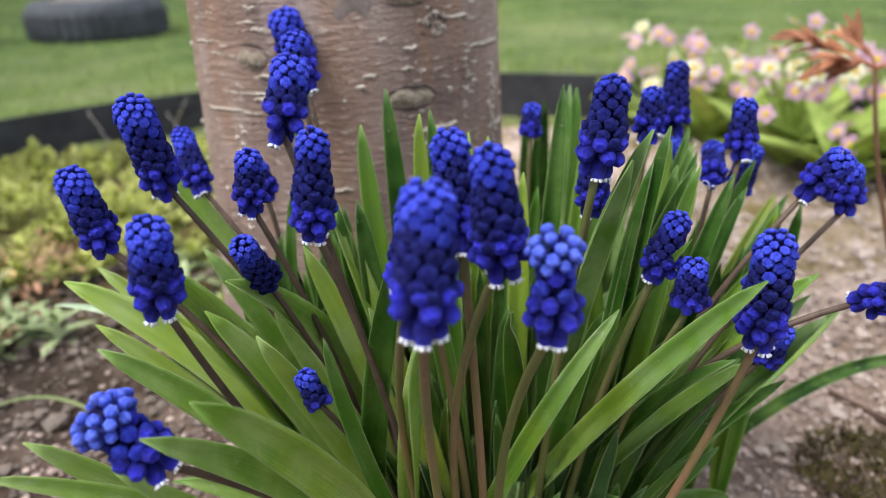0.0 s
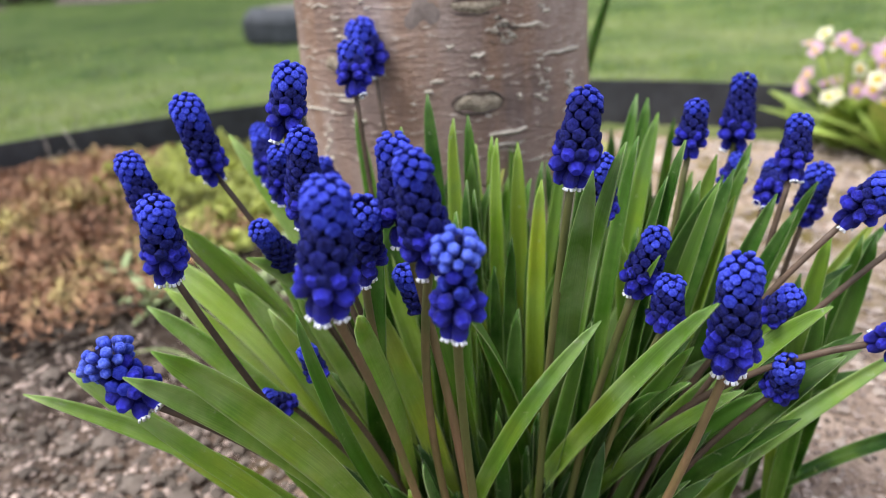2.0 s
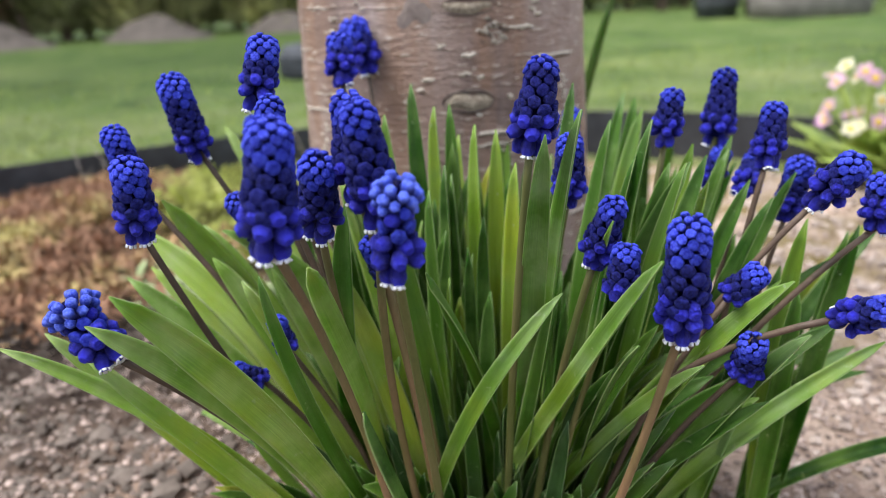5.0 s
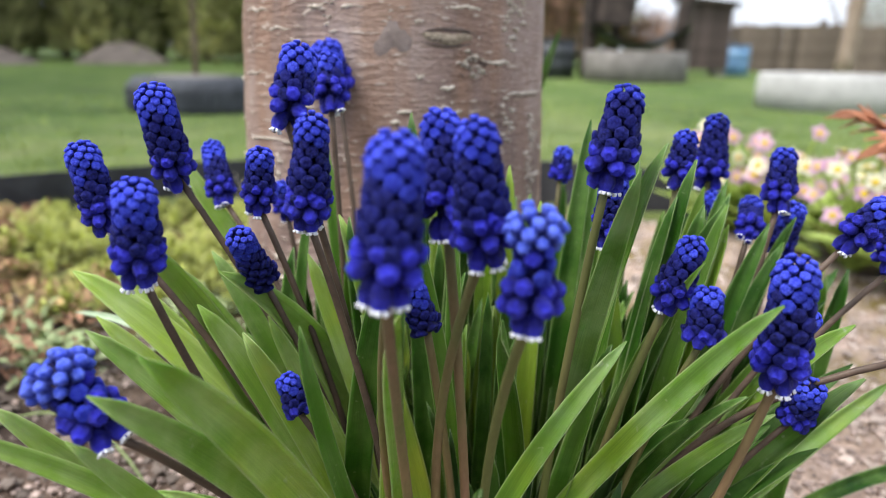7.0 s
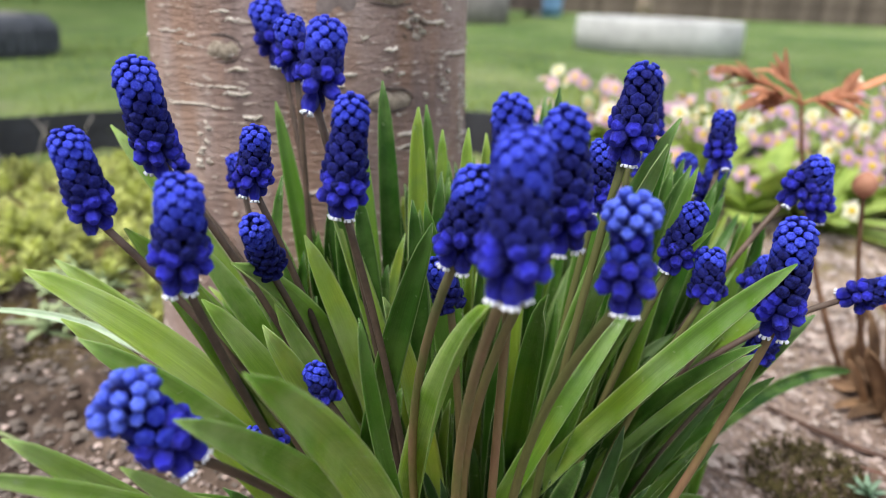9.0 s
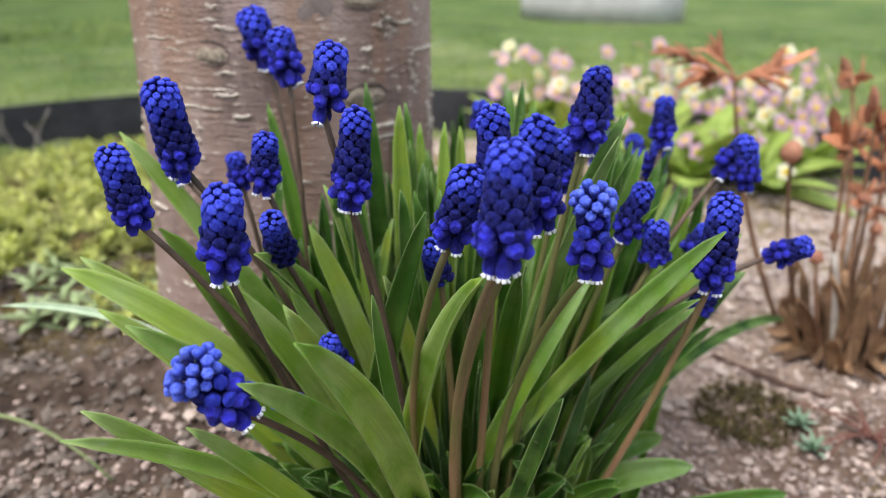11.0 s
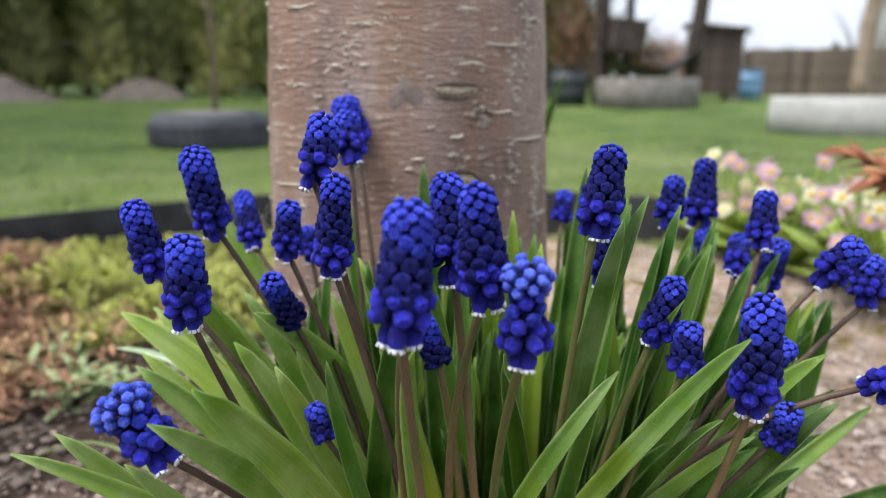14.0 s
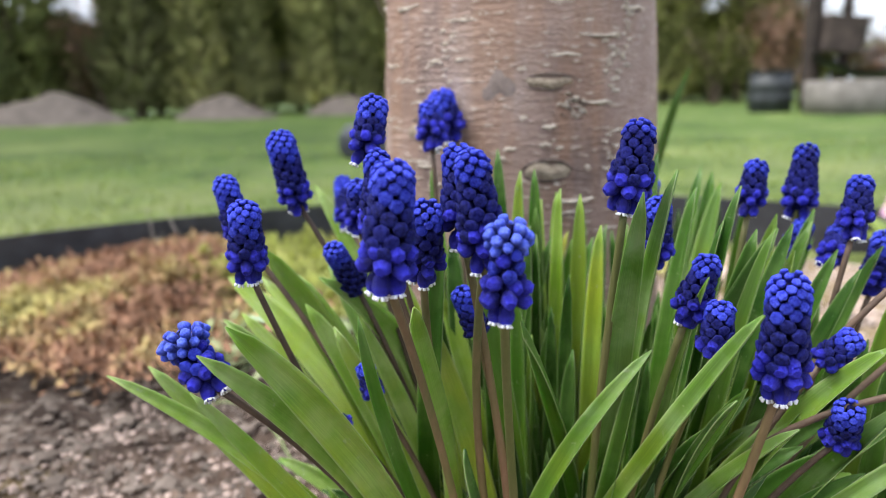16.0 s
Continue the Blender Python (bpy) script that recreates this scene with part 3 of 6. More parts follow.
def build_tree():
    tree = thing("tree", "cherry tree trunk with pinkish brown bark and pale corky flecks", "tree", at=TREE)
    seg, rows = 220, 240
    top = 1.9
    verts, uvs, faces = [], [], []
    for j in range(rows + 1):
        z = -0.03 + (0.62 * j / 200 if j <= 200 else 0.62 + (top - 0.62) * (j - 200) / (rows - 200))
        r0 = trunk_radius(z)
        for k in range(seg + 1):
            a = 2 * math.pi * k / seg
            c, s = math.cos(a), math.sin(a)
            q = Vector((c * 1.1, s * 1.1, z * 16))
            r = r0 * (1 + 0.012 * math.sin(2 * a + 0.7) + 0.008 * math.sin(5 * a + z * 9))
            r += 0.0016 * noise.noise(Vector((c * 1.6, s * 1.6, z * 9))) + 0.0007 * noise.noise(q * 2.2)
            band = noise.noise(Vector((c * 0.9, s * 0.9, z * 60)))
            r += 0.0007 * max(0, band - 0.15)
            verts.append((r * c, r * s, z))
            uvs.append((a * 0.1, z))
    for j in range(rows):
        for k in range(seg):
            a = j * (seg + 1) + k
            faces.append((a, a + 1, a + seg + 2, a + seg + 1))
    part("trunk", mesh_of("trunk", verts, faces, MAT_BARK, uvs=uvs), tree)

    rng = random.Random(5)

    def on_bark(a, z, lift=0.0):
        r = trunk_radius(z) * (1 + 0.012 * math.sin(2 * a + 0.7) + 0.008 * math.sin(5 * a + z * 9)) + lift
        return Vector((r * math.cos(a), r * math.sin(a), z))

    def fleck(a, z, wide, high, rise, rough):
        """A corky ridge lying across the bark."""
        nx, ny = 9, 4
        vs, fs = [], []
        for j in range(ny + 1):
            for i in range(nx + 1):
                u, w = i / nx * 2 - 1, j / ny * 2 - 1
                span = math.sqrt(max(0, 1 - u * u))
                aa = a + u * wide / 2 / 0.097
                zz = z + w * high / 2 * (0.25 + 0.75 * span) + high * 0.35 * noise.noise(Vector((u * 2, a * 9, z * 70)))
                h = rise * span * (1 - w * w) + rise * rough * noise.noise(Vector((u * 5, w * 3, z * 90 + a * 7)))
                vs.append(on_bark(aa, zz, max(-0.0006, h - 0.0004)))
        for j in range(ny):
            for i in range(nx):
                k = j * (nx + 1) + i
                fs.append((k, k + 1, k + nx + 2, k + nx + 1))
        return vs, fs

    def warts(a, z, wide, high, rise):
        """A raised corky line of small warts; a dark crack and shade strip goes under it."""
        nx, ny = max(8, int(wide / 0.0011)), 5
        vs, fs = [], []
        seed = rng.uniform(0, 50)
        for j in range(ny + 1):
            for i in range(nx + 1):
                u, w = i / nx * 2 - 1, j / ny * 2 - 1
                span = max(0.0, 1 - u * u) ** 0.35
                grain = 0.55 + 0.75 * noise.noise(Vector((u * wide * 420, w * 1.2, seed)))
                aa = a + u * wide / 2 / 0.097
                zz = z + w * high / 2 * (0.3 + 0.7 * span * (0.7 + 0.6 * grain)) + 0.0016 * noise.noise(Vector((u * 2.0, seed, 3)))
                h = rise * span * max(0.1, 1 - w * w) * max(0.15, grain + 0.35)
                vs.append(on_bark(aa, zz, h - 0.0006 if abs(w) < 1 and abs(u) < 1 else -0.0012))
        for j in range(ny):
            for i in range(nx):
                k = j * (nx + 1) + i
                fs.append((k, k + 1, k + nx + 2, k + nx + 1))
        return vs, fs

    def lenticel(a, z, wide, high=0.0030, rise=0.0026):
        vs, fs = warts(a, z, wide, high, rise)
        part("lenticel", mesh_of("lenticel", vs, fs, MAT_LENT), tree)
        if wide > 0.008:
            # dark strip below the ridge: crack and underside shade put in as one
            vs, fs = fleck(a + rng.uniform(-0.02, 0.02), z - high * 0.55, wide * rng.uniform(0.6, 0.95), 0.0015, 0.0010, 0.4)
            part("bark_crack", mesh_of("bark_crack", vs, fs, MAT_KNOT), tree, "dark crack and painted shade under a lenticel")

    LINES = (
        (-2.35, 0.308, 0.032), (-2.18, 0.297, 0.037), (-2.33, 0.288, 0.024), (-1.98, 0.291, 0.011), (-2.02, 0.283, 0.015), (-1.95, 0.280, 0.012),
        (-1.84, 0.309, 0.012), (-2.34, 0.272, 0.041), (-2.25, 0.266, 0.027), (-1.93, 0.255, 0.016), (-2.10, 0.245, 0.045), (-1.94, 0.242, 0.020),
        (-2.21, 0.234, 0.051), (-1.85, 0.230, 0.013), (-1.64, 0.309, 0.010), (-0.71, 0.322, 0.033), (-0.97, 0.310, 0.027), (-0.72, 0.281, 0.024),
        (-0.42, 0.263, 0.040), (-0.88, 0.220, 0.029), (-1.37, 0.248, 0.007), (-1.24, 0.302, 0.007), (-1.23, 0.273, 0.006), (-1.06, 0.267, 0.012),
        (-1.09, 0.256, 0.009), (-1.32, 0.254, 0.010))
    for a, z, wide in LINES:
        lenticel(a, z, wide, 0.0034 if wide < 0.03 else 0.0028)
    # upright chains of warts
    for a, z0, z1 in ((-0.62, 0.288, 0.322), (-0.62, 0.236, 0.262), (-1.74, 0.296, 0.330), (-1.42, 0.304, 0.326), (-2.18, 0.200, 0.226), (-0.35, 0.20, 0.25), (-0.50, 0.30, 0.40)):
        z = z0
        while z < z1:
            lenticel(a + rng.uniform(-0.05, 0.05), z, rng.uniform(0.003, 0.007), 0.0026, 0.0022)
            z += rng.uniform(0.0024, 0.0045)
    # small ones anywhere, long ones above and below
    for _ in range(150):
        a = -math.pi / 2 + rng.uniform(-1.5, 1.5)
        z = rng.uniform(0.05, 0.45)
        inside = 0.215 < z < 0.325
        long = not inside and rng.random() < 0.4
        lenticel(a, z, rng.uniform(0.012, 0.034) if long else rng.uniform(0.002, 0.005), rng.uniform(0.002, 0.0032), rng.uniform(0.0014, 0.0024))

    def scar(a, z, wide, high, label):
        """An eye-shaped scar: a rough pale lens inside a dark lip."""
        vs, fs = fleck(a, z, wide, high, 0.0030, 0.45)
        part("bark_scar", mesh_of("bark_scar", vs, fs, MAT_SCAR), tree, label)
        for sign, thick in ((1, 0.0014), (-1, 0.0010)):
            pts = []
            for i in range(13):
                u = i / 12 * 2 - 1
                pts.append(on_bark(a + u * wide * 0.52 / 0.097, z + sign * high * 0.56 * math.sqrt(max(0, 1 - u * u)), 0.0004))
            vs, fs = tube(pts, [thick * (0.35 + 0.65 * math.sin(math.pi * i / 12)) for i in range(13)], 6)
            part("scar_lip", mesh_of("scar_lip", vs, fs, MAT_KNOT), tree, "dark lip round the scar")

    scar(-2.02, 0.265, 0.024, 0.0125, "pale eye-shaped bark scar")
    scar(-1.075, 0.240, 0.031, 0.0115, "pale eye-shaped bark scar")
    scar(-1.06, 0.294, 0.036, 0.0080, "long lens-shaped bark scar")
    vs, fs = fleck(-1.385, 0.292, 0.026, 0.028, 0.0022, 0.25)
    part("bark_patch", mesh_of("bark_patch", vs, fs, MAT_PATCH), tree, "smooth pale grey patch on the bark")
    for i in range(18):
        vs, fs = fleck(-0.92 + rng.uniform(-0.10, 0.10), 0.281 + rng.uniform(-0.007, 0.007), rng.uniform(0.003, 0.010), rng.uniform(0.002, 0.004), rng.uniform(0.0014, 0.003), 1.2)
        part("knot", mesh_of("knot", vs, fs, MAT_LENT if i % 3 else MAT_KNOT), tree, "rough dark knot in the bark")
    # limbs and first boughs above the view
    for i, (ax, az, ln) in enumerate(((0.4, 0.9, 1.4), (2.3, 1.0, 1.5), (4.2, 0.85, 1.3), (5.4, 1.2, 1.6))):
        a = Vector((0, 0, 1.8))
        b = a + Vector((math.cos(ax) * math.cos(az), math.sin(ax) * math.cos(az), math.sin(az))) * ln
        pts = curve3(a, (a + b) / 2 + Vector((0, 0, -0.1)), b, 8)
        vs, fs = tube(pts, [0.055 - 0.005 * k for k in range(9)], 9)
        part("limb", mesh_of("limb", vs, fs, MAT_BARK, uvs=[(v[0] * 1.0, v[2]) for v in vs]), tree)


build_tree()


# ---- grape hyacinths ----
def floret_meshes():
    """Shared floret meshes, 1 long along z from where they join the axis."""
    out = {}
    seg = 18
    v, f = lathe([(0.10, 0.0), (0.22, 0.14), (0.36, 0.42), (0.47, 0.66), (0.50, 0.79), (0.46, 0.90), (0.35, 0.965), (0.19, 0.995), (0.07, 0.985), (0.01, 0.955)], seg, 6, 0.06)
    out["body"] = mesh_of("floret_body", v, f, MAT_BODY)
    out["half"] = mesh_of("floret_half", v, f, MAT_HALF)
    v, f = lathe([(0.10, 0.0), (0.22, 0.14), (0.36, 0.40), (0.475, 0.66), (0.49, 0.80), (0.42, 0.92), (0.27, 0.99), (0.12, 0.985), (0.02, 0.94)], seg, 6, 0.08)
    out["bud"] = mesh_of("floret_bud", v, f, MAT_BUD)
    v, f = lathe([(0.08, 0.0), (0.20, 0.12), (0.33, 0.40), (0.45, 0.68), (0.45, 0.84), (0.37, 0.95), (0.20, 1.0), (0.08, 0.985), (0.02, 0.95)], seg, 6, 0.10)
    out["pale"] = mesh_of("floret_pale", v, f, MAT_PALE)
    v, f = lathe([(0.12, 0.0), (0.30, 0.07), (0.43, 0.24), (0.50, 0.46), (0.49, 0.64), (0.40, 0.80), (0.30, 0.90), (0.29, 0.95), (0.16, 0.93), (0.04, 0.92)], seg, 6, 0.065)
    out["bell"] = mesh_of("floret_bell", v, f, MAT_BELL)
    # six small lobes, curled outwards
    verts, faces = [], []
    for i in range(6):
        a = 2 * math.pi * i / 6
        for da, r, z in ((-0.46, 0.300, 0.88), (0.46, 0.300, 0.88), (0.36, 0.40, 1.00), (0.0, 0.46, 0.99), (-0.36, 0.40, 1.00), (-0.46, 0.25, 0.86), (0.46, 0.25, 0.86), (0.32, 0.36, 1.06), (0.0, 0.42, 1.055), (-0.32, 0.36, 1.06)):
            verts.append((r * math.cos(a + da), r * math.sin(a + da), z))
        k = i * 10
        faces += [(k + 4, k + 3, k + 2, k + 1, k), (k + 5, k + 6, k + 7, k + 8, k + 9)]
        for p, q in ((0, 5), (1, 6), (2, 7), (3, 8), (4, 9)):
            p2, q2 = {0: (1, 6), 1: (2, 7), 2: (3, 8), 3: (4, 9), 4: (0, 5)}[p]
            faces.append((k + p, k + p2, k + q2, k + q))
    out["rim"] = mesh_of("floret_rim", verts, faces, MAT_RIM)
    return out


FLORET = floret_meshes()
SPIKES = []
# the older spikes, dark nearly to the tip
DEEP = (2, 3, 6, 12, 14, 22, 23, 25)
LABELS = {
    "full": "deep blue grape hyacinth spike with white-rimmed lower bells",
    "open": "blue grape hyacinth with loose pale buds opening at its tip",
    "dark": "small dark indigo grape hyacinth among the leaves",
    "small": "small half-grown blue grape hyacinth spike",
}


def spike(base, mid, bottom, top, radius, style):
    """One flowering stem: stalk from base over mid to bottom, then the raceme up to top."""
    rng = random.Random(len(SPIKES) * 7 + 3)
    base, bottom, top = Vector(base), Vector(bottom), Vector(top)
    base.z = relief(base.x, base.y) - 0.004
    plant = thing("grape_hyacinth", LABELS[style], "flower", "grape hyacinths round the tree", at=base)
    SPIKES.append((plant, base))
    inv = Matrix.Translation(-base)
    if style in ("full", "open"):
        # the lowest bells hang below their ring
        bottom += (top - bottom).normalized() * radius * 0.38
    axis = top - bottom
    length = axis.length
    d = axis.normalized()
    # the stalk runs a little way into the raceme
    start = bottom + d * length * 0.10
    pts = curve3(base, mid, start, 16)
    left = base.x < 0.006 or bottom.x > 0.135
    thick = 0.0014 if style == "small" else (0.0015 if left else 0.00175)
    v, f = tube(pts, [thick * (1.1 - 0.25 * i / 16) for i in range(17)], 10)
    part("stem", mesh_of("stem", v, f, MAT_STEM_DARK if left else MAT_STEM), plant, matrix=inv)
    pts = [start + d * (length * 0.80 * i / 6) for i in range(7)]
    v, f = tube(pts, [radius * (0.40 - 0.03 * i) for i in range(7)], 8)
    part("axis", mesh_of("axis", v, f, MAT_BODY), plant, matrix=inv)
    # florets on a spiral of equal spacing
    size = min(0.0050 if style == "open" else 0.0058, max(0.0039, radius * (0.68 if style == "open" else 0.625)))
    deep = len(SPIKES) in DEEP
    head = rng.uniform(0.80, 0.90) if deep else rng.uniform(0.92, 1.05)
    u = d.cross(Vector((0.2, 1, 0.1))).normalized()
    w = d.cross(u)

    def hull(s):
        """Outer radius at the height s of the raceme, 0 below and 1 on top."""
        dome = 1.0 if s < 0.82 else math.sqrt(max(0.0, 1 - ((s - 0.82) / 0.18) ** 2))
        if style == "open":
            body = 1.02 - 0.30 * min(1, s / 0.55) + 0.34 * math.exp(-((s - 0.80) / 0.13) ** 2)
            return radius * body * max(0.25, dome)
        rise = min(1.0, s / 0.16)
        body = 0.66 + 0.42 * rise * (2 - rise) - 0.17 * min(1, max(0, s - 0.16) / 0.40)
        body *= 1 + (head - 1) * min(1, max(0, s - 0.45) / 0.25) - 0.06 * max(0, s - 0.6)
        return radius * body * dome

    rows = 400

    def grain(s):
        """Size of a floret at the height s, against the usual one."""
        if style == "open":
            return 1.02 if s < 0.62 else 0.80
        if s < 0.24:
            return 1.14 - 0.14 * s / 0.24
        return 1.0 if s < 0.60 else 1.0 - 0.46 * (s - 0.60) / 0.40

    area = [max(hull((i + 0.5) / rows), radius * 0.2) / rows / grain((i + 0.5) / rows) ** 2 for i in range(rows)]
    total = sum(area) * length * 2 * math.pi
    count = max(14, int(total / (size * size * (0.96 if style != "open" else 1.22))))
    acc, i = 0.0, 0
    sums = np.cumsum(area) / sum(area)
    turn = rng.uniform(0, 6.28)

    def set_floret(kind, tip, way, scale, tall, rim):
        """Hangs one floret with its mouth at tip."""
        rot = way.to_track_quat("Z", "Y").to_matrix().to_4x4()
        roll = Matrix.Rotation(rng.uniform(0, 6.28), 4, "Z")
        m = Matrix.Translation(tip - way * tall * 0.96) @ rot @ roll @ Matrix.Diagonal((scale * 1.03, scale * 1.03, tall, 1))
        ob = part("floret", FLORET[kind], plant, matrix=inv @ m)
        if rim:
            part("petal_rim", FLORET["rim"], ob, "white toothed rim", matrix=Matrix.Identity(4))

    # open bells hang in loose rings at the foot
    first = 0.0
    if style in ("full", "open"):
        bell = size * (1.08 if style == "full" else 1.02)
        forward = base[1] < 0.264
        rings = ((4, -1.36, 1.52, 0.10), (6, -0.52, 1.32, 0.62), (7, -0.26, 1.16, 1.30))
        for j, (num, pitch0, stretch, lift) in enumerate(rings):
            for i in range(num):
                if (j < 2 and rng.random() < 0.10) or (style == "open" and j == 2 and i % 2):
                    continue
                ang = turn + 2 * math.pi * (i + 0.5 * j) / num + rng.uniform(-0.2, 0.2)
                side = u * math.cos(ang) + w * math.sin(ang)
                pitch = pitch0 + rng.uniform(-0.14, 0.14)
                tall = bell * stretch * rng.uniform(0.9, 1.08)
                way = (side * math.cos(pitch) + d * math.sin(pitch)).normalized()
                root = bottom + d * (bell * (1.28 + lift + rng.uniform(-0.12, 0.12))) + side * radius * (0.30 if j == 0 else 0.36)
                set_floret("bell", root + way * tall, way, bell * rng.uniform(0.94, 1.06), tall, j == 0 and (forward or i % 3 == 0))
        first = bell * 2.1 / length
    for k in range(count):
        s = float(np.searchsorted(sums, (k + 0.5) / count)) / rows
        if s < first:
            continue
        ang = turn + k * 2.39996 + rng.uniform(-0.05, 0.05)
        r = hull(s) * (1 + (rng.uniform(-0.12, 0.14) if s < 0.24 else rng.uniform(-0.03, 0.035)))
        side = u * math.cos(ang) + w * math.sin(ang)
        # pitch of the floret: hanging below, level at the middle, upright on top
        if s < 0.20:
            pitch = -1.28 + s * 3.9
        elif s < 0.70:
            pitch = -0.50 + (s - 0.20) * 1.15
        else:
            pitch = 0.08 + ((s - 0.70) / 0.30) ** 1.5 * 1.35
        if style == "open" and s > 0.62:
            pitch = 0.10 + (s - 0.62) * 3.2
        pitch += rng.uniform(-0.10, 0.10) if s > 0.2 else rng.uniform(-0.25, 0.30)
        way = (side * math.cos(pitch) + d * math.sin(pitch)).normalized()
        young = (0.86 if deep else 0.70) + 0.05 * math.sin(len(SPIKES) * 1.7)
        if style == "open":
            kind = "pale" if s > 0.64 else ("bell" if s < 0.34 or rng.random() < 0.35 else "half")
            if kind == "half" and rng.random() < 0.4:
                kind = "body"
        elif style == "dark":
            kind = "bud" if s > 0.84 else "body"
        else:
            kind = "bud" if s > young else ("bell" if s < 0.21 or (s < 0.34 and rng.random() < 0.45) else "body")
        if kind == "body" and style != "open" and s > young - 0.14 and rng.random() < (s - young + 0.14) / 0.14:
            kind = "half"
        if kind == "bud" and s < young + 0.12 and rng.random() < 0.55:
            kind = "half"
        scale = size * grain(s) * rng.uniform(0.93, 1.07)
        tall = scale * ({"bell": 1.36, "pale": 1.42}.get(kind, 1.02)) * rng.uniform(0.94, 1.08)
        tip = bottom + d * (s * length) + side * r
        if s > 0.80:
            tip = bottom + d * (0.80 * length) + (side * r + d * ((s - 0.80) * length))
        set_floret(kind, tip, way, scale, tall, False)


def owner(p):
    """The flowering plant whose foot is nearest."""
    return min(SPIKES, key=lambda q: (q[1] - p).length)


BLADES = [0]


def blade(base, mid, tip, width, twist=0.0, mat=None, rows=26):
    """One strap leaf from base over mid to tip, a part of the plant that it grows from."""
    BLADES[0] += 1
    rng = random.Random(BLADES[0])
    base, mid, tip = Vector(base), Vector(mid), Vector(tip)
    base.z = relief(base.x, base.y) - 0.004
    plant, foot = owner(base)
    pts = curve3(base, mid, tip, rows)
    out = Vector((tip.x - base.x, tip.y - base.y, 0))
    face = Vector((rng.uniform(-0.35, 0.35) - 0.1, -0.80, 0.50)) - out.normalized() * 0.25 + Vector((0, 0, 1)) * min(0.45, out.length * 2.5)
    v, f, uv = strap(pts, width * (0.86 if tip.x > 0.02 else 0.94), fold=rng.uniform(0.6, 1.15), twist=twist + rng.uniform(-0.4, 0.4), face=face.normalized())
    mat = MAT_GLAUCOUS if mat is MAT_LEAF_LIT and tip.x > 0.03 else mat or MAT_LEAF
    part("leaf", mesh_of("leaf", v, f, mat, uvs=uv), plant, matrix=Matrix.Translation(-foot))


spike((0.0240, 0.2321, 0.0000), (0.0083, 0.1997, 0.1806), (0.0107, 0.1674, 0.2274), (0.0134, 0.1725, 0.2711), 0.0079, "full")
spike((0.0339, 0.2462, 0.0000), (0.0182, 0.2224, 0.1771), (0.0325, 0.1987, 0.2297), (0.0283, 0.1949, 0.2723), 0.0076, "full")
spike((0.0287, 0.2499, 0.0000), (0.0259, 0.2345, 0.1290), (0.0210, 0.2070, 0.2340), (0.0170, 0.2110, 0.2730), 0.0072, "full")
spike((0.0206, 0.2508, 0.0000), (-0.0038, 0.2299, 0.1740), (0.0030, 0.2090, 0.2200), (0.0090, 0.2030, 0.2540), 0.0069, "full")
spike((0.0394, 0.2374, 0.0000), (0.0361, 0.2083, 0.1749), (0.0447, 0.1792, 0.2184), (0.0451, 0.1845, 0.2537), 0.0069, "open")
spike((0.0056, 0.2624, 0.0000), (-0.0074, 0.2525, 0.1254), (-0.0304, 0.2349, 0.2267), (-0.0261, 0.2324, 0.2688), 0.0070, "full")
spike((0.0017, 0.2650, 0.0000), (-0.0129, 0.2561, 0.1414), (-0.0390, 0.2405, 0.2588), (-0.0331, 0.2455, 0.2896), 0.0070, "full")
spike((-0.0044, 0.2809, 0.0000), (-0.0374, 0.2775, 0.1270), (-0.0930, 0.2714, 0.2310), (-0.0991, 0.2646, 0.2743), 0.0075, "full")
spike((-0.0101, 0.2727, 0.0000), (-0.0481, 0.2624, 0.1210), (-0.1070, 0.2440, 0.2190), (-0.1130, 0.2399, 0.2554), 0.0067, "full")
spike((0.0023, 0.2615, 0.0000), (-0.0644, 0.2134, 0.1885), (-0.0739, 0.2065, 0.2146), (-0.0709, 0.2032, 0.2509), 0.0074, "full")
spike((0.0036, 0.2522, 0.0000), (-0.0469, 0.1997, 0.1488), (-0.0645, 0.1758, 0.1785), (-0.0861, 0.1761, 0.2057), 0.0092, "open")
spike((0.0492, 0.2696, 0.0000), (0.0555, 0.2629, 0.1327), (0.0666, 0.2508, 0.2413), (0.0724, 0.2538, 0.2788), 0.0079, "full")
spike((0.0523, 0.2881, 0.0000), (0.0599, 0.2895, 0.1175), (0.0735, 0.2920, 0.2110), (0.0745, 0.2930, 0.2450), 0.0066, "full")
spike((0.0595, 0.2701, 0.0000), (0.0703, 0.2636, 0.1122), (0.0895, 0.2519, 0.2003), (0.0988, 0.2524, 0.2302), 0.0064, "full")
spike((0.0652, 0.2660, 0.0000), (0.0785, 0.2577, 0.1090), (0.1021, 0.2428, 0.1940), (0.1029, 0.2463, 0.2151), 0.0058, "small")
spike((0.0746, 0.2601, 0.0000), (0.1165, 0.2337, 0.1605), (0.1229, 0.2297, 0.1844), (0.1237, 0.2307, 0.2317), 0.0079, "full")
spike((0.0814, 0.2814, 0.0000), (0.1017, 0.2798, 0.1035), (0.1380, 0.2770, 0.1830), (0.1510, 0.2800, 0.1970), 0.0055, "small")
spike((0.0849, 0.2796, 0.0000), (0.1069, 0.2772, 0.0885), (0.1460, 0.2730, 0.1530), (0.1490, 0.2650, 0.1750), 0.0060, "small")
spike((0.0759, 0.2793, 0.0000), (0.1342, 0.2710, 0.1614), (0.1712, 0.2658, 0.1836), (0.1893, 0.2536, 0.1955), 0.0060, "full")
spike((0.0744, 0.2923, 0.0000), (0.1074, 0.2985, 0.1178), (0.1662, 0.3094, 0.2115), (0.1830, 0.3054, 0.2348), 0.0072, "full")
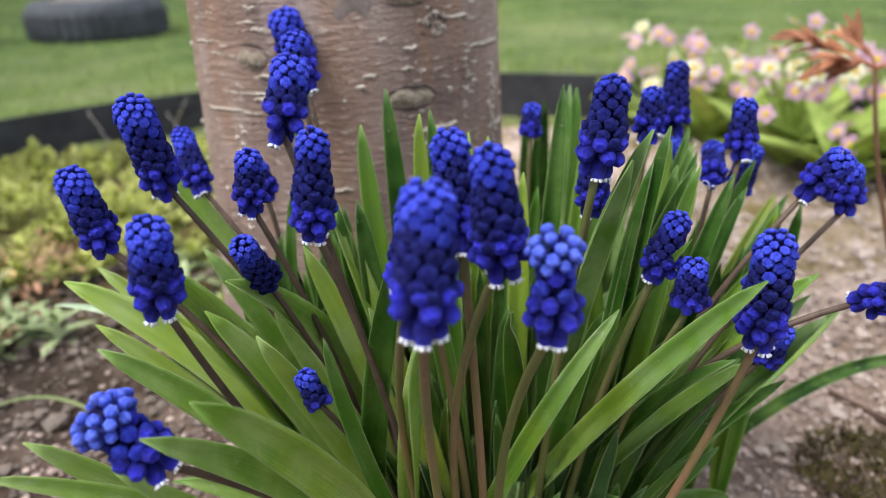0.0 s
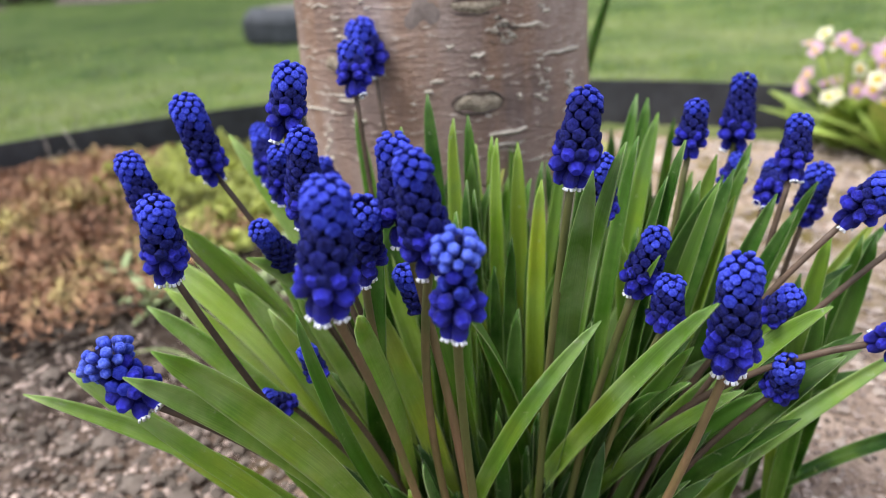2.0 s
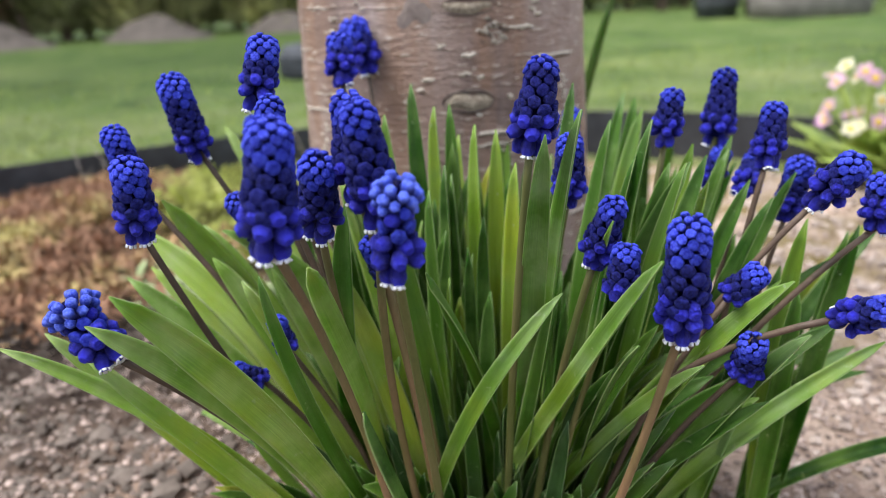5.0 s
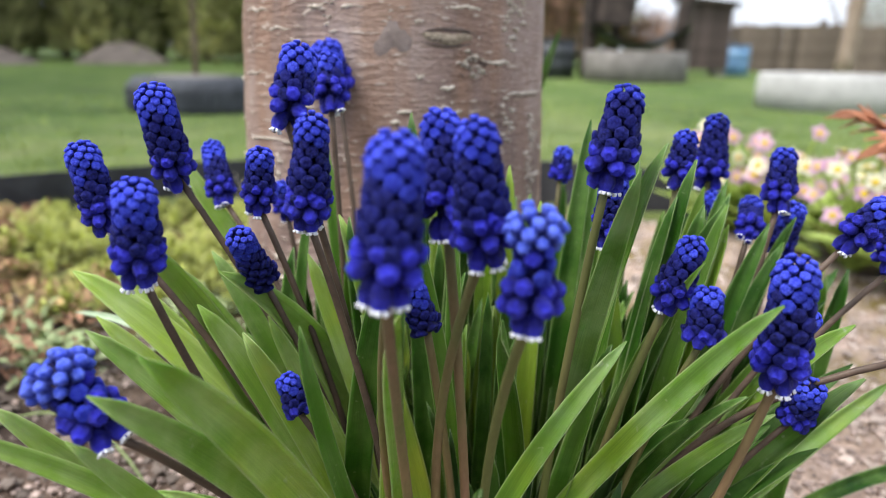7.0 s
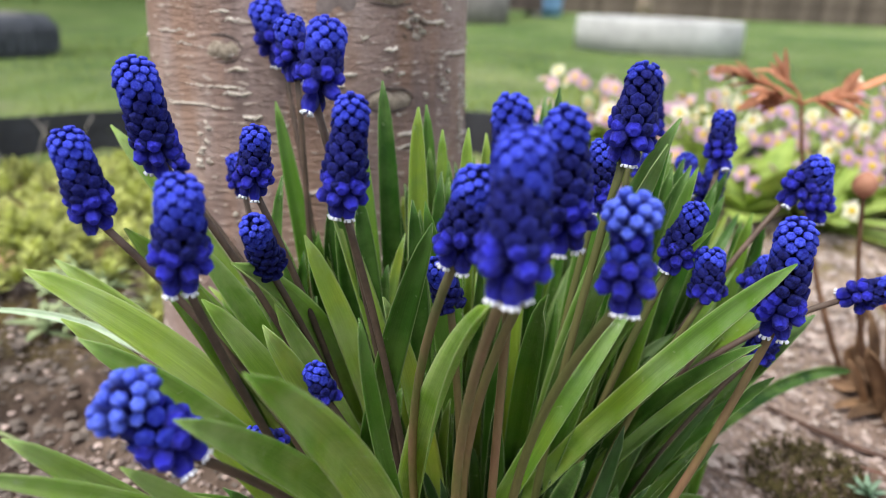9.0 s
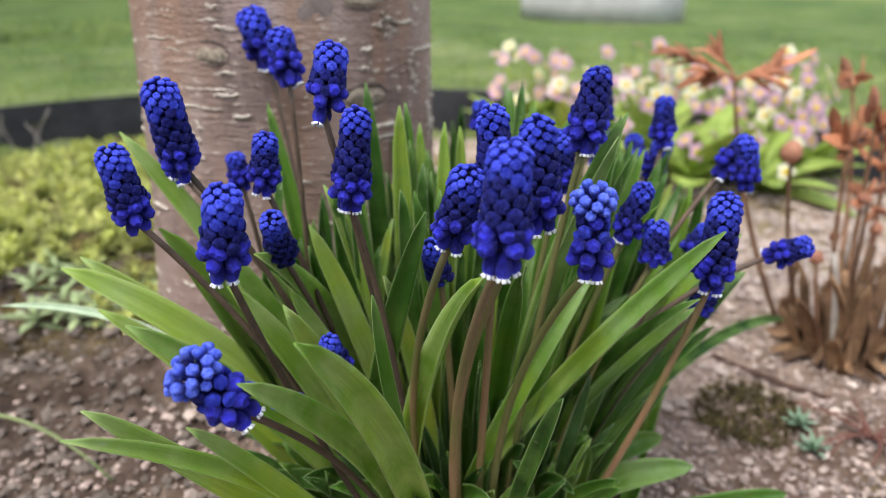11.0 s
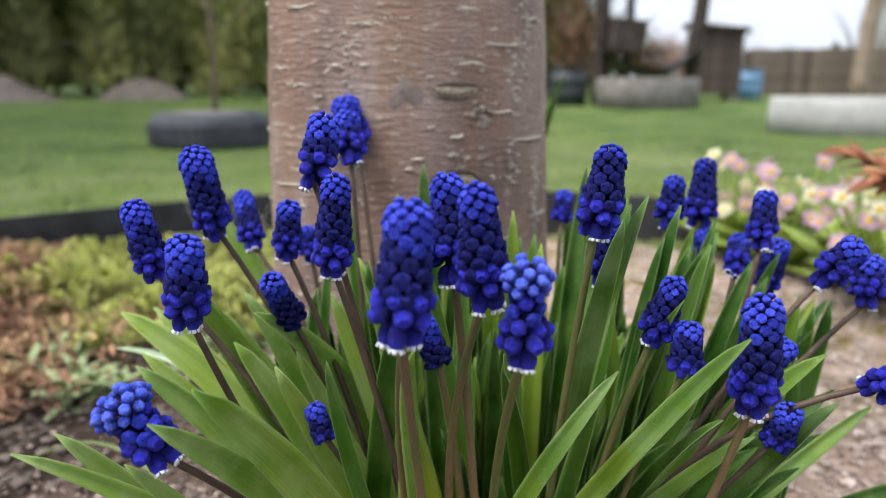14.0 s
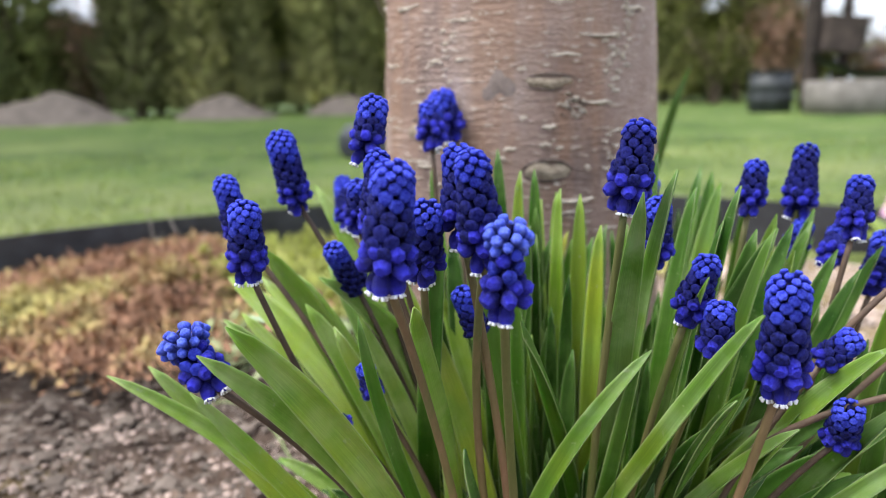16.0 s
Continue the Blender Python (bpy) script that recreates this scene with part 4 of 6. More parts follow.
spike((0.0827, 0.2954, 0.0000), (0.1228, 0.3041, 0.1111), (0.1940, 0.3196, 0.1981), (0.1966, 0.3298, 0.2234), 0.0069, "full")
spike((0.0934, 0.3344, 0.0000), (0.0987, 0.3388, 0.1252), (0.1081, 0.3467, 0.2264), (0.1114, 0.3522, 0.2552), 0.0067, "full")
spike((0.1118, 0.3650, 0.0000), (0.1187, 0.3722, 0.1215), (0.1310, 0.3850, 0.2190), (0.1340, 0.3950, 0.2600), 0.0079, "full")
spike((0.1094, 0.3610, 0.0000), (0.1161, 0.3678, 0.1110), (0.1280, 0.3800, 0.1980), (0.1360, 0.3850, 0.2220), 0.0062, "full")
spike((0.1286, 0.3304, 0.0000), (0.1370, 0.3345, 0.1211), (0.1520, 0.3418, 0.2181), (0.1545, 0.3510, 0.2491), 0.0069, "full")
spike((0.1218, 0.3362, 0.0000), (0.1296, 0.3408, 0.1146), (0.1435, 0.3489, 0.2052), (0.1511, 0.3780, 0.2187), 0.0060, "full")
spike((0.1398, 0.3594, 0.0000), (0.1492, 0.3661, 0.1045), (0.1660, 0.3780, 0.1850), (0.1710, 0.3750, 0.2200), 0.0069, "full")
spike((0.0518, 0.3650, 0.0000), (0.0533, 0.3722, 0.1230), (0.0560, 0.3850, 0.2220), (0.0580, 0.3930, 0.2400), 0.0055, "small")
spike((-0.0067, 0.2985, 0.0000), (-0.0417, 0.3099, 0.1178), (-0.1039, 0.3301, 0.2116), (-0.1176, 0.3485, 0.2418), 0.0063, "full")
spike((-0.0095, 0.2804, 0.0000), (-0.0290, 0.2784, 0.1231), (-0.0638, 0.2747, 0.2221), (-0.0610, 0.2741, 0.2509), 0.0062, "full")
spike((-0.0562, 0.3370, 0.0000), (-0.0644, 0.3417, 0.1120), (-0.0790, 0.3500, 0.2000), (-0.0830, 0.3520, 0.2230), 0.0060, "full")
spike((-0.0350, 0.3550, 0.0000), (-0.0448, 0.3690, 0.1400), (-0.0622, 0.3940, 0.2560), (-0.0730, 0.3940, 0.2921), 0.0092, "full")
spike((-0.0450, 0.3450, 0.0000), (-0.0472, 0.3417, 0.1404), (-0.0510, 0.3357, 0.2567), (-0.0560, 0.3464, 0.2856), 0.0076, "full")
spike((-0.0065, 0.2751, 0.0000), (-0.0248, 0.2708, 0.1113), (-0.0573, 0.2631, 0.1987), (-0.0598, 0.2444, 0.2252), 0.0058, "dark")
spike((0.0037, 0.2628, 0.0000), (-0.0101, 0.2530, 0.0912), (-0.0346, 0.2356, 0.1584), (-0.0413, 0.2372, 0.1750), 0.0046, "small")
spike((0.0233, 0.2692, 0.0000), (0.0182, 0.2623, 0.1065), (0.0090, 0.2500, 0.1890), (0.0020, 0.2450, 0.2110), 0.0053, "dark")
spike((-0.0198, 0.2857, 0.0000), (-0.0439, 0.2859, 0.0794), (-0.0867, 0.2864, 0.1348), (-0.0969, 0.2973, 0.1442), 0.0049, "small")
spike((-0.0041, 0.2647, 0.0000), (-0.0214, 0.2558, 0.0815), (-0.0520, 0.2400, 0.1390), (-0.0640, 0.2320, 0.1500), 0.0044, "small")


blade((-0.0168, 0.2832, -0.0020), (-0.0990, 0.2804, 0.1537), (-0.1500, 0.2787, 0.1932), 0.0162, mat=MAT_LEAF_LIT)
blade((-0.0172, 0.2915, -0.0020), (-0.0709, 0.2981, 0.1051), (-0.1515, 0.3081, 0.1861), 0.0120, mat=MAT_LEAF_LIT)
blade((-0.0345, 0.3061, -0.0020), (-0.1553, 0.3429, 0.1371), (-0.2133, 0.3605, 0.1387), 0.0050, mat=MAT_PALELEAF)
blade((-0.0071, 0.2709, -0.0020), (-0.0504, 0.2565, 0.1053), (-0.1154, 0.2348, 0.1865), 0.0132, mat=MAT_LEAF_LIT)
blade((-0.0088, 0.2592, -0.0020), (-0.0999, 0.2055, 0.1459), (-0.1213, 0.1929, 0.1779), 0.0110, mat=MAT_LEAF_LIT)
blade((-0.0086, 0.2533, -0.0020), (-0.0534, 0.2207, 0.1028), (-0.1207, 0.1717, 0.1821), 0.0086, mat=MAT_LEAF_LIT)
blade((0.0009, 0.2560, -0.0020), (-0.0710, 0.1949, 0.1474), (-0.0868, 0.1814, 0.1757), 0.0086, mat=MAT_LEAF_LIT)
blade((0.0111, 0.2513, -0.0020), (-0.0301, 0.1931, 0.1696), (-0.0502, 0.1647, 0.2131), 0.0158, mat=MAT_LEAF_LIT)
blade((0.0062, 0.2522, -0.0020), (-0.0404, 0.1989, 0.1555), (-0.0677, 0.1677, 0.1992), 0.0126, mat=MAT_LEAF_LIT)
blade((0.0184, 0.2634, -0.0020), (-0.0204, 0.2128, 0.1728), (-0.0242, 0.2078, 0.2058), 0.0067)
blade((0.1158, 0.3238, -0.0020), (0.2383, 0.3826, 0.0681), (0.3236, 0.4236, 0.0550), 0.0096)
blade((0.0655, 0.2747, -0.0020), (0.0973, 0.2640, 0.0546), (0.1440, 0.2482, 0.0750), 0.0170, mat=MAT_LEAF_LIT)
blade((0.0675, 0.2870, -0.0020), (0.1217, 0.2904, 0.0553), (0.1509, 0.2922, 0.0600), 0.0170, mat=MAT_LEAF_LIT)
blade((0.0872, 0.2798, -0.0020), (0.1408, 0.2745, 0.0161), (0.2213, 0.2665, 0.0300), 0.0170)
blade((0.0520, 0.2960, -0.0020), (0.0600, 0.2760, 0.1435), (0.0761, 0.2370, 0.2535), 0.0122, mat=MAT_LEAF_LIT)
blade((0.0560, 0.3000, -0.0020), (0.0660, 0.2840, 0.1472), (0.0854, 0.2510, 0.2600), 0.0132, mat=MAT_LEAF_LIT)
blade((0.0826, 0.2962, -0.0020), (0.1600, 0.3050, 0.1180), (0.2050, 0.3250, 0.1500), 0.0096, mat=MAT_LEAF_LIT)
blade((0.0350, 0.2526, -0.0020), (0.0351, 0.1810, 0.1579), (0.0351, 0.1691, 0.1822), 0.0090)
blade((0.0023, 0.3357, 0.0000), (-0.0033, 0.3444, 0.1212), (-0.0117, 0.3574, 0.2127), 0.0144)
blade((0.0100, 0.6120, 0.0000), (0.0270, 0.6040, 0.2000), (0.0560, 0.6000, 0.3050), 0.0096, mat=MAT_LEAF_LIT)
blade((-0.0348, 0.3398, 0.0000), (-0.0467, 0.3492, 0.1400), (-0.0647, 0.3633, 0.2455), 0.0096)
blade((-0.0300, 0.3300, 0.0000), (-0.0720, 0.3360, 0.1345), (-0.1350, 0.3450, 0.2360), 0.0120, mat=MAT_LEAF_LIT)
blade((0.0164, 0.3864, 0.0000), (0.0132, 0.4037, 0.1262), (0.0085, 0.4298, 0.2213), 0.0108)
blade((0.0720, 0.3500, 0.0000), (0.0800, 0.3720, 0.1380), (0.0936, 0.4000, 0.2377), 0.0135)
blade((0.0660, 0.3600, 0.0000), (0.0700, 0.3850, 0.1450), (0.0815, 0.4200, 0.2440), 0.0110, mat=MAT_LEAF_LIT)
blade((0.0760, 0.3450, 0.0000), (0.0850, 0.3700, 0.1280), (0.0903, 0.3980, 0.2192), 0.0120, mat=MAT_LEAF_LIT)
blade((0.0900, 0.3280, 0.0000), (0.1050, 0.3420, 0.1260), (0.1256, 0.3600, 0.2166), 0.0110)
blade((0.0950, 0.3320, 0.0000), (0.1120, 0.3460, 0.1300), (0.1370, 0.3650, 0.2240), 0.0105, mat=MAT_LEAF_LIT)
blade((0.0840, 0.3500, 0.0000), (0.0980, 0.3720, 0.1200), (0.1130, 0.3980, 0.2072), 0.0100, mat=MAT_LEAF_LIT)
blade((0.0252, 0.2811, -0.0020), (0.0151, 0.2770, 0.1264), (0.0000, 0.2709, 0.2234), 0.0096)
blade((0.0206, 0.3309, 0.0000), (0.0181, 0.3388, 0.1346), (0.0144, 0.3506, 0.2361), 0.0096, mat=MAT_LIME)
blade((0.0147, 0.3305, 0.0000), (0.0112, 0.3383, 0.1322), (0.0060, 0.3500, 0.2320), 0.0096, mat=MAT_LIME)
blade((0.0714, 0.3865, 0.0000), (0.0776, 0.4039, 0.1368), (0.0870, 0.4300, 0.2400), 0.0132)
blade((0.0591, 0.2917, -0.0020), (0.0838, 0.2986, 0.1301), (0.1210, 0.3090, 0.2300), 0.0126)
blade((0.0045, 0.2730, -0.0020), (-0.0446, 0.2777, 0.1670), (-0.0667, 0.2450, 0.2088), 0.0162, mat=MAT_LEAF_LIT)
blade((-0.0060, 0.2745, -0.0020), (-0.0802, 0.2740, 0.1615), (-0.1017, 0.2500, 0.2194), 0.0162, mat=MAT_LEAF_LIT)
blade((0.1271, 0.3578, -0.0020), (0.1639, 0.3869, 0.0929), (0.2192, 0.4306, 0.1707), 0.0108)
blade((0.1246, 0.3602, -0.0020), (0.1605, 0.3903, 0.0924), (0.2142, 0.4354, 0.1698), 0.0108)
blade((0.0773, 0.2940, -0.0020), (0.0886, 0.2964, 0.1358), (0.1056, 0.3000, 0.2487), 0.0120)
blade((0.0858, 0.2940, -0.0020), (0.0994, 0.2964, 0.1263), (0.1197, 0.3000, 0.2315), 0.0108)
blade((-0.0107, 0.3187, -0.0020), (-0.0168, 0.3232, 0.1339), (-0.0260, 0.3300, 0.2452), 0.0120)
blade((-0.0023, 0.3263, -0.0020), (-0.0073, 0.3317, 0.1416), (-0.0147, 0.3400, 0.2594), 0.0108)
blade((0.0095, 0.3187, -0.0020), (0.0061, 0.3232, 0.1362), (0.0010, 0.3300, 0.2495), 0.0120)
blade((0.0128, 0.3263, -0.0020), (0.0099, 0.3317, 0.1360), (0.0054, 0.3400, 0.2492), 0.0096)
blade((0.0261, 0.3150, -0.0020), (0.0249, 0.3190, 0.1319), (0.0231, 0.3250, 0.2417), 0.0108, mat=MAT_LIME)
blade((0.0328, 0.3187, -0.0020), (0.0325, 0.3232, 0.1302), (0.0321, 0.3300, 0.2385), 0.0108, mat=MAT_LIME)
blade((0.0438, 0.3037, -0.0020), (0.0449, 0.3063, 0.1239), (0.0467, 0.3100, 0.2271), 0.0120, mat=MAT_LIME)
blade((0.0062, 0.2887, -0.0020), (0.0023, 0.2892, 0.1192), (-0.0035, 0.2900, 0.2185), 0.0108)
blade((0.0191, 0.2850, -0.0020), (0.0169, 0.2850, 0.1197), (0.0138, 0.2850, 0.2194), 0.0096)
blade((-0.0102, 0.2963, -0.0020), (-0.0162, 0.2977, 0.1194), (-0.0253, 0.3000, 0.2190), 0.0120)
blade((0.0661, 0.3060, -0.0020), (0.0744, 0.3116, 0.1338), (0.0868, 0.3200, 0.2450), 0.0120)
blade((0.0867, 0.3240, -0.0020), (0.1005, 0.3344, 0.1252), (0.1212, 0.3500, 0.2294), 0.0120, mat=MAT_LIME)
blade((0.0914, 0.3120, -0.0020), (0.1064, 0.3192, 0.1181), (0.1289, 0.3300, 0.2165), 0.0120, mat=MAT_LIME)
blade((0.0972, 0.3420, -0.0020), (0.1138, 0.3572, 0.1243), (0.1387, 0.3800, 0.2278), 0.0108)
blade((0.1140, 0.3300, -0.0020), (0.1351, 0.3420, 0.1172), (0.1667, 0.3600, 0.2150), 0.0108)
blade((0.0817, 0.3000, -0.0020), (0.0942, 0.3040, 0.1250), (0.1129, 0.3100, 0.2290), 0.0132)
blade((0.0739, 0.2940, -0.0020), (0.0843, 0.2964, 0.1275), (0.0998, 0.3000, 0.2336), 0.0108)
blade((0.0858, 0.3098, -0.0020), (0.1025, 0.3179, 0.1247), (0.1274, 0.3300, 0.2286), 0.0114)
blade((0.0959, 0.3098, -0.0020), (0.1158, 0.3179, 0.1190), (0.1457, 0.3300, 0.2182), 0.0108)
blade((0.1018, 0.3153, -0.0020), (0.1236, 0.3252, 0.1133), (0.1564, 0.3400, 0.2078), 0.0108)
blade((0.0526, 0.3153, -0.0020), (0.0583, 0.3252, 0.1415), (0.0669, 0.3400, 0.2590), 0.0108)
blade((-0.0116, 0.2797, -0.0020), (-0.0462, 0.2758, 0.1099), (-0.0981, 0.2700, 0.2017), 0.0144, mat=MAT_LEAF_LIT)
blade((-0.0094, 0.2867, -0.0020), (-0.0424, 0.2880, 0.1103), (-0.0919, 0.2900, 0.2024), 0.0132, mat=MAT_LEAF_LIT)
blade((-0.0007, 0.2833, -0.0020), (-0.0272, 0.2820, 0.1026), (-0.0670, 0.2800, 0.1883), 0.0120, mat=MAT_LEAF_LIT)
blade((-0.0049, 0.2727, -0.0020), (-0.0346, 0.2637, 0.1054), (-0.0790, 0.2500, 0.1935), 0.0138, mat=MAT_LEAF_LIT)
blade((0.0027, 0.2692, -0.0020), (-0.0212, 0.2576, 0.1023), (-0.0572, 0.2400, 0.1879), 0.0132, mat=MAT_LEAF_LIT)
blade((-0.0247, 0.2797, -0.0020), (-0.0691, 0.2758, 0.0963), (-0.1356, 0.2700, 0.1769), 0.0120, mat=MAT_LEAF_LIT)
blade((0.0094, 0.2903, -0.0020), (-0.0097, 0.2941, 0.1195), (-0.0382, 0.3000, 0.2191), 0.0108, mat=MAT_LEAF_LIT)
blade((0.0068, 0.2833, -0.0020), (-0.0142, 0.2820, 0.1127), (-0.0457, 0.2800, 0.2068), 0.0120, mat=MAT_LEAF_LIT)
blade((0.0172, 0.2727, -0.0020), (0.0040, 0.2637, 0.1055), (-0.0158, 0.2500, 0.1937), 0.0120, mat=MAT_LEAF_LIT)
blade((0.0033, 0.2762, -0.0020), (-0.0202, 0.2697, 0.1017), (-0.0556, 0.2600, 0.1868), 0.0108, mat=MAT_LEAF_LIT)
blade((0.0150, 0.2700, -0.0020), (0.0555, 0.2440, 0.1560), (0.0791, 0.2520, 0.1907), 0.0098, mat=MAT_LEAF_LIT)
blade((0.0160, 0.2884, -0.0020), (0.0887, 0.2449, 0.1620), (0.1163, 0.2168, 0.2195), 0.0122, mat=MAT_LEAF_LIT)
blade((0.0717, 0.2968, -0.0020), (0.1350, 0.2774, 0.1622), (0.1592, 0.2669, 0.1969), 0.0132, mat=MAT_LEAF_LIT)
blade((0.0486, 0.3027, -0.0020), (0.0402, 0.2475, 0.1714), (0.0363, 0.2220, 0.2070), 0.0114)
blade((-0.0080, 0.2640, -0.0020), (0.0050, 0.2200, 0.1760), (0.0105, 0.1870, 0.2200), 0.0142, mat=MAT_LEAF_LIT)
blade((0.0667, 0.3154, -0.0020), (0.0946, 0.2528, 0.1435), (0.1104, 0.2176, 0.1899), 0.0096)
blade((-0.0218, 0.2796, -0.0020), (-0.0137, 0.2492, 0.1682), (-0.0008, 0.2354, 0.2264), 0.0120)
blade((0.0462, 0.2914, -0.0020), (0.1010, 0.2640, 0.1264), (0.1312, 0.2500, 0.1682), 0.0102, mat=MAT_LEAF_LIT)
blade((0.0399, 0.2903, -0.0020), (0.0951, 0.2765, 0.1336), (0.1136, 0.2700, 0.1726), 0.0108)
blade((0.0444, 0.2918, -0.0020), (0.1056, 0.2840, 0.1216), (0.1391, 0.2800, 0.1725), 0.0102, mat=MAT_LEAF_LIT)
blade((0.0615, 0.2964, -0.0020), (0.1210, 0.2790, 0.1029), (0.1558, 0.2700, 0.1452), 0.0096)
blade((0.0384, 0.2808, -0.0020), (0.0675, 0.2665, 0.1416), (0.0749, 0.2600, 0.1853), 0.0120)
blade((0.0422, 0.3021, -0.0020), (0.0852, 0.2665, 0.1288), (0.1025, 0.2500, 0.1635), 0.0102)
blade((0.0853, 0.2976, -0.0020), (0.1405, 0.2790, 0.1292), (0.1674, 0.2700, 0.1752), 0.0138, mat=MAT_LEAF_LIT)
blade((0.0640, 0.2880, -0.0020), (0.0870, 0.2660, 0.1800), (0.0985, 0.2390, 0.2244), 0.0052, mat=MAT_LEAF_LIT)
blade((0.1185, 0.2968, -0.0020), (0.1398, 0.2990, 0.0973), (0.1504, 0.3000, 0.1329), 0.0096, mat=MAT_LEAF_LIT)



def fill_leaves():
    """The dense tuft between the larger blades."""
    rng = random.Random(11)
    for k in range(170):
        a = rng.uniform(-math.pi, math.pi)
        r = 0.055 * math.sqrt(rng.random())
        base = Vector((0.035 + r * math.cos(a) * 1.25, 0.290 + r * math.sin(a), 0))
        lean = rng.uniform(0.01, 0.075)
        b = a + rng.uniform(-0.7, 0.7)
        tall = rng.uniform(0.09, 0.175)
        tip = base + Vector((math.cos(b) * lean * 1.2, math.sin(b) * lean * 0.8, tall))
        if tip.y < 0.27:
            tip.z = min(tip.z, 0.10)
        if tip.y < 0.30 and tip.x > 0.10:
            continue
        if tip.x < -0.02:
            tip.z = min(tip.z, 0.165)
        mid = (base + tip) / 2 + Vector((rng.uniform(-0.008, 0.008), rng.uniform(-0.008, 0.008), 0.012)) - Vector((math.cos(b), math.sin(b), 0)) * lean * 0.14
        blade(base, mid, tip, rng.uniform(0.007, 0.0112), rows=18)
    # slim leaves in the shaded colour that crowd the middle of the tuft
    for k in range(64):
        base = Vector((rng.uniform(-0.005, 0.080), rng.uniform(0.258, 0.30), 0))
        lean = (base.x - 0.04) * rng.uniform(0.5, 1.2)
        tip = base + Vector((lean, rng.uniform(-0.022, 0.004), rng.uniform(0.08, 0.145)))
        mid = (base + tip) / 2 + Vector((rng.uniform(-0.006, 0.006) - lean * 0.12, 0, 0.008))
        blade(base, mid, tip, rng.uniform(0.0045, 0.0085), mat=MAT_TUFT_SHADE, rows=16)
    # short leaves added to crowd the foot and keep light out of it
    for k in range(80):
        a = rng.uniform(-math.pi, math.pi)
        r = 0.075 * math.sqrt(rng.random())
        base = Vector((0.042 + r * math.cos(a) * 1.2, 0.288 + r * math.sin(a) * 0.8, 0))
        tip = base + Vector((math.cos(a) * 0.02, math.sin(a) * 0.015, rng.uniform(0.03, 0.085)))
        wide = rng.uniform(0.006, 0.010)
        if k % 5 < 2 and base.y > 0.262:
            blade(base, (base + tip) / 2 + Vector((0, 0, 0.004)), tip, wide, rows=10)
    # behind the tuft and at the foot of the trunk
    for k in range(46):
        base = Vector((rng.uniform(-0.03, 0.17), rng.uniform(0.32, 0.40), 0))
        if (base - TREE).length < 0.112:
            base.y -= 0.06
        tip = base + Vector((rng.uniform(-0.02, 0.04), rng.uniform(-0.01, 0.03), rng.uniform(0.14, 0.215)))
        if (Vector((tip.x, tip.y, 0)) - TREE).length < 0.105:
            tip.y -= 0.05
        mid = (base + tip) / 2 + Vector((rng.uniform(-0.008, 0.008), 0, 0.006))
        blade(base, mid, tip, rng.uniform(0.008, 0.012), rows=18)

    # the outer fan, low on both sides
    for k in range(46):
        right = k < 34
        base = Vector((0.062 if right else 0.0, 0.300, 0)) + Vector((rng.uniform(-0.03, 0.035), rng.uniform(-0.03, 0.035), 0))
        a = rng.uniform(-0.15, 0.9) if right else rng.uniform(2.6, 3.6)
        reach = rng.uniform(0.045, 0.105)
        tall = rng.uniform(0.09, 0.175) - 0.45 * max(0, reach - 0.07)
        tip = base + Vector((math.cos(a) * reach, math.sin(a) * reach * 0.8, tall))
        mid = (base + tip) / 2 + Vector((0, 0, 0.016)) - Vector((math.cos(a), math.sin(a), 0)) * reach * 0.12
        blade(base, mid, tip, rng.uniform(0.0085, 0.0125), mat=MAT_LEAF_LIT if k % 2 else MAT_LEAF, rows=18)

    # broad blades that lean far out over the gravel
    for k in range(8):
        base = Vector((0.082 + rng.uniform(-0.025, 0.03), 0.305 + rng.uniform(-0.02, 0.035), 0))
        tip = Vector((rng.uniform(0.15, 0.215), rng.uniform(0.30, 0.40), rng.uniform(0.10, 0.175)))
        mid = (base + tip) / 2 + Vector((-0.006, 0, 0.022))
        blade(base, mid, tip, rng.uniform(0.0095, 0.0135), mat=MAT_LEAF_LIT if k % 2 else MAT_LEAF, rows=20)

    # upright blades between the tuft and the trunk
    for k in range(46):
        base = Vector((rng.uniform(-0.055, 0.05), rng.uniform(0.295, 0.365), 0))
        tip = base + Vector((rng.uniform(-0.035, 0.02), rng.uniform(-0.02, 0.012), rng.uniform(0.11, 0.185)))
        mid = (base + tip) / 2 + Vector((rng.uniform(-0.008, 0.008), 0, 0.006))
        blade(base, mid, tip, rng.uniform(0.0075, 0.0120), mat=MAT_LEAF_LIT if k % 3 == 0 else MAT_LEAF, rows=18)
    # taller ones before the trunk
    for k in range(40):
        base = Vector((rng.uniform(-0.055, 0.045), rng.uniform(0.305, 0.365), 0))
        tip = base + Vector((rng.uniform(-0.03, 0.025), rng.uniform(-0.02, 0.015), rng.uniform(0.155, 0.232)))
        mid = (base + tip) / 2 + Vector((rng.uniform(-0.009, 0.009), 0, 0.006))
        blade(base, mid, tip, rng.uniform(0.0075, 0.0115), rows=18)
    # a few beside the trunk
    for k in range(9):
        base = Vector((rng.uniform(0.065, 0.12), rng.uniform(0.47, 0.58), 0))
        tip = base + Vector((rng.uniform(-0.02, 0.03), rng.uniform(-0.02, 0.02), rng.uniform(0.13, 0.21)))
        blade(base, (base + tip) / 2 + Vector((rng.uniform(-0.01, 0.0), 0, 0.006)), tip, rng.uniform(0.008, 0.012), rows=16)

    # more blades low behind the tuft
    for k in range(28):
        base = Vector((rng.uniform(-0.04, 0.17), rng.uniform(0.32, 0.375), 0))
        if (base - TREE).length < 0.112:
            base.y -= 0.055
        tip = base + Vector((rng.uniform(-0.03, 0.04), rng.uniform(-0.01, 0.02), rng.uniform(0.12, 0.19)))
